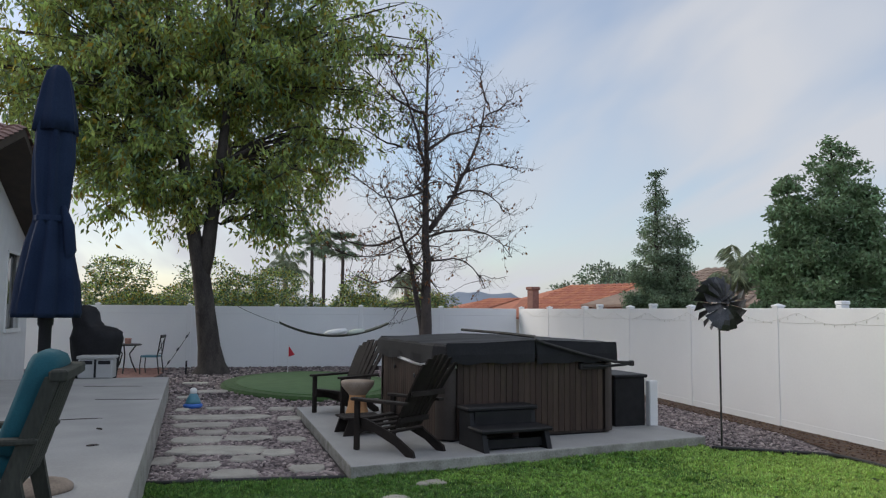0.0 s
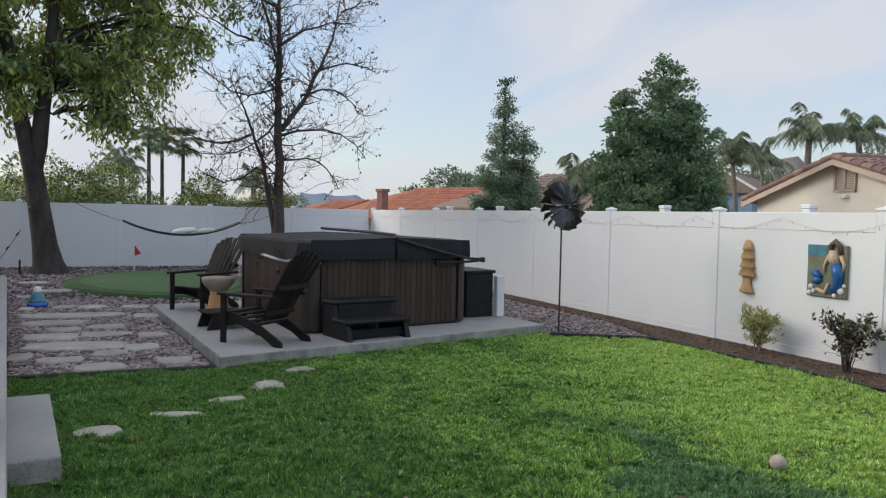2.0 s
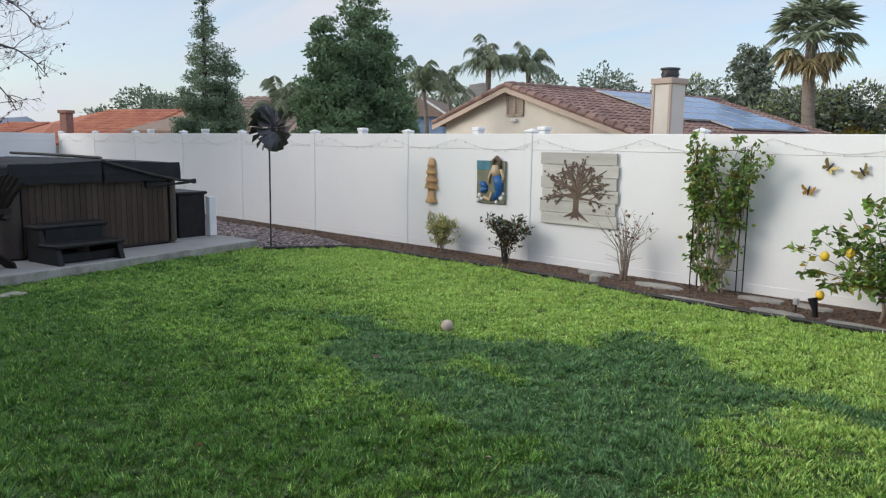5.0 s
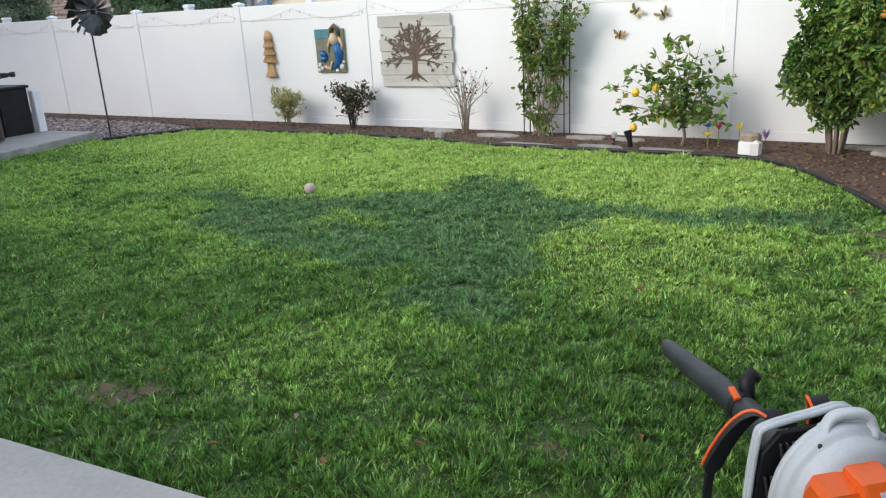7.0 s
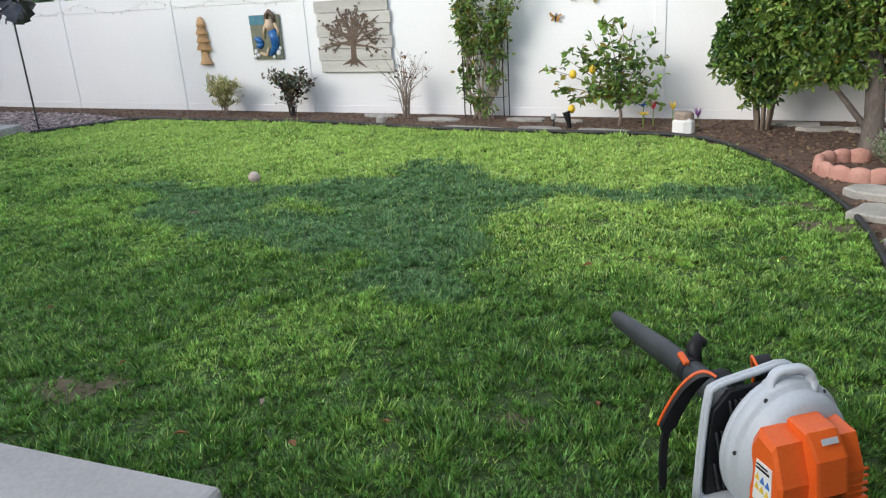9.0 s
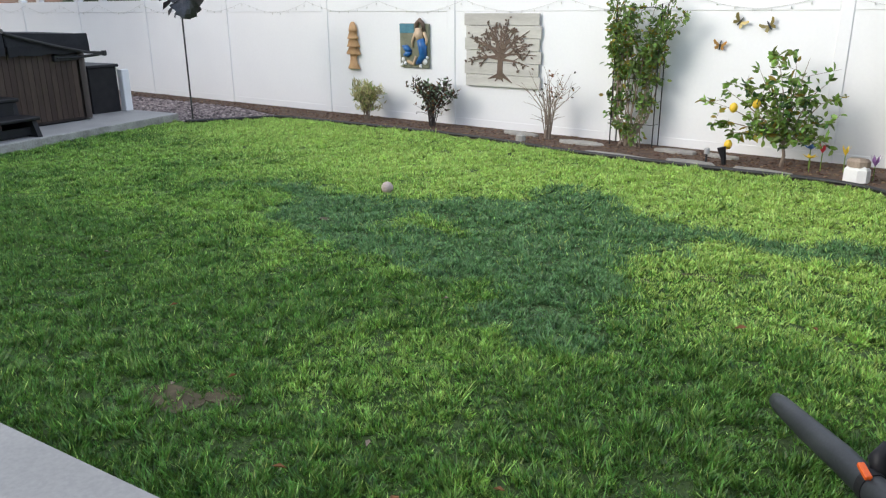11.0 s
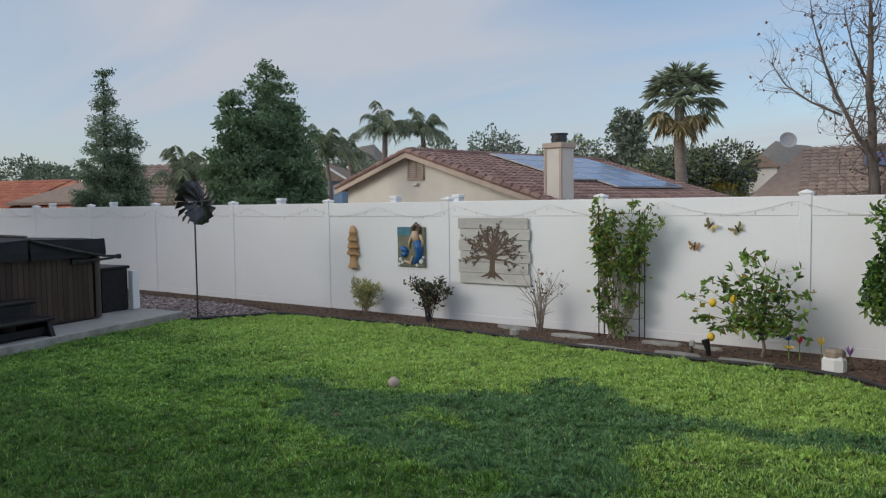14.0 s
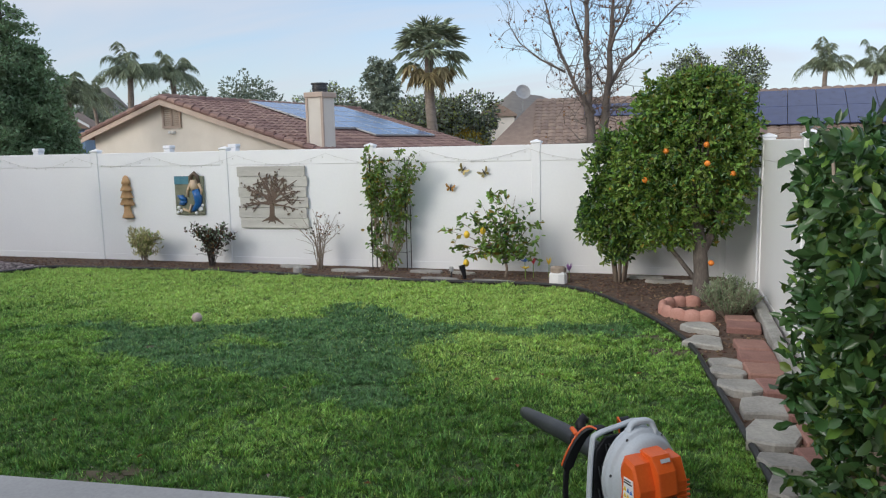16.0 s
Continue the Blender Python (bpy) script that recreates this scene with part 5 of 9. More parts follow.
for i, (az, el, d, c) in enumerate(((-89.2, 2.6, 45, 1.7), (-80.2, 2.0, 45, 1.5))):
    x, y = polar(az, d, (0.35, -7.4))
    palm("queen_palm", "low palm beyond the back fence", x, y, 1.68 + d * math.tan(radians(el)), c, 16, 60 + i, 0.18)
for i, (az, el) in enumerate(((9.4, 5.1), (12.2, 4.6))):
    x, y = polar(az, 55, E16)
    palm("queen_palm", "palm crown above a dark solar roof", x, y, 1.76 + 55 * math.tan(radians(el)) - 0.4, 1.9, 16, 70 + i, 0.16)


# hills on the horizon: rows of azimuth and elevation, built as rounded ridges
def ridge(name, label, mat, dist, az0, az1, peaks, depth):
    b = Build()
    n = 70
    vs = []
    for i in range(n + 1):
        az = az0 + (az1 - az0) * i / n
        el = sum(h * math.exp(-((az - c) / w) ** 2) for c, w, h in peaks) + 0.10 * math.sin(az * 3.1) + 0.06 * math.sin(az * 7.7)
        x, y = polar(az, dist)
        hz = max(0.0, dist * math.tan(radians(max(el, 0.02))))
        x2, y2 = polar(az, dist + depth)
        x3, y3 = polar(az, dist - depth)
        vs += [(x3, y3, -3), (x, y, hz), (x2, y2, -3)]
    fs = []
    for i in range(n):
        a = 3 * i
        fs += [(a, a + 3, a + 4, a + 1), (a + 1, a + 4, a + 5, a + 2)]
    b.add(vs, fs)
    return tagged(b.done(name, mat, smooth=True), label, "hill", kind="structure")


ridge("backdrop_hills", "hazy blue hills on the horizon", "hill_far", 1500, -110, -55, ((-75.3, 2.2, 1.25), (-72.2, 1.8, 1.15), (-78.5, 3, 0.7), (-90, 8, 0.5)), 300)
ridge("near_hill", "brown scrub hill behind the houses", "hill", 300, -60, 15, ((-41.3, 2.2, 4.6), (-36.0, 4.0, 2.2), (-11.8, 2.6, 3.6), (-7.0, 3.5, 3.2), (-24, 9, 1.0), (5, 8, 1.6)), 120)
# houses to the north-east
hx, hy = polar(-5.6, 46, E16)
hs1 = simple_house("brown_roof_house", "house with a broad brown roof and solar panels", turned(hx, hy, 0, 8), 12, 11.5, 1.6, 4.4, "tile_grey", "stucco_cream", hip=True, inset=0.35)
hx, hy = polar(-13.0, 60, E16)
hs2 = simple_house("white_house", "small cream two-storey house far off", turned(hx, hy, 0, -77), 2.5, 5, 4.15, 4.95, "tile_grey", "stucco_cream", ov=0.2)
Build().box(2.49, -0.42, 2.95, 2.53, -0.02, 3.50).done("window", "glass_dark", hs2, "small dark window")
hx, hy = polar(15.5, 36, E16)
hs3 = simple_house("solar_house", "house with a brown roof covered in solar panels", turned(hx, hy, 0, -6), 11, 16, 1.3, 3.85, "tile_grey", "stucco_cream")


def solar_rows(house, x0, z_ridge, slope_dir, n, m, pw=1.05, pl=1.7, off=0.6):
    dv = Vector(slope_dir).normalized()
    up = Vector((1, 0, 0)).cross(dv)
    if up.z < 0:
        up = -up
    me = Build().cbox(0.01, 0.01, 0, pw - 0.01, pl - 0.01, 0.04, 0.006).mesh("solar_panel", "solar_dark")
    for i in range(n):
        for j in range(m):
            p = Vector((x0 + i * pw, 0, z_ridge)) + dv * (off + j * pl) + up * 0.12
            o = new("solar_panel", me); o.parent = house
            o.matrix_basis = Matrix(((1, dv.x, up.x, p.x), (0, dv.y, up.y, p.y), (0, dv.z, up.z, p.z), (0, 0, 0, 1)))


solar_rows(hs3, -7.4, 3.88, (0, -5.5, -2.55), 14, 2)
solar_rows(hs1, -0.9, 4.4, (0, -6.0, -2.8), 4, 1, off=1.3)
Build().lathe([(0.02, 0), (0.28, 0.06), (0.42, 0.16), (0.44, 0.17), (0.28, 0.08), (0.02, 0.03)], 16, m=pose(-4.4, -1.0, 4.75, 70, 0, 20)).tube([(-4.4, -0.96, 3.7), (-4.4, -0.96, 4.75)], 0.03, 8).done("satellite_dish", "grey_plastic", hs1, "grey satellite dish")


# ---------------------------------------------------------------- hot tub and what stands round it
TUB = turned(-9.90, -4.45, 0.125, 9.5)


def hot_tub():
    """Local frame: x towards the lawn, y along the front towards the long fence, z from the slab."""
    h = thing("hot_tub", "brown panelled hot tub with a sagging black cover", "hot tub", at=TUB)
    S, H, r = 1.235, 0.98, 0.17
    # rounded square core, set behind the boards
    def ring(s, rr, n=6):
        out = []
        for cx, cy, a0 in ((1, 1, 0), (-1, 1, 90), (-1, -1, 180), (1, -1, 270)):
            for k in range(n + 1):
                a = radians(a0 + 90 * k / n)
                out.append((cx * (s - rr) + rr * math.cos(a), cy * (s - rr) + rr * math.sin(a)))
        return out
    core = Build().prism(ring(S - 0.03, r), 0.02, H)
    core.done("shell", "tub_trim", h)
    Build().prism(ring(S - 0.06, r), 0.0, 0.05).done("base_pan", "black", h)
    # cladding boards on the four sides
    bw = 0.082
    nb = int(2 * (S - r - 0.03) / bw)
    bm_ = Build().cbox(-0.012, -bw / 2 + 0.0012, 0.05, 0.016, bw / 2 - 0.0012, H - 0.02, 0.005).mesh("cladding_board", "tub_wood")
    for side in range(4):
        R = Matrix.Rotation(radians(90 * side), 4, "Z")
        for k in range(nb):
            y = (k - (nb - 1) / 2) * bw
            o = new("cladding_board", bm_); o.parent = h
            o.matrix_basis = R @ Matrix.Translation((S - 0.02, y, 0))
    # rounded corner posts
    for cx, cy in ((1, 1), (1, -1), (-1, 1), (-1, -1)):
        b = Build()
        a0 = {(1, 1): 0, (-1, 1): 90, (-1, -1): 180, (1, -1): 270}[(cx, cy)]
        n = 8
        vs = []
        for z in (0.03, H - 0.01):
            for k in range(n + 1):
                a = radians(a0 - 3 + 96 * k / n)
                vs.append((cx * (S - r) + (r + 0.006) * math.cos(a), cy * (S - r) + (r + 0.006) * math.sin(a), z))
        b.add(vs, [(k, k + 1, n + 2 + k, n + 1 + k) for k in range(n)])
        b.done("corner_post", "tub_trim", h, smooth=True)
    # top rim and the cover in two halves, folding across the middle, with a hanging skirt
    Build().prism(ring(S + 0.02, r), H - 0.02, H + 0.05).done("rim", "tub_trim", h)
    rng = random.Random(2)
    for s in (-1, 1):
        c = Build()
        n = 14
        W = S + 0.06
        top, bot = [], []
        cols = []
        # a closed half-lid: rows across y, each a profile from the fold outwards
        for i in range(n + 1):
            x = -W + 2 * W * i / n
            corner = max(0.0, abs(x) / W - 0.88) * 0.9
            wv = 0.010 * math.sin(i * 1.7 + s) + rng.uniform(-0.004, 0.004)
            drop = 0.02 * math.sin(i * 0.9 + 1) + rng.uniform(-0.012, 0.012)
            ye = W - corner
            cols.append([(x, s * 0.006, H + 0.05), (x, s * 0.006, H + 0.215 + wv * 0.4), (x, s * 0.05, H + 0.225 + wv * 0.4), (x, s * (ye * 0.55), H + 0.205 + wv), (x, s * (ye - 0.03), H + 0.175 + wv),
                         (x, s * ye, H + 0.15), (x, s * (ye + 0.012), H + 0.04 + wv), (x, s * (ye + 0.018 + wv), H - 0.055 + drop), (x, s * (ye + 0.004), H - 0.055 + drop), (x, s * (ye - 0.01), H + 0.06), (x, s * 0.006, H + 0.05)])
        m = len(cols[0])
        vs = [p for col in cols for p in col]
        fs = [(i * m + k, i * m + k + 1, (i + 1) * m + k + 1, (i + 1) * m + k) for i in range(n) for k in range(m - 1)]
        fs += [tuple(range(m - 1)), tuple(n * m + k for k in range(m - 2, -1, -1))]
        # skirts on the two ends
        for xe in (-1, 1):
            base = len(vs)
            q = 8
            for k in range(q + 1):
                y = s * (0.02 + (W - 0.12) * k / q)
                dr = rng.uniform(-0.02, 0.015)
                vs += [(xe * (W + 0.002), y, H + 0.19), (xe * (W + 0.02), y, H + 0.05), (xe * (W + 0.022), y, H - 0.06 + dr), (xe * (W + 0.008), y, H - 0.06 + dr), (xe * (W - 0.01), y, H + 0.17)]
            for k in range(q):
                a, d = base + 5 * k, base + 5 * k + 5
                fs += [(a + j, a + j + 1, d + j + 1, d + j) for j in range(4)]
        c.add(vs, fs)
        c.done("cover", "cover", h, "sagging black vinyl cover half")
    # cover lifter: bar across the top and side arms
    lb = Build()
    lb.tube([(-1.36, 0.16, H + 0.28), (0.3, 0.12, H + 0.27), (1.18, 0.06, H + 0.255), (1.31, 0.0, H + 0.22), (1.335, 0.12, H + 0.18), (1.36, 0.65, H + 0.04), (1.37, 1.12, H - 0.06), (1.35, 1.38, H - 0.08)], 0.02, 8)
    lb.tube([(1.28, 0.70, H - 0.12), (1.31, 1.0, H - 0.12), (1.36, 1.28, H - 0.10), (1.35, 1.40, H - 0.075)], 0.018, 8)
    lb.cbox(1.205, 0.66, H - 0.16, 1.285, 1.02, H - 0.075, 0.01)
    lb.cbox(1.32, 1.36, H - 0.12, 1.38, 1.42, H - 0.05, 0.01)
    lb.done("cover_lifter", "black_metal", h, "black tubular cover lifter", smooth=False)
    # straps and clips, small skirt vents
    for y in (-0.55, 0.55):
        Build().cbox(1.185, y - 0.02, H - 0.22, 1.195, y + 0.02, H - 0.03, 0.002).done("strap", "black", h)
    for x, z in ((0.35, 0.72), (-0.45, 0.78)):
        Build().lathe([(0.03, 0), (0.034, 0.008), (0.02, 0.016)], 10, m=pose(x, -S - 0.012, z, 90, 0, 0)).done("vent_knob", "black", h)
    return h


hot_tub()

# white towel caught under the cover at the corner
b = Build()
n = 8
vs, fs = [], []
for i in range(n + 1):
    t = i / n
    x = 1.12 - 1.9 * t
    z = 0.90 + 0.09 * t - 0.05 * math.sin(math.pi * t)
    vs += [(x, -1.286, z + 0.03), (x, -1.296, z), (x, -1.25, z - 0.03)]
for i in range(n):
    a = 3 * i
    fs += [(a, a + 3, a + 4, a + 1), (a + 1, a + 4, a + 5, a + 2)]
b.add(vs, fs)
b.add([(1.14, -1.16, 0.86), (1.23, -1.12, 0.86), (1.22, -1.0, 0.87), (1.17, -1.06, 0.98), (1.21, -1.18, 0.87), (1.19, -1.10, 0.96)], [(0, 1, 3), (1, 2, 3), (4, 1, 5), (0, 4, 5), (0, 3, 5), (2, 5, 3)])
tagged(b.done("towel", "white_cloth", at=TUB.copy()), "white cloth hanging out below the hot tub cover", "towel")


def spa_steps():
    at = turned(-8.52, -4.84, 0.125, 11)
    s = thing("spa_steps", "two-tread black plastic steps before the hot tub", "steps", at=at)
    for nm, x0, x1, z0, z1, y0, y1 in (("tread", 0.30, 0.68, 0.20, 0.245, -0.46, 0.46), ("tread", 0.02, 0.34, 0.40, 0.45, -0.46, 0.46)):
        Build().cbox(x0, y0, z0, x1, y1, z1, 0.015).done(nm, "black", s)
    for y in (-0.40, 0.40):
        b = Build()
        prof = [(0.03, 0), (0.70, 0), (0.62, 0.20), (0.34, 0.20), (0.30, 0.40), (0.03, 0.40)]
        m = len(prof)
        b.add([(x, y - 0.03, z) for x, z in prof] + [(x, y + 0.03, z) for x, z in prof],
              [tuple(range(m)), tuple(reversed(range(m, 2 * m)))] + [(k, m + k, m + (k + 1) % m, (k + 1) % m) for k in range(m)])
        b.done("side_panel", "black", s)
    Build().cbox(0.30, -0.37, 0.21, 0.33, 0.37, 0.40, 0.004).done("riser", "black", s)
    Build().cbox(0.55, -0.37, 0.02, 0.58, 0.37, 0.12, 0.004).done("riser", "black", s)


spa_steps()


def equipment_screen():
    e = thing("equipment_box", "low black storage box beside the hot tub", "storage box", at=turned(-9.36, -2.60, 0.125, 6.5))
    Build().cbox(-0.75, -0.24, 0, 0.0, 0.24, 0.66, 0.012).done("body", "black", e)
    Build().cbox(-0.78, -0.27, 0.655, 0.03, 0.27, 0.70, 0.012).done("lid", "black", e)
    p = Build().cbox(-9.44, -2.33, 0.125, -9.31, -2.21, 0.74, 0.01)
    tagged(p.done("post_stub", "vinyl"), "short white vinyl post on the concrete slab", "post")


equipment_screen()


# ---------------------------------------------------------------- adirondack chairs
def adirondack(at, label):
    """Local frame: x forward, y across, z up from the floor."""
    c = thing("adirondack_chair", label, "chair", at=at, group="chairs by the hot tub")
    # seat slats, curved down to the back
    for k in range(5):
        x = 0.50 - k * 0.105
        z = 0.36 - k * 0.028
        Build().cbox(x - 0.048, -0.26, z - 0.022, x + 0.048, 0.26, z, 0.006, m=None).done("seat_slat", "resin", c)
    # fanned back slats with a rounded top
    for k in range(7):
        s = k - 3
        b = Build()
        n = 5
        h = 0.87 - 0.012 * s * s
        vs = []
        for i in range(n + 1):
            t = i / n
            y = s * (0.064 + 0.026 * t)
            x = 0.05 - 0.40 * t - 0.05 * t * t
            z = 0.27 + h * t * 0.94
            w = 0.029 + 0.011 * t
            if i == n:
                w *= 0.7
            d = 0.012
            vs += [(x - d, y - w, z), (x - d, y + w, z), (x + d, y + w, z), (x + d, y - w, z)]
        fs = [(4 * i + a, 4 * i + (a + 1) % 4, 4 * i + 4 + (a + 1) % 4, 4 * i + 4 + a) for i in range(n) for a in range(4)]
        fs += [(3, 2, 1, 0), (4 * n, 4 * n + 1, 4 * n + 2, 4 * n + 3)]
        b.add(vs, fs)
        b.done("back_slat", "resin", c)
    for z, x, w in ((0.36, 0.0, 0.25), (0.66, -0.20, 0.28)):
        Build().cbox(x - 0.05, -w, z - 0.03, x - 0.02, w, z + 0.03, 0.006).done("back_rail", "resin", c)
    for s in (-1, 1):
        y = s * 0.305
        # arm, broad and flat with a rounded end
        b = Build()
        out = [(0.58, -0.055), (0.62, -0.03), (0.62, 0.03), (0.58, 0.055), (0.2, 0.06), (-0.18, 0.045), (-0.18, -0.045), (0.2, -0.06)]
        b.prism([(x, y + yy) for x, yy in out][::-1], 0.545, 0.575, 0.008)
        b.done("arm", "resin", c)
        Build().cbox(0.50, y - 0.02, 0, 0.575, y + 0.02, 0.545, 0.008).done("front_leg", "resin", c)
        # slanting rail from the front leg to the floor behind
        r = Build()
        pr = [(0.56, 0.24), (0.56, 0.36), (0.42, 0.345), (0.05, 0.23), (-0.25, 0.06), (-0.27, 0.0), (-0.16, 0.0), (0.0, 0.10), (0.3, 0.21)]
        m = len(pr)
        yy = s * 0.262
        r.add([(x, yy - 0.018, z) for x, z in pr] + [(x, yy + 0.018, z) for x, z in pr],
              [tuple(range(m)), tuple(reversed(range(m, 2 * m)))] + [(k, m + k, m + (k + 1) % m, (k + 1) % m) for k in range(m)])
        r.done("rear_leg", "resin", c)
    return c


def facing(x, y, z, dx, dy):
    return turned(x, y, z, math.degrees(math.atan2(dy, dx)))


adirondack(facing(-8.01, -5.90, 0.125, -0.77, -0.64), "dark brown resin adirondack chair before the hot tub")
adirondack(facing(-11.48, -6.17, 0.125, 0.62, -0.78), "dark brown resin adirondack chair beside a pedestal table")


def footrest():
    f = thing("footrest", "low dark brown slatted footrest", "footrest", at=facing(-9.38, -6.32, 0.125, -0.2, 0.98))
    for k in range(4):
        y = (k - 1.5) * 0.11
        Build().cbox(-0.26, y - 0.05, 0.20, 0.26, y + 0.05, 0.225, 0.006).done("slat", "resin", f)
    for y in (-0.19, 0.19):
        b = Build()
        pr = [(-0.27, 0), (-0.14, 0), (0.0, 0.05), (0.20, 0.06), (0.26, 0.2), (-0.2, 0.2)]
        m = len(pr)
        b.add([(x, y - 0.018, z) for x, z in pr] + [(x, y + 0.018, z) for x, z in pr],
              [tuple(range(m)), tuple(reversed(range(m, 2 * m)))] + [(k, m + k, m + (k + 1) % m, (k + 1) % m) for k in range(m)])
        b.done("side", "resin", f)


footrest()


def pedestal_table():
    t = thing("side_table", "round terracotta pedestal table with a bowl-shaped top", "side table", at=pose(-10.4, -6.24, 0.125))
    Build().lathe([(0.17, 0), (0.18, 0.02), (0.165, 0.10), (0.135, 0.22), (0.115, 0.34), (0.12, 0.38)], 20).done("pedestal", "stone_table", t, "orange terracotta pedestal", smooth=True)
    Build().lathe([(0.12, 0.37), (0.15, 0.41), (0.20, 0.46), (0.225, 0.50), (0.235, 0.53), (0.235, 0.555), (0.225, 0.565)], 24).done("top", "table_top", t, "brown cast bowl top", smooth=True)


pedestal_table()


# ---------------------------------------------------------------- putting green, flag, path stones
def putting_green():
    g = thing("putting_green", "oval artificial turf putting green with a darker fringe", "putting green", kind="structure")
    for nm, rx_, ry_, z, mat in (("fringe", 2.95, 1.95, 0.085, "turf_fringe"), ("green", 2.6, 1.62, 0.10, "turf")):
        b = Build()
        n = 48
        out = []
        for k in range(n):
            a = 2 * math.pi * k / n
            w = 1 + 0.05 * math.sin(2 * a + 0.6) + 0.03 * math.sin(3 * a)
            out.append((-16.75 + rx_ * w * math.cos(a), -6.55 + ry_ * w * math.sin(a)))
        b.prism(out, -0.02, z, 0.05 if nm == "fringe" else 0.012)
        b.done(nm, mat, g, smooth=False)


putting_green()


def golf_flag():
    f = thing("golf_flag", "small red flag on a thin white pole", "flag", at=pose(-19.3, -7.03, 0.06))
    Build().tube([(0, 0, -0.06), (0, 0, 0.72)], 0.009, 8).done("pole", "white_paint", f)
    Build().add([(0, 0.0, 0.71), (0.01, 0.16, 0.48), (0, 0.0, 0.42), (0.012, 0.07, 0.60), (-0.008, 0.0, 0.71), (0.002, 0.16, 0.475), (-0.008, 0.0, 0.42)],
                [(0, 3, 1), (0, 2, 3), (2, 1, 3), (4, 5, 6)]).done("pennant", "red_cloth", f, "red cloth pennant")
    s = thing("garden_stake", "short dark stake by the tree trunk", "stake", at=pose(-19.9, -9.55, 0))
    Build().tube([(0, 0, -0.05), (0, 0.01, 0.36)], 0.022, 8).done("rod", "black", s)


golf_flag()


def clip_line():
    """A slack cord with dark clips, tied to the back fence and pegged to the ground."""
    c = thing("peg_line", "thin slanting cord with dark clips by the back fence", "cord")
    p0, p1 = Vector((-22.28, -9.72, 1.02)), Vector((-22.0, -10.35, 0.0))
    Build().tube(bez(p0, p1, (0, 0, -0.03), 6), 0.008, 5).done("cord", "rope", c)
    for u in (0.12, 0.48, 0.82):
        q = p0.lerp(p1, u)
        d = (p1 - p0).normalized()
        Build().tube([q - d * 0.06, q, q + d * 0.06], [0.012, 0.028, 0.012], 6).done("clip", "black", c)


clip_line()


def float_ornament():
    o = thing("pool_dispenser", "blue and white pear-shaped pool dispenser on gravel", "pool dispenser", at=pose(-13.1, -8.70, 0.0))
    Build().lathe([(0.10, 0.0), (0.15, 0.03), (0.16, 0.07), (0.12, 0.10)], 18).done("float_ring", "label_blue", o, "dark blue float ring", smooth=True)
    Build().lathe([(0.13, 0.09), (0.12, 0.13), (0.085, 0.21), (0.055, 0.26)], 18).done("body", "tile_sea", o, "light blue body", smooth=True)
    Build().lathe([(0.055, 0.255), (0.058, 0.27), (0.055, 0.33), (0.03, 0.35)], 16).done("cap", "white_paint", o, "white cap", smooth=True)


float_ornament()


def rough_stone(rng, lx, ly, th, n=9, bevel=0.012, rough=0.16, square=2.6):
    out = []
    for k in range(n):
        a = 2 * math.pi * k / n + rng.uniform(-0.15, 0.15)
        c, s = math.cos(a), math.sin(a)
        q = (abs(c) ** square + abs(s) ** square) ** (-1 / square)
        rr = q * (1 + rng.uniform(-rough, rough))
        out.append((lx / 2 * rr * c, ly / 2 * rr * s))
    return Build().prism(out, -0.03, th, bevel)


def stone_things(name, rows, mat, label, category, group, seed, th=0.03, n=9, rough=0.16, size=1.0, square=2.6):
    """One stone a row: x, y, length along x, along y, turn, height of its bed, tilt."""
    rng = random.Random(seed)
    for x, y, lx, ly, ang, z, tilt in rows:
        ob = rough_stone(rng, lx * size, ly * size, th, n, 0.012, rough, square).done(name, mat, at=pose(x, y, z, tilt * rng.uniform(-1, 1), tilt, ang))
        tagged(ob, label, category, group)


PATH_ROWS = [(-7.65, -8.0, -7.53), (-8.43, -7.84, -7.47), (-8.14, -8.38, -7.94), (-9.0, -8.53, -7.51), (-9.77, -8.62, -8.03), (-9.81, -8.0, -7.45), (-11.79, -8.84, -7.41), (-10.48, -7.92, -7.47),
             (-11.02, -8.74, -8.0), (-9.62, -7.31, -6.99), (-8.75, -7.5, -7.14), (-7.78, -7.21, -6.88), (-12.87, -8.47, -8.15), (-12.79, -8.1, -7.69), (-12.66, -7.43, -7.05), (-14.6, -9.14, -8.85),
             (-12.76, -8.94, -8.74), (-10.35, -8.40, -8.01), (-8.44, -8.67, -8.45), (-15.6, -8.9, -8.3), (-17.4, -9.3, -8.8), (-11.5, -7.3, -6.95)]
r5 = random.Random(9)
stone_things("path_stone", [(x, (a + c) / 2, r5.uniform(0.34, 0.52) if c - a > 0.5 else r5.uniform(0.28, 0.4), (c - a) * 1.06, r5.uniform(-4, 4), 0.012, 0.6) for x, a, c in PATH_ROWS], "flag",
             "pale tan flagstone set in gravel", "flagstone", "gravel path stones", 17, 0.030, 15, 0.15, 1.0, 4.5)
stone_things("stepping_stone", [(-5.29, -7.77, 0.30, 0.32, 12, -0.006, 0.5), (-5.60, -7.20, 0.13, 0.44, -14, -0.006, 0.5), (-5.94, -6.76, 0.18, 0.34, 10, -0.006, 0.5), (-6.38, -6.33, 0.32, 0.34, 8, -0.006, 0.5), (-7.0, -5.87, 0.20, 0.33, 10, -0.006, 0.5)],
             "flag", "grey-tan flagstone set flush in the grass", "stepping stone", "lawn stepping stones", 18, 0.028)


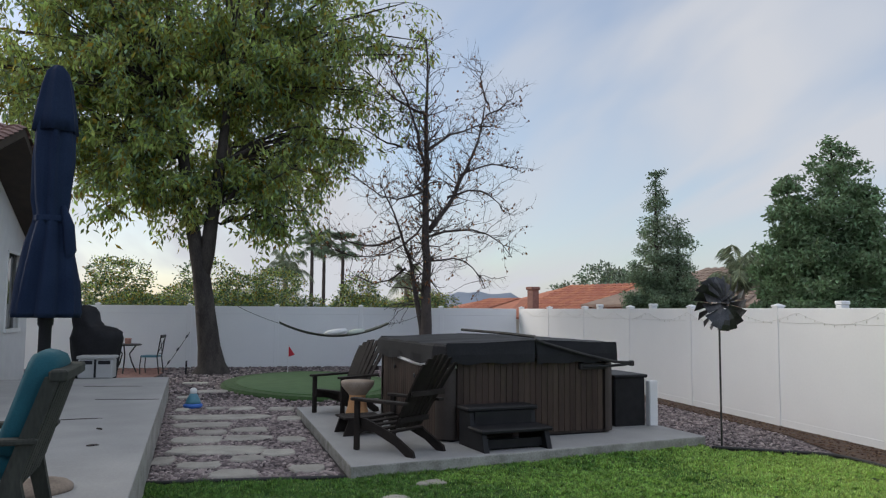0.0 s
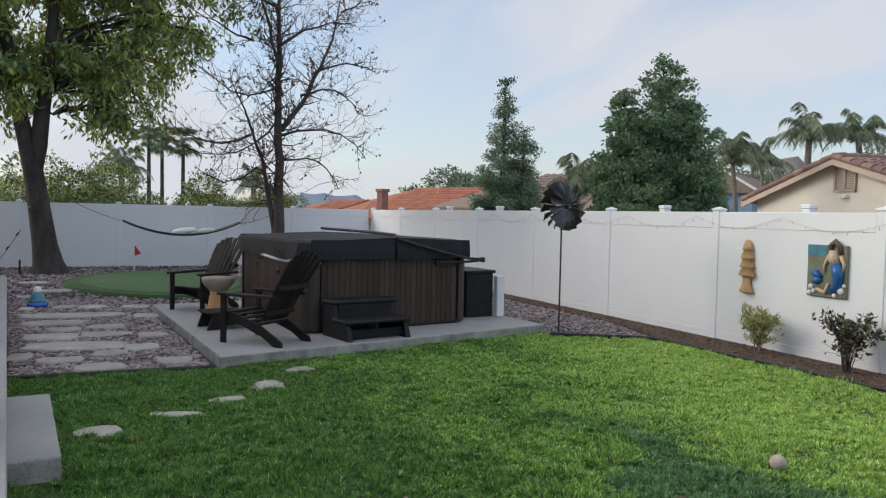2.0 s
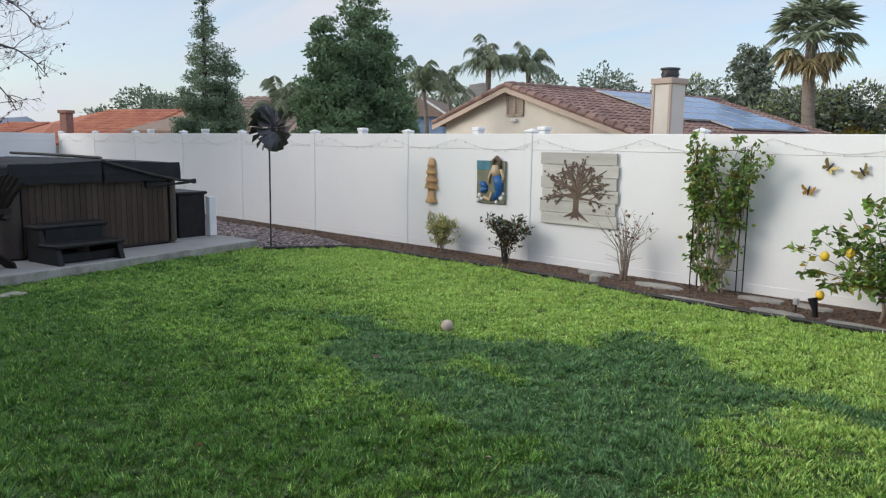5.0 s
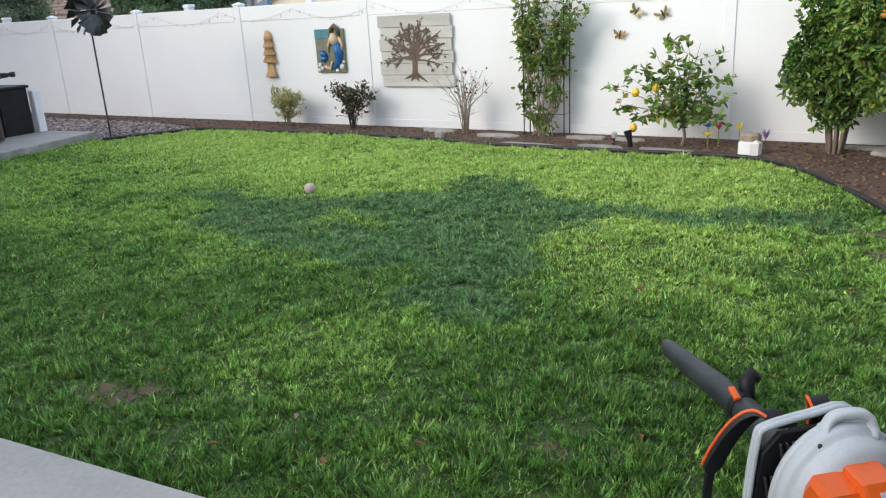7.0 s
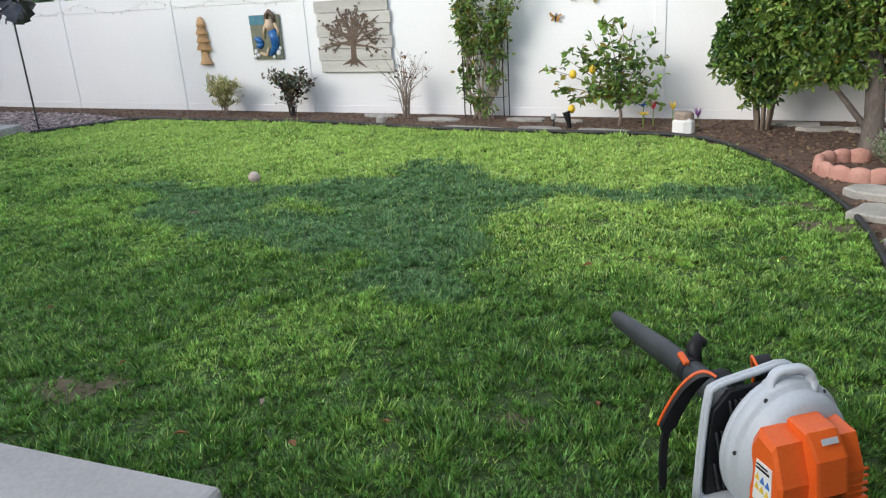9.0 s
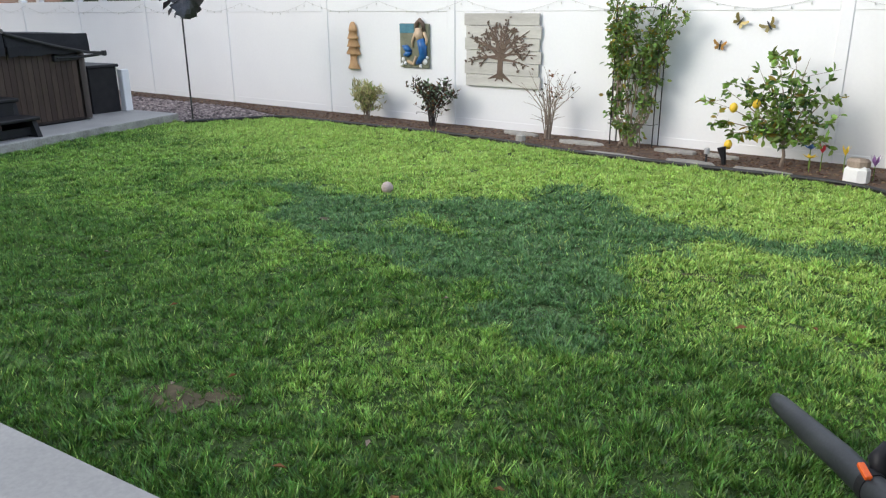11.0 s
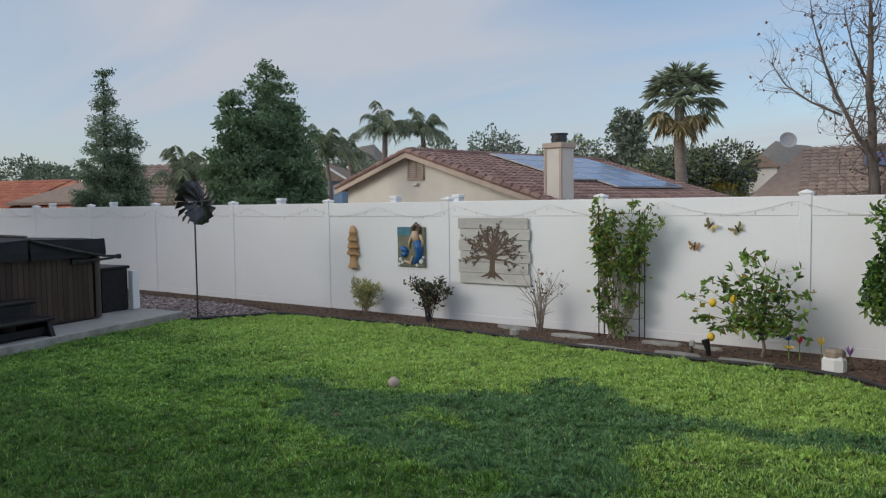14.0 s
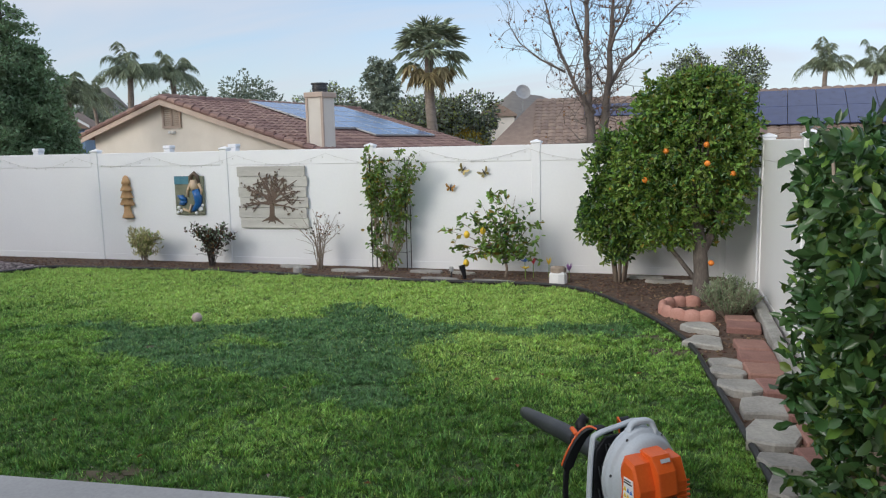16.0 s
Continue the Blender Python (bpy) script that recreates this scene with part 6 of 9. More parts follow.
# ---------------------------------------------------------------- kinetic wind spinner
def wind_spinner():
    w = thing("wind_spinner", "rusty black metal wind spinner on a thin pole", "wind spinner", at=pose(-8.17, -1.97, 0))
    Build().tube([(0, 0, -0.15), (0, 0, 1.80)], 0.0125, 8).done("pole", "steel", w)
    axis = Vector((0.97, 0.24, 0)).normalized()
    side = Vector((0, 0, 1)).cross(axis).normalized()
    Build().tube([Vector((0, 0, 1.80)) - axis * 0.09, Vector((0, 0, 1.80)) + axis * 0.14], 0.018, 8).done("hub", "steel", w)
    for nm, off, nb, r0, r1, wd, tw, ph in (("front_wheel", 0.10, 15, 0.07, 0.34, 0.135, 34, 0.0), ("rear_wheel", -0.06, 16, 0.07, 0.33, 0.135, -34, 0.13)):
        wh = new(nm); wh.parent = w
        c = Vector((0, 0, 1.80)) + axis * off
        for k in range(nb):
            a = 2 * math.pi * k / nb + ph
            rad = math.cos(a) * side + math.sin(a) * Vector((0, 0, 1))
            tan = axis.cross(rad)
            t = (tan * math.cos(radians(tw)) + axis * math.sin(radians(tw)))
            b = Build()
            n = 4
            vs = []
            for i in range(n + 1):
                u = i / n
                ww = wd * (0.22 + 0.78 * u)
                p = c + rad * (r0 + (r1 - r0) * u) + axis * 0.03 * math.sin(math.pi * u)
                for s in (-1, 1):
                    vs += [p + t * ww * 0.5 * s, p + t * ww * 0.5 * s + axis * 0.003]
            fs = []
            for i in range(n):
                q = 4 * i
                fs += [(q, q + 4, q + 6, q + 2), (q + 1, q + 3, q + 7, q + 5), (q, q + 1, q + 5, q + 4), (q + 2, q + 6, q + 7, q + 3)]
            b.add(vs, fs)
            b.done("blade", "steel", wh)
        ring = Build()
        ring.tube([c + (math.cos(2 * math.pi * k / 24) * side + math.sin(2 * math.pi * k / 24) * Vector((0, 0, 1))) * 0.10 for k in range(25)], 0.006, 5)
        ring.done("ring", "steel", wh)


wind_spinner()


# ---------------------------------------------------------------- things hung on the fence
def stacked_carving():
    b = Build()
    prof = [(0.015, 0.69), (0.045, 0.67), (0.075, 0.60), (0.085, 0.55), (0.065, 0.545), (0.10, 0.46), (0.105, 0.44), (0.075, 0.435), (0.115, 0.34), (0.12, 0.325), (0.085, 0.32),
            (0.135, 0.23), (0.13, 0.215), (0.065, 0.21), (0.062, 0.16), (0.075, 0.08), (0.115, 0.01), (0.11, 0.0)]
    b.lathe(prof[::-1], 18, wob=lambda a, z: 1 + 0.05 * math.sin(5 * a + z * 20), m=pose(-6.71, -0.03, 0.71) @ Matrix.Diagonal((1, 0.5, 1, 1)))
    b.tube([(-6.63, -0.05, 0.92), (-6.57, -0.05, 0.93)], [0.02, 0.012], 8)
    tagged(b.done("wall_carving", "carved", smooth=True), "tan carved stacked-tier wall ornament on the fence", "wall ornament")


stacked_carving()


def relief_plaque():
    p = thing("wall_plaque", "glazed blue and green sea relief plaque", "plaque", at=pose(-5.515, -0.012, 1.08))
    Build().cbox(-0.265, -0.025, -0.31, 0.265, 0.012, 0.30, 0.008).done("panel", "tile_olive", p, "olive glazed panel")
    Build().cbox(-0.262, -0.031, 0.17, 0.0, -0.024, 0.298, 0.003).done("band", "tile_sea", p, "teal band")
    # plain swirling shapes in place of the figure
    b = Build()
    b.tube([(0.13, -0.035, 0.08), (0.17, -0.04, -0.02), (0.17, -0.04, -0.14), (0.10, -0.04, -0.22), (0.05, -0.038, -0.25)], [0.065, 0.07, 0.055, 0.04, 0.02], 10)
    b.tube([(-0.05, -0.033, -0.08), (-0.13, -0.036, -0.04), (-0.21, -0.033, -0.01)], [0.02, 0.05, 0.01], 8)
    b.tube([(-0.05, -0.033, -0.10), (-0.12, -0.036, -0.12), (-0.19, -0.033, -0.14)], [0.02, 0.05, 0.01], 8)
    b.done("blue_swirl", "tile_blue", p, "glossy blue swirl", smooth=True)
    for pts_, rr_ in (([(0.10, -0.035, 0.24), (0.10, -0.04, 0.16), (0.13, -0.04, 0.08)], [0.05, 0.07, 0.06]), ([(0.04, -0.035, 0.18), (-0.02, -0.037, 0.06), (-0.02, -0.035, -0.02)], [0.025, 0.02, 0.015]),
                      ([(0.19, -0.035, 0.18), (0.24, -0.037, 0.08), (0.22, -0.035, 0.0)], [0.025, 0.02, 0.015]), ([(-0.12, -0.033, -0.22), (0.0, -0.037, -0.26), (0.04, -0.037, -0.15)], [0.02, 0.025, 0.02])):
        Build().tube(pts_, rr_, 10).done("sand_swirl", "tile_skin", p, "sand-coloured swirl", smooth=True)
    for x, z, r in ((-0.20, -0.20, 0.035), (-0.16, -0.25, 0.03), (0.20, -0.22, 0.045), (0.24, -0.16, 0.025), (0.12, -0.28, 0.03), (-0.22, -0.27, 0.03)):
        Build().lathe([(r * 0.3, 0), (r, 0.008), (r * 0.8, 0.018), (r * 0.3, 0.024)], 10, m=pose(x, -0.024, z, 90, 0, 0)).done("shell", "white_paint", p, "small white shell", smooth=True)
    e = Build()
    e.tube([(0.055, -0.035, 0.22), (0.06, -0.04, 0.30), (0.12, -0.042, 0.345), (0.17, -0.04, 0.30), (0.20, -0.036, 0.20)], [0.02, 0.03, 0.035, 0.03, 0.018], 8)
    e.done("dark_swirl", "rust_metal", p, "dark brown swirl at the top", smooth=True)


relief_plaque()


def tree_plaque():
    t = thing("tree_wall_art", "metal tree silhouette mounted on weathered grey boards", "wall art", at=pose(-4.04, -0.012, 0.575))
    for k, dx in enumerate((0.02, -0.005, 0.025, 0.0, 0.02, -0.01)):
        Build().cbox(-0.585 + dx, -0.03, k * 0.158, 0.575 + dx, -0.008, k * 0.158 + 0.153, 0.004).done("board", "grey_wood", t)
    for bx in (-0.5, 0.42):
        Build().box(bx, -0.0075, 0.08, bx + 0.06, 0.012, 0.88).done("batten", "grey_wood", t)
    rng = random.Random(12)
    b = Build()
    L = Build()
    y = -0.038

    depth = [0.0]

    def flat(pts, ws):
        depth[0] += 0.00022
        y = -0.034 - depth[0]
        vs, fs = [], []
        for i, (x, z) in enumerate(pts):
            q, p = pts[min(i + 1, len(pts) - 1)], pts[max(i - 1, 0)]
            d = Vector((q[0] - p[0], 0, q[1] - p[1])).normalized()
            nx, nz = -d.z * ws[i], d.x * ws[i]
            vs += [(x + nx, y, z + nz), (x - nx, y, z - nz), (x + nx, y + 0.006, z + nz), (x - nx, y + 0.006, z - nz)]
        for i in range(len(pts) - 1):
            a = 4 * i
            fs += [(a, a + 1, a + 5, a + 4), (a + 2, a + 6, a + 7, a + 3), (a, a + 4, a + 6, a + 2), (a + 1, a + 3, a + 7, a + 5)]
        b.add(vs, fs)

    def leaf(x, z, ang):
        l, w = rng.uniform(0.036, 0.056), rng.uniform(0.009, 0.014)
        c, s = math.cos(ang), math.sin(ang)
        vs = [(x, y - 0.003, z), (x + l * 0.5 * c - w * s, y - 0.006, z + l * 0.5 * s + w * c), (x + l * c, y - 0.003, z + l * s), (x + l * 0.5 * c + w * s, y - 0.006, z + l * 0.5 * s - w * c)]
        L.add(vs + [(p[0], y + 0.001, p[2]) for p in vs], [(0, 1, 2, 3), (7, 6, 5, 4), (0, 4, 5, 1), (1, 5, 6, 2), (2, 6, 7, 3), (3, 7, 4, 0)])

    flat([(-0.02, 0.10), (-0.015, 0.22), (-0.01, 0.34), (0.0, 0.45)], [0.055, 0.042, 0.040, 0.046])
    for e, q in (((-0.20, 0.10), (-0.1, 0.135)), ((0.18, 0.06), (0.07, 0.13)), ((-0.09, 0.075), (-0.05, 0.12)), ((0.04, 0.07), (0.01, 0.12))):
        flat([(0, 0.17), q, e], [0.034, 0.020, 0.004])
    for k in range(17):
        a = radians(-14 + 208 * k / 16)
        reach = 0.36 + 0.09 * math.sin(k * 2.1)
        if abs(math.cos(a)) > 0.75:
            reach *= 1.08
        x0, z0 = 0.0, 0.36 + 0.05 * (k % 3)
        mid = (x0 + reach * 0.5 * math.cos(a), z0 + reach * 0.48 * math.sin(a) + 0.03)
        end = (x0 + reach * 1.15 * math.cos(a), z0 + reach * 1.05 * math.sin(a) * 0.98 + 0.02)
        flat([(x0, z0), mid, end], [0.018, 0.011, 0.004])
        for j in range(9):
            t_ = rng.uniform(0.35, 1.08)
            x, z = (x0 + (end[0] - x0) * t_, z0 + (end[1] - z0) * t_)
            leaf(x + rng.uniform(-0.03, 0.03), z + rng.uniform(-0.03, 0.03), a + rng.uniform(-1.3, 1.3))
        for s in (-1, 1):
            tip = (mid[0] + 0.13 * math.cos(a + s * 0.7), mid[1] + 0.13 * math.sin(a + s * 0.7))
            flat([mid, tip], [0.008, 0.003])
            for j in range(3):
                leaf(tip[0] + rng.uniform(-0.03, 0.03), tip[1] + rng.uniform(-0.03, 0.03), a + rng.uniform(-1.5, 1.5))
    b.done("tree_cutout", "rust_metal", t, "bronze metal trunk and branches")
    L.done("metal_leaves", "rust_metal", t, "bronze metal leaves")


tree_plaque()


def butterfly(x, z, turn, mat, label, size=0.13):
    o = thing("butterfly_ornament", label, "wall ornament", at=pose(x, -0.004, z, 0, turn, 0), group="metal butterflies")
    for s in (-1, 1):
        up = [(0.0, 0.0), (0.35, 0.25), (0.85, 0.75), (1.0, 0.55), (0.8, 0.1), (0.45, -0.08)]
        lo = [(0.0, 0.0), (0.45, -0.1), (0.7, -0.35), (0.55, -0.7), (0.3, -0.55)]
        for w, nm in ((up, "upper_wing"), (lo, "lower_wing")):
            n = len(w)
            vs = [(s * px * size, -0.012 - 0.45 * size * px, pz * size) for px, pz in w]
            b = Build().add(vs + [(vx, vy + 0.004, vz) for vx, vy, vz in vs], [tuple(range(n)), tuple(reversed(range(n, 2 * n)))] + [(k, n + k, n + (k + 1) % n, (k + 1) % n) for k in range(n)])
            b.done(nm, mat, o)
    Build().tube([(0, -0.012, -0.05), (0, -0.016, 0.0), (0, -0.012, 0.05)], [0.006, 0.011, 0.006], 8).done("body", "steel", o)


butterfly(-1.21, 1.18, 8, "copper", "small bronze metal butterfly on the white fence", 0.075)
butterfly(-1.02, 1.43, 38, "gold_wing", "small gold-green metal butterfly on the white fence", 0.085)
butterfly(-0.72, 1.39, -32, "gold_wing", "small gold-green metal butterfly on the white fence", 0.085)


def string_lights():
    """One string hung in shallow peaks along the top rail of the fence."""
    s = thing("string_lights", "pale string of small bulbs looped along the fence", "string lights")
    b = Build()
    pts = []
    W = 1.52
    bulb = Build().lathe([(0.003, 0.0), (0.005, -0.008), (0.007, -0.018), (0.005, -0.027), (0.002, -0.031)], 8).mesh("bulb", "bulb", smooth=True)
    y = -0.016
    spots = []
    rng = random.Random(13)
    # hooks at even steps on the top rail, the string sagging between them
    for k in range(-14, 3):
        x0 = -1.62 + W * k
        if x0 + W > 2.3:
            continue
        low = 1.555 + rng.uniform(-0.03, 0.015)
        for i in range(16):
            u = i / 16
            z = low + 0.155 * abs(2 * u - 1) ** 1.7
            pts.append((x0 + u * W, y, z))
            if i % 2:
                spots.append((x0 + u * W, z))
    b.tube(pts, 0.0024, 5)
    b.done("wire", "wire", s, "thin pale wire")
    for x, z in spots:
        o = new("bulb", bulb); o.parent = s; o.matrix_basis = pose(x + 0.05, y - 0.004, z - 0.004)


string_lights()


# ---------------------------------------------------------------- patio furniture
def umbrella():
    u = thing("patio_umbrella", "closed navy blue patio umbrella tied round its pole", "umbrella", at=pose(-5.45, -8.98, PATIO_Z) @ Matrix.Diagonal((0.69, 0.69, 0.92, 1)))
    Build().lathe([(0.33, 0.0), (0.33, 0.03), (0.28, 0.06), (0.07, 0.09), (0.05, 0.20), (0.04, 0.22)], 28).done("base_plate", "bark_pale", u, "round brown stone base", smooth=True)
    Build().lathe([(0.028, 0.08), (0.028, 3.2)], 12).done("pole", "steel", u)
    Build().lathe([(0.055, 0.85), (0.06, 0.87), (0.06, 1.22), (0.075, 1.24), (0.075, 1.34), (0.04, 1.36)], 16).done("crank_housing", "black", u, "dark crank housing", smooth=True)
    # folded canopy: a fluted skirt, tied in the middle, flaring below
    flute = lambda a, z: 1 + 0.15 * math.sin(7 * a + 0.9 * math.sin(z * 2.3)) + 0.07 * math.sin(12 * a + 2.2 * math.sin(z * 1.7)) + 0.03 * math.sin(23 * a + z * 3)
    Build().lathe([(0.22, 1.36), (0.275, 1.29), (0.285, 1.33), (0.26, 1.55), (0.20, 1.85), (0.145, 2.02), (0.14, 2.06), (0.165, 2.2), (0.18, 2.5), (0.17, 2.75), (0.14, 2.84)], 48, wob=flute).tube([(0.06, 0.13, 2.14), (0.10, 0.20, 1.98), (0.09, 0.22, 1.80), (0.08, 0.19, 1.70)], [0.03, 0.055, 0.06, 0.02], 8).done("canopy", "navy", u, "navy canvas canopy", smooth=True)
    Build().lathe([(0.17, 2.74), (0.205, 2.72), (0.19, 2.84), (0.14, 3.08), (0.10, 3.2), (0.045, 3.25), (0.01, 3.26)], 40, wob=lambda a, z: 1 + 0.11 * math.sin(6 * a + 1) + 0.05 * math.sin(13 * a)).done("vent_cap", "navy", u, "navy top flap", smooth=True)
    Build().lathe([(0.152, 2.02), (0.16, 2.03), (0.16, 2.06), (0.152, 2.07)], 30, wob=lambda a, z: 1 + 0.06 * math.sin(8 * a)).done("tie_strap", "navy", u)
    for k in range(8):
        a = 2 * math.pi * k / 8
        Build().tube([(0.04 * math.cos(a), 0.04 * math.sin(a), 2.9), (0.085 * math.cos(a), 0.085 * math.sin(a), 2.06), (0.17 * math.cos(a), 0.17 * math.sin(a), 1.33)], 0.007, 5).done("rib", "steel", u)


umbrella()


def patio_armchair(at, label):
    """Weathered wooden deep-seat armchair with teal cushions. x forward."""
    c = thing("patio_armchair", label, "armchair", at=at, group="patio armchairs")
    for s in (-1, 1):
        y = s * 0.36
        Build().cbox(0.30, y - 0.035, 0, 0.37, y + 0.035, 0.62, 0.008).done("front_leg", "dark_wood", c)
        b = Build()
        pr = [(-0.42, 0), (-0.34, 0), (-0.24, 0.40), (-0.44, 0.98), (-0.52, 0.98), (-0.34, 0.40)]
        m = len(pr)
        b.add([(x, y - 0.03, z) for x, z in pr] + [(x, y + 0.03, z) for x, z in pr], [tuple(range(m)), tuple(reversed(range(m, 2 * m)))] + [(k, m + k, m + (k + 1) % m, (k + 1) % m) for k in range(m)])
        b.done("rear_leg", "dark_wood", c)
        Build().cbox(-0.42, y - 0.055, 0.60, 0.42, y + 0.055, 0.635, 0.01).done("arm", "dark_wood", c)
        Build().cbox(-0.30, y - 0.02, 0.30, 0.32, y + 0.02, 0.38, 0.006).done("side_rail", "dark_wood", c)
    Build().cbox(0.30, -0.34, 0.30, 0.345, 0.34, 0.39, 0.006).done("front_rail", "dark_wood", c)
    for k in range(6):
        y = (k - 2.5) * 0.11
        Build().add([(-0.30, y - 0.045, 0.36), (-0.30, y + 0.045, 0.36), (-0.50, y + 0.045, 0.99), (-0.50, y - 0.045, 0.99),
                     (-0.325, y - 0.045, 0.35), (-0.325, y + 0.045, 0.35), (-0.525, y + 0.045, 0.98), (-0.525, y - 0.045, 0.98)],
                    [(0, 1, 2, 3), (7, 6, 5, 4), (0, 4, 5, 1), (1, 5, 6, 2), (2, 6, 7, 3), (3, 7, 4, 0)]).done("back_slat", "dark_wood", c)
    Build().cbox(-0.56, -0.40, 0.95, -0.46, 0.40, 1.02, 0.012).done("top_rail", "dark_wood", c)

    def cushion(name, m, lx, ly, lz):
        b = Build()
        n = 8
        vs = []
        for k, (z, e) in enumerate(((-0.5, 0.86), (-0.28, 0.98), (0.0, 1.0), (0.28, 0.98), (0.5, 0.86))):
            for i in range(4 * n):
                a = 2 * math.pi * i / (4 * n)
                cx, sy = math.cos(a), math.sin(a)
                q = (abs(cx) ** 5 + abs(sy) ** 5) ** (-0.2)
                vs.append(m @ Vector((lx / 2 * e * q * cx, ly / 2 * e * q * sy, lz * z * (1 + 0.10 * math.cos(2 * a)))))
        N = 4 * n
        fs = [(k * N + i, k * N + (i + 1) % N, (k + 1) * N + (i + 1) % N, (k + 1) * N + i) for k in range(4) for i in range(N)]
        fs += [tuple(reversed(range(N))), tuple(range(4 * N, 5 * N))]
        b.add(vs, fs)
        b.done(name, "teal", c, "thick teal cushion", smooth=True)
    cushion("seat_cushion", pose(0.0, 0, 0.45), 0.66, 0.62, 0.14)
    cushion("back_cushion", pose(-0.33, 0, 0.80, 0, 72, 0), 0.66, 0.62, 0.17)
    return c


patio_armchair(facing(-4.33, -9.02, PATIO_Z, 0.1, -0.995) @ Matrix.Scale(0.91, 4), "dark weathered wooden armchair with thick teal cushions")


def covered_grill():
    g = Build()
    rng = random.Random(7)
    # a lumpy draped cover: stacked rings from the floor to a leaning hood
    rings = []
    n = 22
    for z, rx_, ry_, ox, oy in ((0.02, 0.34, 0.40, 0.0, 0.0), (0.3, 0.33, 0.41, 0, 0), (0.7, 0.34, 0.44, 0, 0.0), (0.9, 0.36, 0.50, 0, 0.0), (1.0, 0.34, 0.47, 0, 0.0), (1.06, 0.31, 0.40, 0, -0.04), (1.10, 0.27, 0.29, 0, -0.14), (1.18, 0.25, 0.25, 0, -0.19), (1.30, 0.24, 0.25, 0, -0.20), (1.38, 0.18, 0.19, 0, -0.21), (1.42, 0.06, 0.06, 0, -0.22)):
        for k in range(n):
            a = 2 * math.pi * k / n
            w = 1 + 0.06 * math.sin(5 * a + z * 6) + 0.04 * math.sin(9 * a - z * 11) + rng.uniform(-0.03, 0.03)
            rings.append((ox + rx_ * w * math.cos(a), oy + ry_ * w * math.sin(a), z))
    m = len(rings) // n
    g.add(rings, [(i * n + k, i * n + (k + 1) % n, (i + 1) * n + (k + 1) % n, (i + 1) * n + k) for i in range(m - 1) for k in range(n)] + [tuple(reversed(range(n))), tuple((m - 1) * n + k for k in range(n))])
    tagged(g.done("covered_grill", "cover", at=pose(-15.3, -10.72, 0) @ Matrix.Diagonal((0.95, 0.95, 1.22, 1)), smooth=True), "barbecue grill under a draped black cover", "grill")


covered_grill()


def storage_box():
    s = thing("deck_box", "light grey plastic storage bin with dark openings", "storage box", at=pose(-14.45, -10.50, PATIO_Z) @ Matrix.Scale(0.93, 4))
    Build().cbox(-0.2, -0.31, 0, 0.2, 0.31, 0.37, 0.02).done("body", "grey_plastic", s)
    Build().cbox(-0.22, -0.34, 0.37, 0.22, 0.34, 0.43, 0.015).done("lid", "grey_plastic", s)
    for y in (-0.16, 0.16):
        Build().cbox(0.198, y - 0.11, 0.27, 0.206, y + 0.11, 0.34, 0.003).done("opening", "black", s)
    Build().cbox(0.2, -0.02, 0.02, 0.212, 0.02, 0.36, 0.003).done("strap", "black", s)


storage_box()


def bistro_set():
    t = thing("bistro_table", "small dark metal bistro table", "table", at=pose(-20.5, -11.1, 0))
    Build().lathe([(0.36, 0.72), (0.38, 0.73), (0.38, 0.75), (0.36, 0.76)], 24).done("tabletop", "black_metal", t)
    for k in range(3):
        a = 2 * math.pi * k / 3
        c, s = math.cos(a), math.sin(a)
        Build().tube([(0.30 * c, 0.30 * s, 0), (0.16 * c, 0.16 * s, 0.3), (0.10 * c, 0.10 * s, 0.5), (0.26 * c, 0.26 * s, 0.72)], 0.018, 6).done("leg", "black_metal", t)
    p = Build().lathe([(0.05, 0), (0.075, 0.02), (0.08, 0.12), (0.09, 0.14), (0.07, 0.145)], 14)
    tagged(p.done("table_lantern", "pink_stone", at=pose(-20.5, -11.05, 0.76), smooth=True), "small terracotta pot on the bistro table", "pot")
    c = thing("bistro_chair", "dark metal chair with a green seat cushion", "chair", at=facing(-20.35, -10.45, 0, -0.15, -0.98))
    Build().cbox(-0.2, -0.2, 0.43, 0.22, 0.2, 0.48, 0.02).done("seat", "tile_sea", c, "pale green seat cushion")
    for s in (-1, 1):
        Build().tube([(0.2, s * 0.19, 0.44), (0.22, s * 0.2, 0.2), (0.2, s * 0.22, 0.0)], 0.014, 6).done("front_leg", "black_metal", c)
        Build().tube([(-0.26, s * 0.2, 0.0), (-0.2, s * 0.19, 0.44), (-0.28, s * 0.19, 0.98)], 0.016, 6).done("back_post", "black_metal", c)
        Build().tube([(-0.21, -s * 0.18, 0.52), (-0.27, s * 0.18, 0.9)], 0.01, 5).done("cross_bar", "black_metal", c)
    Build().cbox(-0.30, -0.2, 0.92, -0.265, 0.2, 1.0, 0.01).done("top_rail", "black_metal", c)
    Build().tube([(-0.21, -0.19, 0.52), (-0.21, 0.19, 0.52)], 0.01, 5).done("lower_rail", "black_metal", c)


bistro_set()


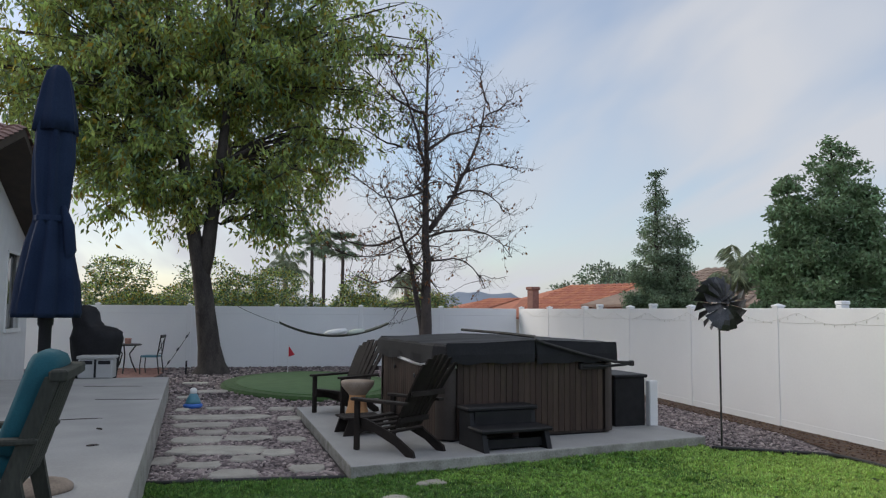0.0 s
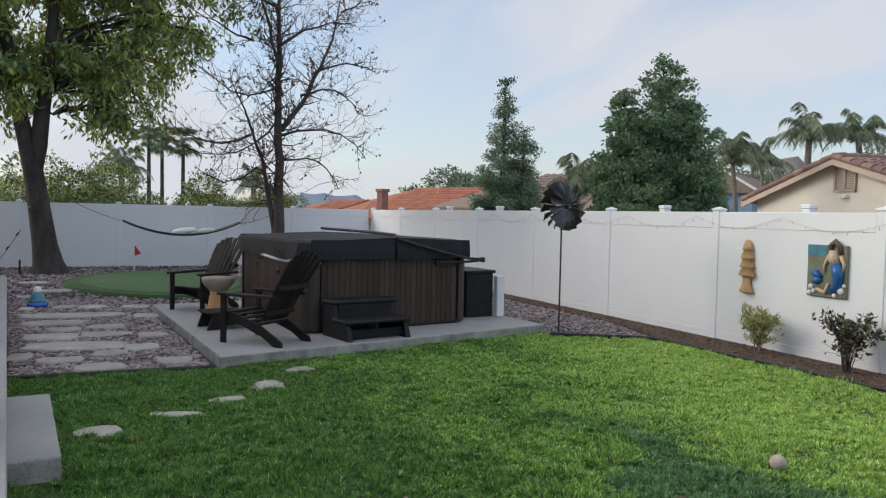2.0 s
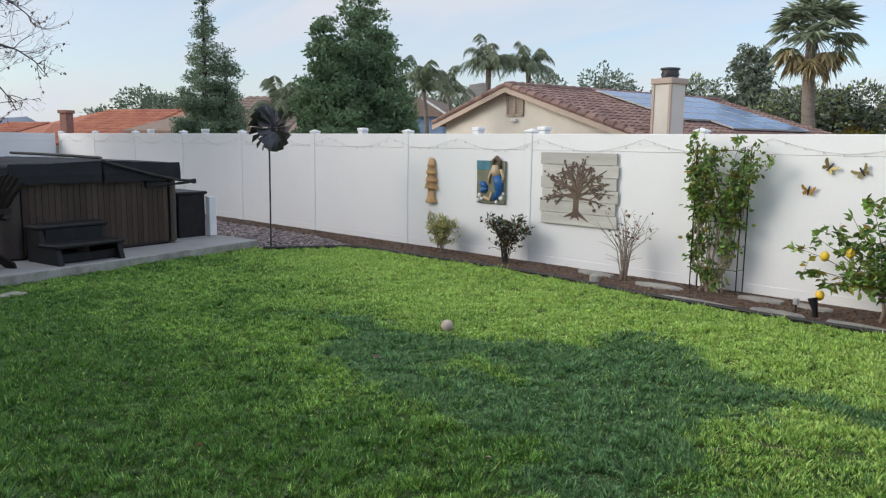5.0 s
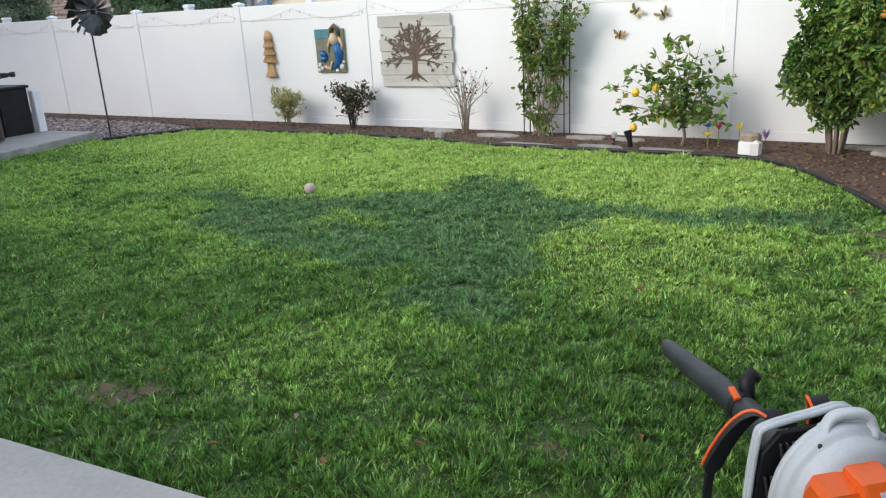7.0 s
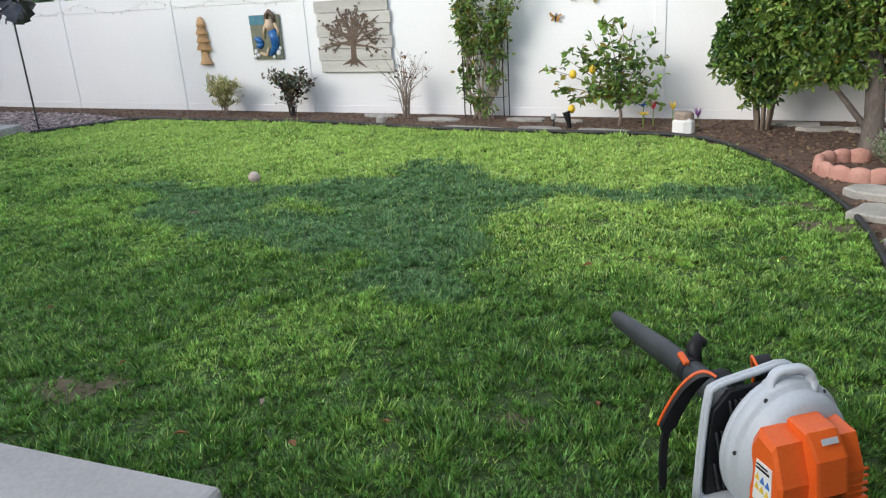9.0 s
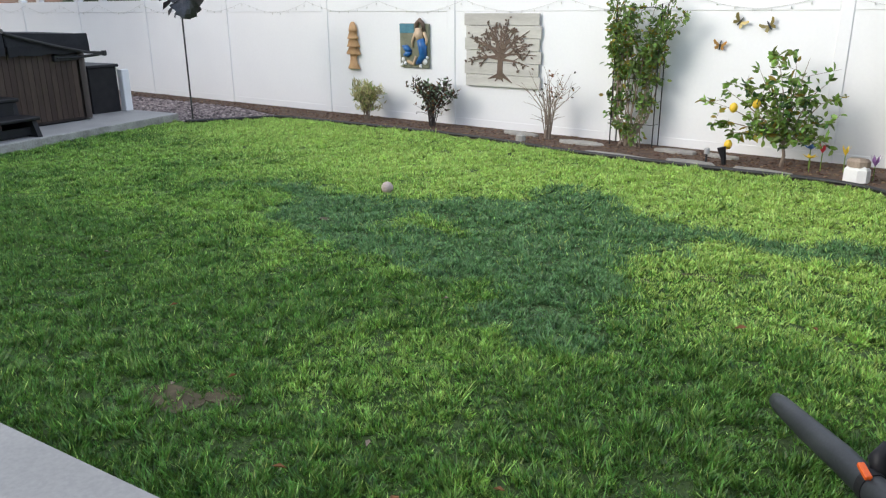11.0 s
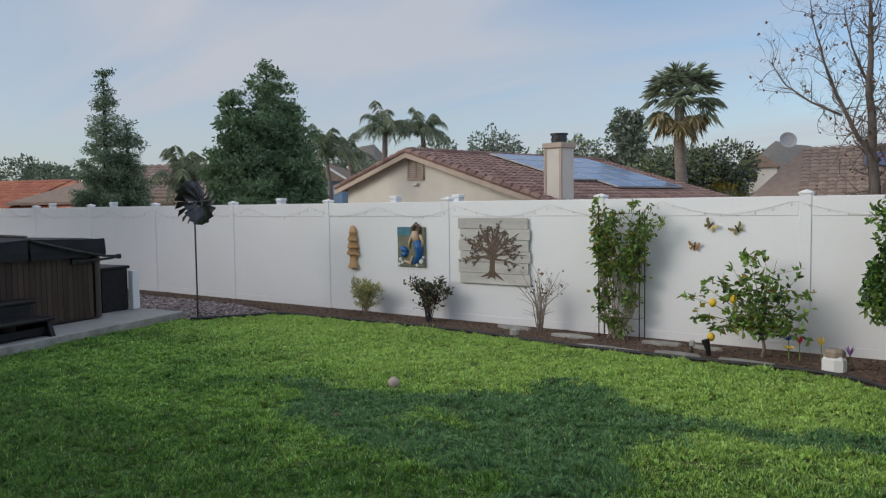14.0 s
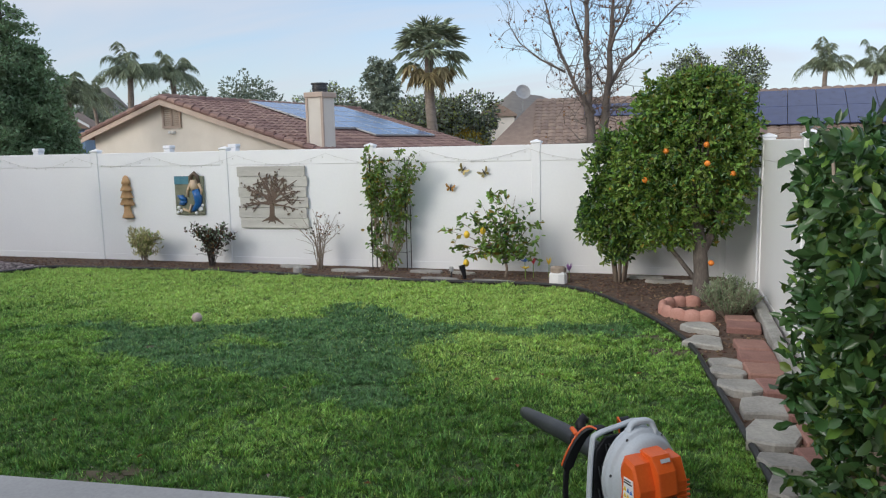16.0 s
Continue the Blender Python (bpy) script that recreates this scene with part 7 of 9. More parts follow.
def hammock():
    h = thing("hammock", "dark rope hammock slung between two trees", "hammock")
    A, Bp = Vector((-20.25, -8.72, 1.95)), Vector((-20.85, -3.25, 1.60))
    p0, p1 = Vector((-20.4, -7.25, 1.30)), Vector((-20.7, -4.3, 1.28))
    n, m = 14, 4
    vs, fs = [], []
    for i in range(n + 1):
        t = i / n
        c = p0.lerp(p1, t)
        c.z -= 0.36 * 4 * t * (1 - t) * 0.95
        w = 0.42 * (0.35 + 0.65 * math.sin(math.pi * (0.12 + 0.76 * t)))
        for k in range(m + 1):
            u = k / m * 2 - 1
            vs.append((c.x + u * w, c.y, c.z + 0.05 * u * u))
    fs = [(i * (m + 1) + k, i * (m + 1) + k + 1, (i + 1) * (m + 1) + k + 1, (i + 1) * (m + 1) + k) for i in range(n) for k in range(m)]
    b = Build().add(vs + [(x, y, z - 0.012) for x, y, z in vs], fs + [tuple(reversed([q + len(vs) for q in f_])) for f_ in fs])
    b.done("bed", "rope", h, "woven dark bed", recalc=False)
    for e, q in ((A, p0), (Bp, p1)):
        Build().tube(bez(e, q, (0, 0, -0.05), 5), 0.007, 6).done("rope", "rope", h)
        Build().tube([q + Vector((-0.18, 0, 0.04)), q + Vector((0.18, 0, 0.04))], 0.02, 6).done("spreader_bar", "rope", h)
    for y, w, mat in ((-5.75, 0.34, "white_cloth"), (-5.2, 0.26, "green_net")):
        b = Build()
        b.lathe([(0.05, -0.10), (0.16, -0.07), (0.2, 0.0), (0.16, 0.07), (0.05, 0.10)], 16, m=pose(-20.5, y, 1.08, 8, 0, 10) @ Matrix.Diagonal((1.0, w / 0.2, 0.8, 1)))
        tagged(b.done("pillow", mat, smooth=True), "pale pillow lying in the hammock", "pillow", "hammock pillows")


hammock()


# ---------------------------------------------------------------- leaf blower
def glide(pts, n=5):
    """A smooth line through the given points."""
    P = [Vector(p) for p in pts]
    P = [2 * P[0] - P[1]] + P + [2 * P[-1] - P[-2]]
    out = []
    for i in range(1, len(P) - 2):
        a, b, c, d = P[i - 1:i + 3]
        for k in range(n):
            t = k / n
            out.append(0.5 * (2 * b + (c - a) * t + (2 * a - 5 * b + 4 * c - d) * t * t + (3 * b - a - 3 * c + d) * t ** 3))
    out.append(P[-2])
    return out


def slab_y(b, prof, y0, y1, inset0=0.0, inset1=0.0):
    """A plate with an outline in x, z between two y; each face drawn in by its inset."""
    n = len(prof)
    cx, cz = sum(p[0] for p in prof) / n, sum(p[1] for p in prof) / n
    rows = [(y0, 1 - inset0), (y0 + 0.012, 1), (y1 - 0.012, 1), (y1, 1 - inset1)]
    vs = [(cx + (x - cx) * k, y, cz + (z - cz) * k) for y, k in rows for x, z in prof]
    fs = [(i * n + q, i * n + (q + 1) % n, (i + 1) * n + (q + 1) % n, (i + 1) * n + q) for i in range(3) for q in range(n)]
    b.add(vs, fs + [tuple(reversed(range(n))), tuple(3 * n + q for q in range(n))])


def leaf_blower():
    """A backpack blower stood upright on the grass. x from the harness plate to the engine, y across, z up."""
    at = facing(1.59, -6.71, 0.02, 0.66, -0.75) @ Matrix.Diagonal((0.86, 0.84, 1.0, 1))
    g = thing("leaf_blower", "orange and grey backpack leaf blower standing on grass", "leaf blower", at=at)
    # harness plate: a pale rim round a dark ribbed plate
    fr = [(-0.235, 0.0), (-0.215, 0.22), (-0.195, 0.355), (-0.165, 0.392), (0.0, 0.413), (0.12, 0.42), (0.19, 0.35), (0.215, 0.22), (0.21, 0.0)]
    b = Build()
    b.tube(glide([(0.055 - 0.06 * z, y, z) for y, z in fr], 3), 0.011, 8)
    b.tube(glide([(0.072 - 0.06 * z, y, z) for y, z in fr], 3), 0.010, 8)
    b.cbox(0.02, -0.22, -0.012, 0.36, 0.22, 0.028, 0.012)
    b.done("back_frame", "pale_plastic", g, "pale grey back frame", smooth=True)
    Build().prism([(y, z) for y, z in [(-0.2, 0.02), (0.2, 0.02), (0.2, 0.24), (0.18, 0.33), (0.115, 0.385), (-0.125, 0.378), (-0.185, 0.32), (-0.2, 0.22)]], 0.0, 0.018, 0.004,
                  m=Matrix(((0, 0.0, 1, 0.048), (1, 0, 0, 0), (0, 1, 0, 0), (0, 0, 0, 1)))).done("back_pad", "black", g, "black ribbed back plate")
    rb = Build().cbox(0.0, -0.0035, -0.05, 0.012, 0.0035, 0.05, 0.0015).mesh("pad_rib", "hose")
    for j, z in enumerate((0.09, 0.20, 0.30)):
        for k in range(15):
            y = (k - 7) * 0.023
            if z > 0.25 and abs(y) > 0.13:
                continue
            o = new("pad_rib", rb); o.parent = g; o.matrix_basis = pose(0.066, y, z, 14, 0, 0)
    # fan housing: a flat stepped drum with its axis along x
    toX = Matrix.Rotation(radians(90), 4, "Y")
    Build().lathe([(0.13, -0.004), (0.19, -0.004), (0.205, 0.004), (0.207, 0.022), (0.203, 0.026), (0.207, 0.030), (0.208, 0.062), (0.203, 0.072), (0.193, 0.078), (0.19, 0.088), (0.187, 0.115), (0.172, 0.138), (0.14, 0.15), (0.08, 0.155)], 56,
                  m=pose(0.115, 0.035, 0.205) @ Matrix.Diagonal((1, 1.1, 1.1, 1)) @ toX).done("fan_housing", "pale_plastic", g, "pale grey stepped fan housing", smooth=True)
    for a in (35, 95, 150, 215, 280, 330):
        Build().lathe([(0.009, 0), (0.010, 0.008), (0.006, 0.011)], 10, m=pose(0.180, 0.035 + 0.216 * math.sin(radians(a)), 0.205 + 0.216 * math.cos(radians(a))) @ toX).done("screw", "steel", g)
    ib = Build().cbox(0.0, -0.0035, 0.176, 0.034, 0.0035, 0.190, 0.001).mesh("intake_fin", "black")
    for k in range(64):
        o = new("intake_fin", ib); o.parent = g; o.matrix_basis = pose(0.080, 0.035, 0.21, 360 * k / 64, 0, 0)
    Build().lathe([(0.02, 0), (0.178, 0), (0.178, 0.02)], 32, m=pose(0.088, 0.035, 0.21) @ toX).done("intake_screen", "black", g)
    # broad carrying handle from the rim to the drum
    hd = Build()
    hp = glide([(0.15, -0.045, 0.385), (0.145, -0.028, 0.42), (0.14, 0.0, 0.448), (0.15, 0.05, 0.458), (0.16, 0.098, 0.452), (0.17, 0.115, 0.425), (0.175, 0.115, 0.395)], 5)
    vs = []
    for i, p in enumerate(hp):
        d = (hp[min(i + 1, len(hp) - 1)] - hp[max(i - 1, 0)]).normalized()
        nrm = Vector((-1, 0, 0)).cross(d).normalized()
        w = 0.021 if 5 < i < len(hp) - 5 else 0.030
        vs += [p + Vector((sy * w * ky, 0, 0)) + nrm * sn for sy, ky, sn in ((-1, 1, -0.006), (-1, 0.7, 0.013), (1, 0.7, 0.013), (1, 1, -0.006), (1, 0.6, -0.014), (-1, 0.6, -0.014))]
    N = len(hp)
    hd.add(vs, [(6 * i + a, 6 * i + (a + 1) % 6, 6 * i + 6 + (a + 1) % 6, 6 * i + 6 + a) for i in range(N - 1) for a in range(6)] + [(5, 4, 3, 2, 1, 0), tuple(6 * (N - 1) + a for a in range(6))])
    hd.done("handle", "pale_plastic", g, "grey carrying handle", smooth=True)
    # orange engine cover in three angular panels
    for nm, y0, y1, prof, i0, i1 in (
            ("engine_cover", -0.155, -0.035, [(0.235, 0.10), (0.33, 0.07), (0.385, 0.12), (0.385, 0.225), (0.335, 0.335), (0.255, 0.355), (0.225, 0.30)], 0.16, 0.02),
            ("engine_cover", -0.045, 0.075, [(0.235, 0.17), (0.395, 0.16), (0.425, 0.20), (0.405, 0.30), (0.345, 0.362), (0.26, 0.372), (0.23, 0.33)], 0.03, 0.03),
            ("engine_cover", 0.065, 0.165, [(0.235, 0.08), (0.35, 0.07), (0.40, 0.12), (0.395, 0.24), (0.345, 0.335), (0.255, 0.345), (0.23, 0.30)], 0.02, 0.14)):
        e = Build(); slab_y(e, prof, y0, y1, i0, i1)
        e.done(nm, "orange_plastic", g, "bright orange engine cover panel")
    Build().cbox(0.26, -0.04, 0.05, 0.385, 0.07, 0.19, 0.015).done("engine_block", "black", g, "black engine block")
    for k in range(5):
        Build().cbox(0.36, -0.035, 0.065 + k * 0.022, 0.40, 0.065, 0.073 + k * 0.022, 0.002).done("cooling_fin", "steel", g)
    Build().cbox(0.375, -0.10, 0.10, 0.45, 0.0, 0.175, 0.022).done("filter_box", "black", g, "black knobbed housing")
    Build().lathe([(0.034, 0), (0.042, 0.01), (0.038, 0.04), (0.02, 0.048)], 16, wob=lambda a, z: 1 + 0.06 * math.sin(8 * a), m=pose(0.425, 0.035, 0.155) @ toX).done("choke_knob", "black", g)
    Build().cbox(0.318, -0.04, 0.235, 0.398, -0.012, 0.30, 0.006).done("recess", "black", g, "black recess between the panels")
    for k in range(7):
        Build().cbox(0.385, 0.085, 0.10 + k * 0.022, 0.412 - 0.003 * k, 0.178, 0.109 + k * 0.022, 0.003).done("grille_bar", "orange_plastic", g)
    # sticker with plain bars and signs
    st = Build().add([(0.262, -0.148, 0.135), (0.352, -0.148, 0.135), (0.342, -0.142, 0.265), (0.268, -0.142, 0.265), (0.262, -0.158, 0.135), (0.352, -0.158, 0.135), (0.342, -0.158, 0.265), (0.268, -0.158, 0.265)],
                     [(0, 1, 2, 3), (7, 6, 5, 4), (0, 4, 5, 1), (1, 5, 6, 2), (2, 6, 7, 3), (3, 7, 4, 0)]).done("sticker", "label_white", g, "white warning sticker")
    Build().box(0.272, -0.1605, 0.240, 0.335, -0.1585, 0.246).box(0.272, -0.1605, 0.252, 0.325, -0.1585, 0.257).done("text_bar", "black", st)
    for x, z, mt in ((0.28, 0.215, "label_yellow"), (0.305, 0.213, "label_blue"), (0.33, 0.21, "label_blue"), (0.28, 0.185, "label_yellow"), (0.305, 0.183, "label_yellow"), (0.33, 0.18, "label_yellow")):
        Build().add([(x - 0.011, -0.1605, z - 0.010), (x + 0.011, -0.1605, z - 0.010), (x, -0.1605, z + 0.011), (x - 0.011, -0.158, z - 0.010), (x + 0.011, -0.158, z - 0.010), (x, -0.158, z + 0.011)],
                    [(0, 1, 2), (5, 4, 3), (0, 3, 4, 1), (1, 4, 5, 2), (2, 5, 3, 0)]).done("sign", mt, st)
    Build().box(-0.03, -0.009, 0.0, 0.03, 0.009, 0.004, m=Matrix(((0.0, -0.57, 0.82, 0.378), (1, 0, 0, 0.02), (0, 0.82, 0.57, 0.345), (0, 0, 0, 1)))).done("name_bar", "pale_plastic", g)
    # shoulder straps: black webbing with an orange edge
    for line in ([(0.04, -0.09, 0.395), (-0.02, -0.14, 0.415), (-0.06, -0.20, 0.36), (-0.085, -0.265, 0.24), (-0.09, -0.285, 0.14), (-0.06, -0.30, 0.0)],
                 [(0.03, 0.07, 0.385), (-0.03, 0.075, 0.42), (-0.07, 0.10, 0.40), (-0.09, 0.13, 0.32), (-0.10, 0.14, 0.2), (-0.08, 0.14, 0.02)]):
        pts = glide(line, 5)
        vs = []
        for i, p in enumerate(pts):
            w = 0.034 if i < 17 else 0.014
            vs += [(p[0], p[1] - w, p[2]), (p[0], p[1] + w, p[2]), (p[0] + 0.014, p[1] + w, p[2] - 0.01), (p[0] + 0.014, p[1] - w, p[2] - 0.01)]
        fs = [(4 * i + a, 4 * i + (a + 1) % 4, 4 * i + 4 + (a + 1) % 4, 4 * i + 4 + a) for i in range(len(pts) - 1) for a in range(4)]
        stp = Build().add(vs, fs + [(3, 2, 1, 0), (len(vs) - 4, len(vs) - 3, len(vs) - 2, len(vs) - 1)]).done("shoulder_strap", "black", g, "padded black shoulder strap")
        Build().tube([(p[0] - 0.002, p[1] - 0.036, p[2]) for p in pts[2:17]], 0.0055, 6).done("strap_piping", "orange_plastic", stp, "orange strap edging")
    # blowing tube
    inv = at.inverted()
    world_pts = [(1.72, -6.72, 0.13), (1.58, -6.55, 0.15), (1.43, -6.36, 0.155), (1.25, -6.14, 0.145), (1.10, -5.96, 0.125), (0.985, -5.82, 0.112), (0.955, -5.785, 0.11)]
    P = [inv @ Vector(p) for p in world_pts]
    tb = Build().tube(P, [0.058, 0.056, 0.054, 0.052, 0.047, 0.040, 0.030], 20).done("blow_tube", "hose", g, "long dark grey blower tube", smooth=True)
    for q in ((1.37, -6.286, 0.152), (1.49, -6.436, 0.154), (1.54, -6.499, 0.152)):
        c0 = inv @ Vector(q); c1 = inv @ (Vector(q) + Vector((-0.02, 0.025, 0)))
        Build().tube([c0, c1], [0.0575, 0.0575], 20).done("tube_clamp", "black", tb)
    Build().tube([inv @ Vector(p) for p in ((1.375, -6.25, 0.18), (1.36, -6.22, 0.225), (1.375, -6.195, 0.25), (1.40, -6.19, 0.235))], [0.028, 0.036, 0.032, 0.016], 12).done("control_handle", "black", tb, "black throttle handle", smooth=True)
    Build().cbox(-0.012, -0.03, -0.008, 0.012, 0.03, 0.010, 0.004, m=inv @ pose(1.335, -6.295, 0.212, 20, 0, 38)).done("trigger", "orange_plastic", tb, "orange trigger")


leaf_blower()
tagged(Build().lathe([(0.012, -0.052), (0.035, -0.042), (0.050, -0.018), (0.054, 0.0), (0.050, 0.020), (0.035, 0.042), (0.012, 0.053)], 18, wob=lambda a, z: 1 + 0.02 * math.sin(3 * a + z * 40)).done("ball", "ball", at=pose(-2.89, -3.69, 0.052), smooth=True),
       "small faded pink ball lying on the lawn", "ball")


# ---------------------------------------------------------------- planting along the fence
def shrub(name, label, category, x, y, w, h, n_stems, mat, n_leaf, leaf, seed, bark="bark_dark", upright=0.6, start=0.3, spread_top=1.0, ratio=0.4, mats=None, weights=None, twigs=2, r=0.006):
    """Stems fanning from one foot, forking, with leaves on their upper part."""
    rng = random.Random(seed)
    nr = np.random.default_rng(seed)
    t = thing(name, label, category)
    b = Build()
    C, D = [], []
    ends = []
    for k in range(n_stems):
        a = 2 * math.pi * k / n_stems + rng.uniform(-0.4, 0.4)
        rr = w / 2 * rng.uniform(0.25, 1.0) * spread_top
        hh = h * rng.uniform(0.65, 1.0)
        p0 = Vector((x + rng.uniform(-0.04, 0.04), y + rng.uniform(-0.04, 0.04), -0.03))
        p2 = Vector((x + rr * math.cos(a), y + rr * math.sin(a) * 0.75, hh))
        p1 = p0.lerp(p2, 0.5) + Vector((-0.25 * rr * math.cos(a), -0.2 * rr * math.sin(a), 0.06))
        pts = [p0, p0.lerp(p1, 0.5), p1, p1.lerp(p2, 0.5), p2]
        b.tube(pts, [r, r * 0.9, r * 0.75, r * 0.55, r * 0.3], 5, cap=False)
        segs = [(pts[2], pts[3]), (pts[3], pts[4])]
        for _ in range(twigs):
            q = rng.choice(pts[1:4])
            e = q + Vector((rng.gauss(0, w * 0.16), rng.gauss(0, w * 0.12), rng.uniform(0.05, 0.3) * h))
            b.tube([q, (q + e) / 2 + Vector((0, 0, 0.02)), e], [r * 0.5, r * 0.4, r * 0.2], 4, cap=False)
            segs.append((q, e))
        for _ in range(n_leaf // n_stems):
            s, e = rng.choice(segs)
            p = s.lerp(e, rng.random())
            if p.z < start * h:
                continue
            C.append((p.x + rng.gauss(0, 0.015), p.y + rng.gauss(0, 0.015), p.z + rng.gauss(0, 0.015)))
            D.append((rng.gauss(0, 0.6), rng.gauss(0, 0.6), rng.gauss(upright * 0.6, 0.5)))
    b.done("branchwork", bark, t, "thin stems", smooth=True, recalc=False)
    if C:
        foliage("leaves", mat, np.array(C), np.array(D), leaf, leaf * ratio, nr, t, "", mats=mats, weights=weights)
    return t


shrub("pale_shrub", "low pale green spiky shrub below the fence", "shrub", -6.2, -0.33, 0.66, 0.54, 22, "leaf_succulent", 1500, 0.085, 1, "bark_pale", 1.2, 0.25, ratio=0.22, mats=["leaf_succulent", "leaf_citrus"], weights=[0.88, 0.12])
shrub("bronze_shrub", "bronze-leaved shrub with dark twigs below the fence", "shrub", -4.95, -0.36, 0.84, 0.70, 24, None, 1000, 0.058, 2, "bark_dark", 0.4, 0.3, ratio=0.6, mats=["leaf_bronze", "leaf_rust", "leaf_dark"], weights=[0.6, 0.12, 0.28], twigs=4)
shrub("bare_rose", "nearly leafless rose bush with reddish canes", "shrub", -3.12, -0.36, 0.80, 0.88, 15, "leaf_rust", 110, 0.05, 3, "bark_pale", 0.2, 0.6, ratio=0.6, twigs=4, r=0.007, mats=["leaf_rust", "leaf_bronze"], weights=[0.6, 0.4])


def trellis_vine():
    t = thing("trellis", "black metal trellis standing before the fence", "trellis")
    x0, x1, y = -2.33, -1.80, -0.27
    for x in (x0, x1):
        for yy in (y, y + 0.18):
            Build().tube([(x, yy, -0.05), (x, yy, 1.62)], 0.007, 6).done("upright", "black_metal", t)
    for k in range(6):
        z = 0.28 + k * 0.26
        Build().tube([(x0, y, z), (x1, y, z)], 0.0035, 5).done("rung", "black_metal", t)
        Build().tube([(x0, y, z), (x0, y + 0.18, z)], 0.0035, 5).done("rung", "black_metal", t)
        Build().tube([(x1, y, z), (x1, y + 0.18, z)], 0.0035, 5).done("rung", "black_metal", t)
    rng = random.Random(6)
    nr = np.random.default_rng(6)
    v = thing("climbing_vine", "leafy vine climbing a black trellis, bare at its foot", "vine")
    b = Build()
    C, D = [], []
    for k in range(34):
        xa = rng.uniform(x0 - 0.02, x1 - 0.08)
        top = rng.choice((rng.uniform(0.9, 1.4), rng.uniform(1.35, 1.78), rng.uniform(1.45, 1.80)))
        lean = 0.42 * max(0.0, top - 1.0) if xa > -2.1 else -0.05
        xe = min(-1.42, max(-2.44, xa + rng.gauss(0.05, 0.10) + lean))
        p0 = Vector((-2.12 + rng.uniform(-0.16, 0.16), -0.24 + rng.uniform(-0.05, 0.05), -0.03))
        pts = [p0, Vector((xa, y + 0.02, 0.35)), Vector((xa + rng.gauss(0, 0.06), y + rng.uniform(0, 0.15), 0.8)), Vector(((xa + xe) / 2, y + rng.uniform(-0.05, 0.12), (0.8 + top) / 2 + 0.1)), Vector((xe, y + rng.uniform(-0.14, 0.1), top))]
        b.tube(pts, [0.008, 0.007, 0.006, 0.004, 0.002], 5, cap=False)
        # leaves stand in sprays along each cane, thin below
        for q in range(12):
            f = rng.uniform(0.12, 0.55) if rng.random() < 0.26 else 0.52 + 0.50 * rng.random()
            f = min(f, 0.999)
            s = min(3, int(f * 4))
            c = pts[s].lerp(pts[s + 1], f * 4 - s)
            d = Vector((rng.gauss(0.12, 0.5), rng.gauss(-0.35, 0.4), rng.gauss(0.0, 0.5)))
            for i in range(6):
                w = i / 5 * rng.uniform(0.07, 0.13)
                C.append((c.x + d.x * w + rng.gauss(0, 0.018), c.y + d.y * w + rng.gauss(0, 0.018), c.z + d.z * w + rng.gauss(0, 0.018)))
                D.append((d.x + rng.gauss(0, 0.7), d.y + rng.gauss(-0.1, 0.6), d.z + rng.gauss(-0.45, 0.5)))
    b.done("branchwork", "bark_pale", v, "tangled woody stems", smooth=True, recalc=False)
    foliage("leaves", None, np.array(C), np.array(D), 0.068, 0.034, nr, v, "", full=True, mats=["leaf_vine", "leaf_citrus", "leaf_yellow"], weights=[0.50, 0.38, 0.12])


trellis_vine()


def fruit(name, mat, x, y, z, r, label, long=1.0):
    b = Build().lathe([(r * 0.15, -r * long), (r * 0.6, -r * 0.8 * long), (r * 0.95, -r * 0.3 * long), (r, 0), (r * 0.95, r * 0.3 * long), (r * 0.6, r * 0.8 * long), (r * 0.15, r * long)], 14)
    return b.done(name, mat, None, label, smooth=True, at=pose(x, y, z, 10, 5, 0))


def hang(parent, ob):
    ob.parent = parent
    return ob


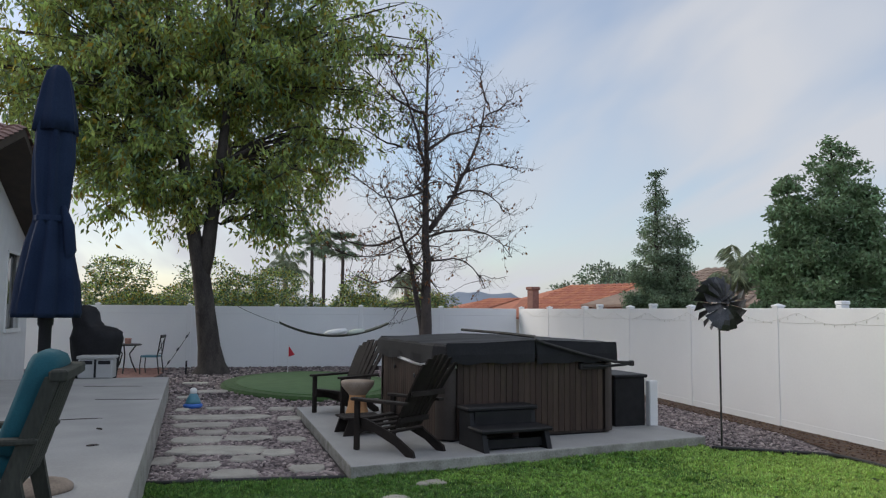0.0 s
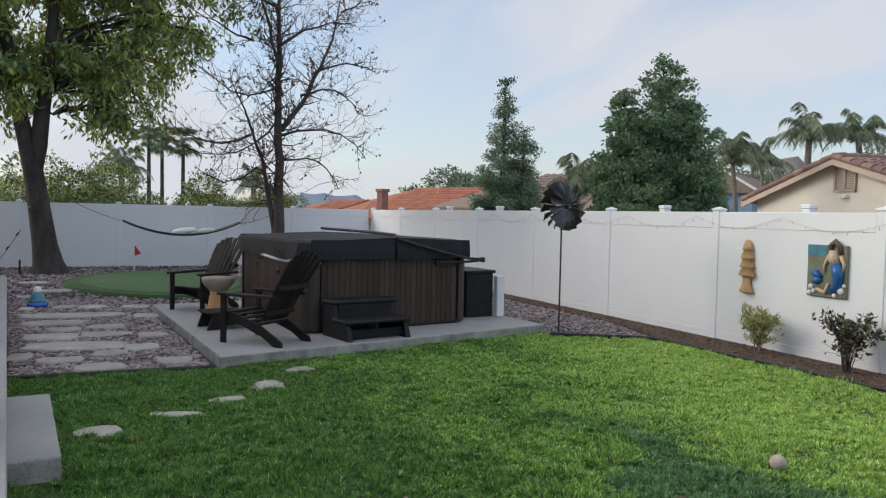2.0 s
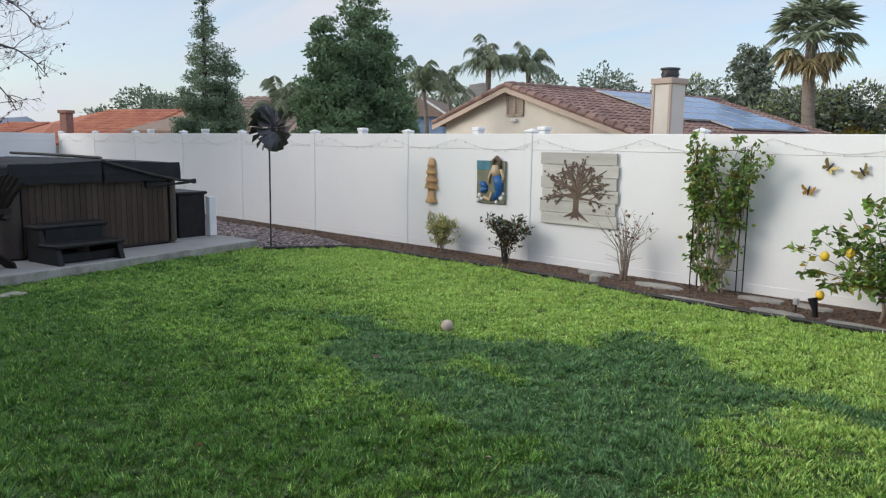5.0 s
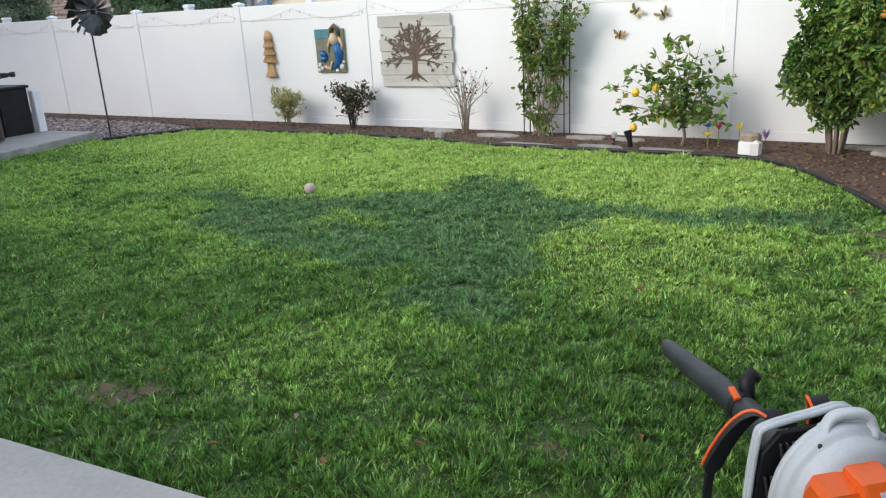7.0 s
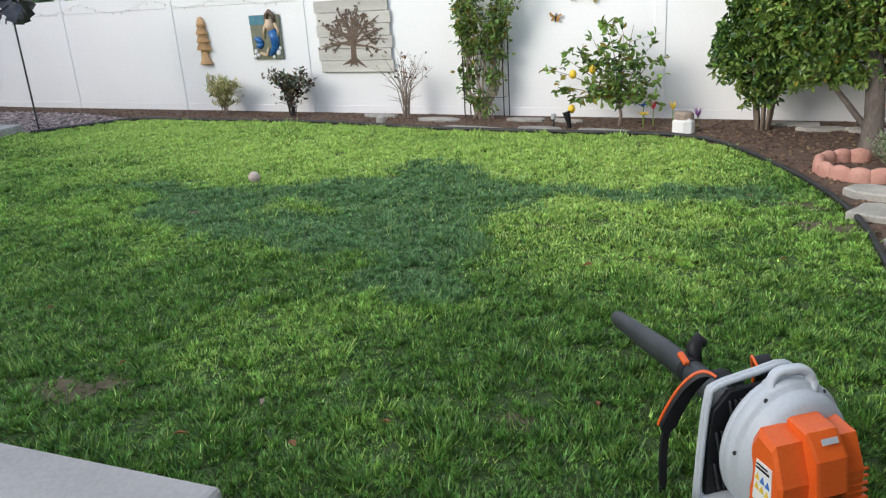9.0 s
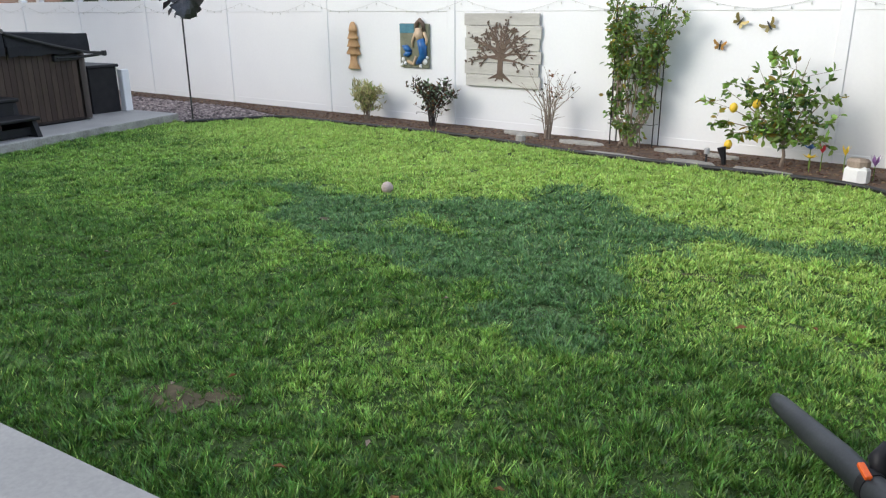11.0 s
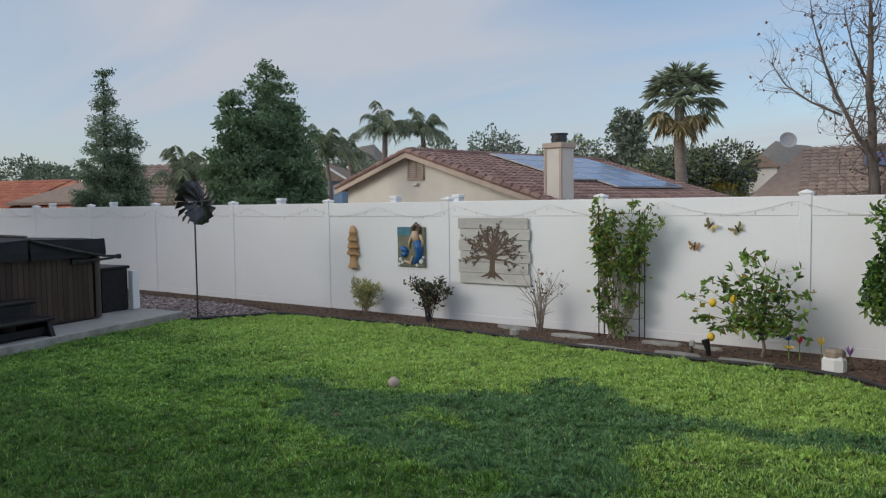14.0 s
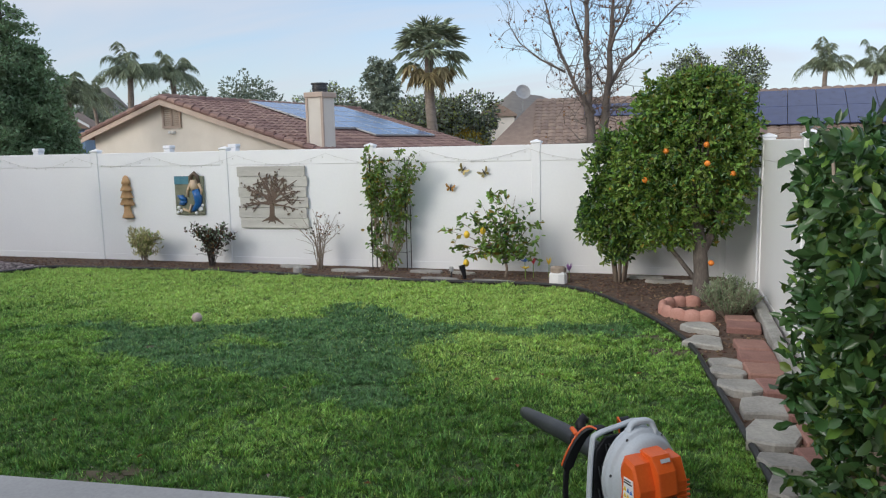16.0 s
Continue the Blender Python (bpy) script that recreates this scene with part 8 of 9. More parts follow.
def lemon_bush():
    rng = random.Random(14)
    nr = np.random.default_rng(14)
    t = thing("lemon_bush", "young lemon bush with yellow fruit before the fence", "lemon bush")
    b = Build()
    C, D = [], []
    base = Vector((-0.32, -0.52, -0.03))
    ends = [(-1.08, -0.50, 0.62), (-1.0, -0.62, 0.42), (-0.92, -0.45, 0.72), (-0.75, -0.55, 0.78), (-0.5, -0.4, 1.08), (-0.64, -0.5, 0.98), (-0.3, -0.45, 0.98), (-0.18, -0.5, 1.10), (0.02, -0.5, 0.88), (0.08, -0.45, 0.72),
            (0.12, -0.55, 0.50), (-0.02, -0.62, 0.36), (-0.35, -0.7, 0.60), (-0.6, -0.7, 0.46), (-0.82, -0.6, 0.33), (-0.25, -0.62, 0.75), (-0.5, -0.62, 0.85), (0.0, -0.4, 0.30), (-0.12, -0.65, 0.28), (-0.6, -0.4, 0.65), (-0.45, -0.72, 0.34)]
    b.tube([base, base + Vector((0.02, 0, 0.16)), base + Vector((-0.01, 0, 0.34))], [0.022, 0.018, 0.014], 8)
    fork = base + Vector((0, 0, 0.28))
    for e in ends:
        e = Vector(e)
        pts = bez(fork, e, (0, 0, 0.06), 4, rng, 0.025)
        b.tube(pts, [0.009, 0.008, 0.006, 0.004, 0.002], 5, cap=False)
        for s in range(7):
            q = pts[rng.randint(1, 4)]
            w = q + Vector((rng.gauss(0, 0.10), rng.gauss(0, 0.07), rng.gauss(0.02, 0.07)))
            b.tube([q, w], [0.003, 0.0015], 3, cap=False)
            for _ in range(6):
                p = q.lerp(w, rng.uniform(0.1, 1.1))
                C.append(tuple(p)); D.append((rng.gauss(0, 0.7), rng.gauss(-0.2, 0.6), rng.gauss(0.05, 0.5)))
    b.done("branchwork", "bark_pale", t, "pale stem and branches", smooth=True, recalc=False)
    foliage("leaves", None, np.array(C), np.array(D), 0.088, 0.042, nr, t, full=True, mats=["leaf_citrus", "leaf_glossy", "leaf_yellow"], weights=[0.80, 0.14, 0.06])
    for x, y, z in ((-0.82, -0.62, 0.59), (-0.83, -0.64, 0.21), (-0.61, -0.58, 0.64)):
        hang(t, fruit("lemon", "lemon_fruit", x, y, z, 0.042, "ripe yellow lemon", 1.25))


lemon_bush()


def whorls(tips, way, k, nr):
    """Leaves that stand round each twig's end and point outwards."""
    n = len(tips)
    w = way / np.linalg.norm(way, axis=1, keepdims=True)
    along = np.repeat(w, k, 0) * nr.uniform(-0.09, 0.03, (n * k, 1))
    C = np.repeat(tips, k, 0) + along + nr.normal(0, 0.012, (n * k, 3))
    return C, np.repeat(w, k, 0) * 0.55 + nr.normal(0, 0.55, (n * k, 3)) + np.array((0, 0, -0.08))


def citrus_tree():
    rng = random.Random(15)
    nr = np.random.default_rng(15)
    t = thing("orange_tree", "rounded orange tree with ripe fruit in the corner bed", "orange tree")
    b = Build()
    base = Vector((2.12, -1.42, -0.03))
    b.tube([base, base + Vector((0, 0, 0.1)), base + Vector((0.0, 0.02, 0.35)), base + Vector((-0.02, 0.05, 0.62)), base + Vector((-0.08, 0.1, 1.1)), base + Vector((-0.15, 0.15, 1.7))], [0.12, 0.095, 0.08, 0.075, 0.05, 0.025], 12)
    b.tube([base + Vector((-0.02, 0.04, 0.5)), base + Vector((0.15, 0.1, 0.85)), base + Vector((0.3, 0.15, 1.3))], [0.06, 0.045, 0.02], 8)
    b.tube([base + Vector((-0.03, 0.02, 0.2)), base + Vector((-0.22, 0.25, 0.42)), base + Vector((-0.40, 0.4, 0.62)), base + Vector((-0.6, 0.5, 0.95))], [0.03, 0.026, 0.022, 0.012], 8)
    cs = [(1.95, -1.15, 1.75), (1.6, -1.05, 1.6), (2.3, -1.1, 1.65), (1.9, -1.2, 2.15), (2.25, -1.05, 2.1), (1.6, -1.1, 2.0), (1.9, -1.35, 1.3), (2.3, -1.25, 1.25), (1.55, -1.2, 1.2), (1.35, -1.0, 1.35), (2.15, -1.3, 1.0), (1.75, -1.25, 0.98), (2.45, -1.2, 1.5),
          (2.0, -1.1, 2.35), (2.0, -1.35, 0.78), (1.65, -1.2, 0.72), (2.3, -1.15, 2.25), (2.42, -1.2, 1.85), (1.75, -1.1, 2.25)]
    rs = [(0.55, 0.5, 0.55), (0.45, 0.4, 0.45), (0.42, 0.4, 0.5), (0.42, 0.4, 0.35), (0.38, 0.36, 0.36), (0.36, 0.36, 0.36), (0.45, 0.36, 0.35), (0.36, 0.34, 0.35), (0.36, 0.3, 0.34), (0.32, 0.3, 0.34), (0.34, 0.3, 0.26), (0.36, 0.3, 0.26), (0.26, 0.3, 0.34), (0.3, 0.3, 0.24), (0.34, 0.26, 0.22), (0.30, 0.26, 0.22), (0.36, 0.34, 0.28), (0.30, 0.32, 0.36), (0.34, 0.34, 0.28)]
    for k in range(22):
        # sprays that break the outline
        c, r = rng.choice(list(zip(cs[:14], rs[:14])))
        d = Vector((rng.gauss(0, 1), rng.gauss(-0.3, 0.8), rng.gauss(0.1, 1))).normalized()
        cs.append((min(2.45, c[0] + d.x * r[0] * 1.05), c[1] + d.y * r[1], min(2.45, c[2] + d.z * r[2] * 1.05)))
        q = rng.uniform(0.08, 0.17)
        rs.append((q, q, q * 1.1))
    C, D = whorls(*lobed(cs, rs, nr, 3000), 10, nr)
    keep = C[:, 0] < 2.74
    C, D = C[keep], D[keep]
    for c, r in zip(cs, rs):
        b.tube(bez(base + Vector((-0.05, 0.08, 0.9)), c, (0, 0, 0.05), 4, rng, 0.04), [0.02, 0.016, 0.012, 0.008, 0.004], 5, cap=False)
    b.done("trunk", "bark_grey", t, "grey-brown trunk", smooth=True, recalc=False)
    foliage("crown", None, C, D, 0.066, 0.031, nr, t, full=True, label="dense glossy green leaves", mats=["leaf_citrus", "leaf_glossy", "leaf_yellow"], weights=[0.74, 0.23, 0.03])
    for x, z, y in ((1.72, 1.66, -1.62), (2.14, 1.72, -1.55), (2.15, 1.52, -1.62), (1.50, 1.34, -1.50), (2.42, 1.40, -1.48), (2.22, 0.42, -1.50)):
        hang(t, fruit("orange", "orange_fruit", x, y, z, 0.033, "ripe orange"))
    # the lower, many-stemmed neighbour
    t2 = thing("citrus_shrub", "many-stemmed glossy citrus shrub against the fence", "shrub")
    b2 = Build()
    for k in range(8):
        a = 2 * math.pi * k / 8
        b2.tube([(1.17 + 0.05 * math.cos(a), -0.56 + 0.05 * math.sin(a), -0.03), (1.17 + 0.10 * math.cos(a), -0.56 + 0.08 * math.sin(a), 0.35), (1.2 + 0.22 * math.cos(a), -0.6 + 0.18 * math.sin(a), 0.75)], [0.024, 0.02, 0.01], 6)
    b2.done("branchwork", "bark_pale", t2, "clustered pale stems", smooth=True)
    C, D = lobed([(1.15, -0.62, 0.95), (1.05, -0.65, 0.68), (1.35, -0.6, 0.75), (0.86, -0.55, 0.95), (1.2, -0.6, 1.25), (1.12, -0.66, 0.45), (0.95, -0.6, 1.42), (1.3, -0.65, 1.62), (0.82, -0.58, 0.68), (1.05, -0.6, 1.75)], [(0.34, 0.28, 0.3), (0.26, 0.24, 0.24), (0.3, 0.26, 0.28), (0.22, 0.22, 0.24), (0.32, 0.26, 0.26), (0.2, 0.2, 0.18), (0.24, 0.24, 0.26), (0.3, 0.28, 0.3), (0.18, 0.2, 0.18), (0.2, 0.2, 0.18)], nr, 820)
    C, D = whorls(C, D, 10, nr)
    foliage("leaves", None, C, D, 0.078, 0.034, nr, t2, "glossy green leaves", full=True, mats=["leaf_citrus", "leaf_glossy"], weights=[0.6, 0.4])


citrus_tree()


def corner_plants():
    nr = np.random.default_rng(25)
    rng = random.Random(25)
    t = thing("rosemary_bush", "low grey-green rosemary bush beside the pavers", "rosemary bush")
    b = Build()
    C, D = [], []
    for k in range(100):
        a = rng.uniform(0, 2 * math.pi)
        rr = 0.34 * math.sqrt(rng.random())
        p0 = Vector((2.38 + rr * 0.3 * math.cos(a), -2.28 + rr * 0.3 * math.sin(a), -0.02))
        p1 = Vector((2.38 + rr * math.cos(a), -2.28 + rr * math.sin(a), 0.42 - 0.5 * rr + rng.uniform(-0.08, 0.05)))
        b.tube([p0, p0.lerp(p1, 0.5), p1], [0.006, 0.004, 0.002], 4, cap=False)
        for _ in range(36):
            p = p0.lerp(p1, rng.uniform(0.3, 1.02))
            C.append(tuple(p)); D.append((rng.gauss(0, 0.6), rng.gauss(0, 0.6), 0.8))
    b.done("branchwork", "bark_pale", t, recalc=False)
    foliage("leaves", "leaf_grey", np.array(C), np.array(D), 0.045, 0.012, nr, t, "needle-like grey-green leaves")
    # tall glossy bush against the side fence
    t = thing("glossy_hedge_bush", "tall bush with large glossy dark green leaves", "bush")
    b = Build()
    for k in range(7):
        x = 2.68 + rng.uniform(-0.08, 0.08); y = -6.95 + rng.uniform(-0.5, 0.45)
        b.tube([(x, y, -0.03), (x + rng.uniform(-0.08, 0.05), y + rng.uniform(-0.1, 0.1), 0.8), (x + rng.uniform(-0.15, 0.05), y + rng.uniform(-0.2, 0.2), 1.7)], [0.025, 0.018, 0.006], 6)
    cs, rs = [], []
    for k in range(30):
        cs.append((2.70 + rng.uniform(-0.12, 0.10), -6.95 + rng.uniform(-0.62, 0.62), rng.uniform(0.18, 1.60)))
        rs.append((0.24, 0.28, 0.26))
    for y, z in ((-6.15, 1.35), (-6.1, 1.1), (-6.2, 1.55), (-6.3, 1.72)):
        cs.append((2.62, y - 0.1, z)); rs.append((0.24, 0.16, 0.14))
    for k in range(34):
        # sprays that reach out over the border
        q = rng.uniform(0.06, 0.12)
        cs.append((rng.uniform(2.44, 2.58), -6.75 + rng.uniform(-0.55, 0.60), rng.uniform(0.35, 1.78))); rs.append((q, q, q * 1.4))
    C, D = whorls(*lobed(cs, rs, nr, 1500), 9, nr)
    keep = (C[:, 0] < 2.80) & (C[:, 2] > 0.06)
    b.done("branchwork", "bark_pale", t, smooth=True)
    foliage("leaves", None, C[keep], D[keep], 0.072, 0.039, nr, t, "large glossy leaves", full=True, mats=["leaf_glossy", "leaf_citrus"], weights=[0.86, 0.14])


corner_plants()


# small things in the bed
def solar_stake(x, y):
    s = thing("solar_light", "small grey solar stake light in the mulch", "garden light", at=pose(x, y, 0))
    Build().tube([(0, 0, -0.05), (0, 0, 0.13)], 0.012, 8).done("stake", "steel", s)
    Build().lathe([(0.026, 0.12), (0.03, 0.125), (0.03, 0.17), (0.024, 0.18)], 12).done("head", "grey_plastic", s)


solar_stake(-0.99, -0.80)
b = Build().tube([(0, 0, -0.05), (-0.02, 0, 0.08), (-0.05, 0.0, 0.19)], [0.02, 0.028, 0.045], 10)
tagged(b.done("sprinkler_head", "black", at=pose(-0.82, -0.72, 0.0)), "black tapered garden spotlight tilted in the mulch", "spotlight")


def garden_pick(x, y, h, mat, label, petals=6, r=0.05, lift=0.5):
    p = thing("garden_pick", label, "garden ornament", at=pose(x, y, 0), group="garden picks")
    Build().tube([(0, 0, -0.05), (0, 0, h)], 0.005, 6).done("stem", "leaf_citrus", p)
    b = Build()
    for k in range(petals):
        a = 2 * math.pi * k / petals
        c, s = math.cos(a), math.sin(a)
        vs = [(0, 0, h), (r * 0.5 * c - r * 0.3 * s, r * 0.5 * s + r * 0.3 * c, h + r * lift * 0.7), (r * c, r * s, h + r * lift * 1.6), (r * 0.5 * c + r * 0.3 * s, r * 0.5 * s - r * 0.3 * c, h + r * lift * 0.7)]
        b.add(vs + [(vx, vy, vz - 0.004) for vx, vy, vz in vs], [(0, 1, 2, 3), (7, 6, 5, 4), (0, 4, 5, 1), (1, 5, 6, 2), (2, 6, 7, 3), (3, 7, 4, 0)])
    b.done("petals", mat, p)


garden_pick(-0.03, -0.62, 0.15, "yellow_petal", "yellow flower-shaped garden pick", 6, 0.07, 0.3)
garden_pick(0.55, -0.70, 0.15, "purple", "purple tulip-shaped garden pick", 6, 0.05, 1.3)
garden_pick(0.25, -0.45, 0.18, "yellow_petal", "pale yellow tulip-shaped garden pick", 5, 0.045, 1.4)
garden_pick(0.06, -0.55, 0.20, "red_cloth", "small red tulip-shaped garden pick", 5, 0.045, 1.3)
garden_pick(-0.06, -0.5, 0.22, "label_blue", "blue pinwheel-like garden pick", 4, 0.08, 0.4)
tagged(rough_stone(random.Random(1), 0.22, 0.16, 0.14, 9, 0.04).done("white_stone", "white_paint", at=pose(0.42, -0.82, 0.03)), "white painted stone with a brown top in the bed", "stone")
tagged(rough_stone(random.Random(2), 0.19, 0.13, 0.05, 9, 0.025).done("cap_stone", "bark_pale", at=pose(0.42, -0.82, 0.18)), "flat brown stone lying on a white stone", "stone")
tagged(rough_stone(random.Random(3), 0.13, 0.10, 0.09, 8, 0.03).done("small_rock", "slate", at=pose(-3.33, -0.68, 0.02)), "small pale rock in the mulch", "rock")
stone_things("edge_stone", [(-1.95, -0.98, 0.85, 0.13, 2, 0.02, 1), (-1.15, -0.90, 0.52, 0.16, -4, 0.02, 1), (-0.45, -0.93, 0.60, 0.16, 2, 0.02, 1), (-2.6, -0.45, 0.6, 0.2, 4, 0.02, 1), (-1.45, -0.35, 0.45, 0.16, 8, 0.02, 1), (-3.6, -0.25, 0.6, 0.16, 0, 0.02, 1),
                            (-0.95, -0.38, 0.4, 0.14, -6, 0.02, 1), (1.72, -0.55, 0.5, 0.22, 12, 0.02, 2), (2.2, -0.6, 0.45, 0.25, -8, 0.02, 2), (1.5, -0.3, 0.5, 0.12, 4, 0.02, 1)], "slate",
             "flat grey-tan edging stone in the mulch", "edging stone", "bed edging stones", 27, 0.024, 8, 0.28)
# slates and pavers of the side border
stone_things("border_slate", [(2.08, -3.0, 0.34, 0.36, 5, 0.03, 2), (2.10, -3.50, 0.36, 0.40, -8, 0.02, 3), (2.23, -4.15, 0.30, 0.24, 10, 0.02, 2), (2.24, -4.42, 0.30, 0.20, -12, 0.03, 2), (2.32, -4.74, 0.36, 0.34, 20, 0.03, 2), (2.40, -5.16, 0.36, 0.36, 6, 0.03, 2),
                              (2.42, -5.64, 0.34, 0.42, -10, 0.03, 2), (2.44, -6.06, 0.30, 0.26, 4, 0.03, 2), (2.42, -6.38, 0.26, 0.26, -6, 0.03, 2), (2.56, -6.36, 0.20, 0.28, 14, 0.03, 2), (2.50, -6.75, 0.3, 0.3, 8, 0.03, 2), (2.52, -7.2, 0.3, 0.34, -8, 0.03, 2)], "slate",
             "pale grey-tan slate laid in the border", "slate", "border slates", 28, 0.035, 8, 0.24, 0.93, 3.4)


def paver(x, y, lx, ly, ang, z=0.02):
    ob = Build().cbox(-lx / 2, -ly / 2, -0.03, lx / 2, ly / 2, 0.05, 0.012).done("paver", "brick", at=pose(x, y, z, 1.2 * math.sin(x * 31), 1.5 * math.sin(y * 17), ang))
    tagged(ob, "weathered red concrete paver beside the fence", "paver", "border pavers")


for x, y, lx, ly, ang in ((2.45, -2.62, 0.26, 0.20, 4), (2.46, -2.92, 0.30, 0.28, -3), (2.47, -3.62, 0.26, 0.30, 6), (2.48, -3.98, 0.28, 0.30, 2), (2.50, -4.34, 0.28, 0.30, 5), (2.53, -4.74, 0.22, 0.32, 8), (2.60, -5.20, 0.14, 0.30, 4), (2.62, -5.62, 0.12, 0.30, 6), (2.60, -5.98, 0.16, 0.28, 14)):
    paver(x, y, lx, ly, ang)


def scalloped_ring():
    r = thing("scalloped_edging", "curved scalloped terracotta edging ring round the tree", "edging")
    for k in range(9):
        a = radians(95 + k * 24)
        x, y = 2.05 + 0.33 * math.cos(a), -2.26 + 0.36 * math.sin(a)
        b = Build().lathe([(0.066, 0.0), (0.072, 0.02), (0.070, 0.08), (0.055, 0.115), (0.02, 0.13)], 12, m=pose(x, y, -0.005, 0, 0, math.degrees(a)) @ Matrix.Diagonal((0.62, 1.25, 1, 1)))
        b.done("scallop", "pink_stone", r, smooth=True)


scalloped_ring()

# fallen leaves on the lawn
rngl = random.Random(44)
for (x, y) in [(-0.85, -5.55), (-1.05, -6.85), (-1.2, -7.05), (-0.35, -7.2), (0.1, -7.1), (1.05, -6.45), (-0.2, -6.9), (-4.9, -7.55), (-4.6, -7.3), (0.35, -6.85), (0.9, -4.8), (1.6, -4.6), (-3.2, -6.2), (-2.0, -6.5), (0.6, -5.0), (1.3, -3.3)]:
    b = Build()
    l, w = rngl.uniform(0.04, 0.07), rngl.uniform(0.02, 0.035)
    b.add([(-l / 2, 0, 0), (0, w / 2, 0.012), (l / 2, 0, 0.004), (0, -w / 2, 0.010), (0, 0, 0.0)], [(0, 4, 1), (1, 4, 2), (0, 3, 4), (4, 3, 2)])
    ob = b.done("fallen_leaf", "leaf_rust" if rngl.random() < 0.6 else "bark_pale", at=pose(x, y, 0.045, rngl.uniform(-15, 15), rngl.uniform(-15, 15), rngl.uniform(0, 360)))
    tagged(ob, "dry brown leaf fallen on the grass", "leaf", "fallen leaves")


# ---------------------------------------------------------------- scattered ground cover, last
def scatter_lumps(name, pts, size, rng, mat, label, category, flat=0.6, z0=0.0):
    """Many small angular stones joined in one mesh."""
    ph = (1 + 5 ** 0.5) / 2
    ico = np.array([(-1, ph, 0), (1, ph, 0), (-1, -ph, 0), (1, -ph, 0), (0, -1, ph), (0, 1, ph), (0, -1, -ph), (0, 1, -ph), (ph, 0, -1), (ph, 0, 1), (-ph, 0, -1), (-ph, 0, 1)]) / 1.9
    fc = np.array([(0, 11, 5), (0, 5, 1), (0, 1, 7), (0, 7, 10), (0, 10, 11), (1, 5, 9), (5, 11, 4), (11, 10, 2), (10, 7, 6), (7, 1, 8), (3, 9, 4), (3, 4, 2), (3, 2, 6), (3, 6, 8), (3, 8, 9), (4, 9, 5), (2, 4, 11), (6, 2, 10), (8, 6, 7), (9, 8, 1)])
    n = len(pts)
    s = size * rng.uniform(0.5, 1.35, (n, 1, 1))
    v = ico[None] * (1 + rng.uniform(-0.28, 0.28, (n, 12, 1))) * s * np.array([1, 0.75, flat])
    a = rng.uniform(0, 2 * np.pi, n)
    c, sn = np.cos(a), np.sin(a)
    x = v[..., 0] * c[:, None] - v[..., 1] * sn[:, None]
    y = v[..., 0] * sn[:, None] + v[..., 1] * c[:, None]
    v = np.stack([x + pts[:, None, 0], y + pts[:, None, 1], v[..., 2] + z0 + s[..., 0] * flat * 0.35], -1)
    f = (fc[None] + 12 * np.arange(n)[:, None, None]).reshape(-1)
    ob = arrays_object(name, mat, v.reshape(-1, 3), f, 3)
    return tagged(ob, label, category, kind="stuff")


g = np.random.default_rng(77)


def points_in(poly, n, rng):
    xs, ys = [p[0] for p in poly], [p[1] for p in poly]
    p = np.stack([rng.uniform(min(xs), max(xs), n), rng.uniform(min(ys), max(ys), n)], 1)
    return p[inside(poly, p[:, 0], p[:, 1])]


near_gravel = points_in([(-7.44, -8.55), (-7.38, -6.70), (-12.1, -7.05), (-14.0, -7.3), (-14.3, -9.25)], 19000, g)
scatter_lumps("gravel_stones", near_gravel, 0.034, g, "pebble", "loose grey and pinkish gravel stones", "gravel")
far_gravel = points_in([(-14.0, -7.3), (-14.3, -9.25), (-16.0, -9.45), (-22.3, -10.5), (-22.3, -0.5), (-12.9, -0.5), (-12.9, -2.6), (-12.3, -7.05)], 12000, g)
scatter_lumps("gravel_stones", far_gravel, 0.044, g, "pebble", "loose grey and pinkish gravel further back", "gravel")
side_gravel = points_in([(-8.44, -2.02), (-8.17, -2.09), (-7.76, -1.42), (-7.5, -1.0), (-7.7, -0.8), (-9.0, -0.5), (-13.0, -0.5), (-12.85, -2.6)], 9500, g)
scatter_lumps("gravel_stones", side_gravel, 0.027, g, "pebble", "loose grey gravel beside the tub slab", "gravel")

BED = [(-7.40, -0.95), (-6.6, -0.87), (-5.75, -0.83), (-4.46, -0.79), (-3.4, -0.87), (-2.5, -1.0), (-0.9, -1.03), (0.15, -1.01), (0.66, -1.14), (1.03, -1.5), (1.34, -2.0), (1.71, -2.7), (2.01, -3.57), (2.16, -4.6), (2.26, -5.34),
       (2.33, -5.91), (2.38, -6.39), (2.46, -8.5), (2.7, -8.5), (2.66, -0.05), (-13.0, -0.02), (-13.0, -0.45), (-9.0, -0.42), (-7.6, -0.75)]
scatter_lumps("bark_chips", points_in(BED, 34000, g), 0.019, g, "chip", "loose dark bark chips and soil crumbs", "mulch", 0.45, 0.012)


def brick_ground():
    f = thing("brick_paving", "worn red brick paving beyond the patio", "paving", kind="structure")
    me = Build().cbox(-0.098, -0.047, -0.03, 0.098, 0.047, 0.02, 0.006).mesh("brick", "brick")
    r = random.Random(5)
    for i in range(19):
        for j in range(15):
            x = -18.3 - i * 0.205 - (0.1 if j % 2 else 0)
            y = -10.25 - j * 0.102
            o = new("brick", me); o.parent = f
            o.matrix_basis = pose(x, y, r.uniform(-0.004, 0.006), r.uniform(-2, 2), r.uniform(-2, 2), r.uniform(-3, 3))


brick_ground()

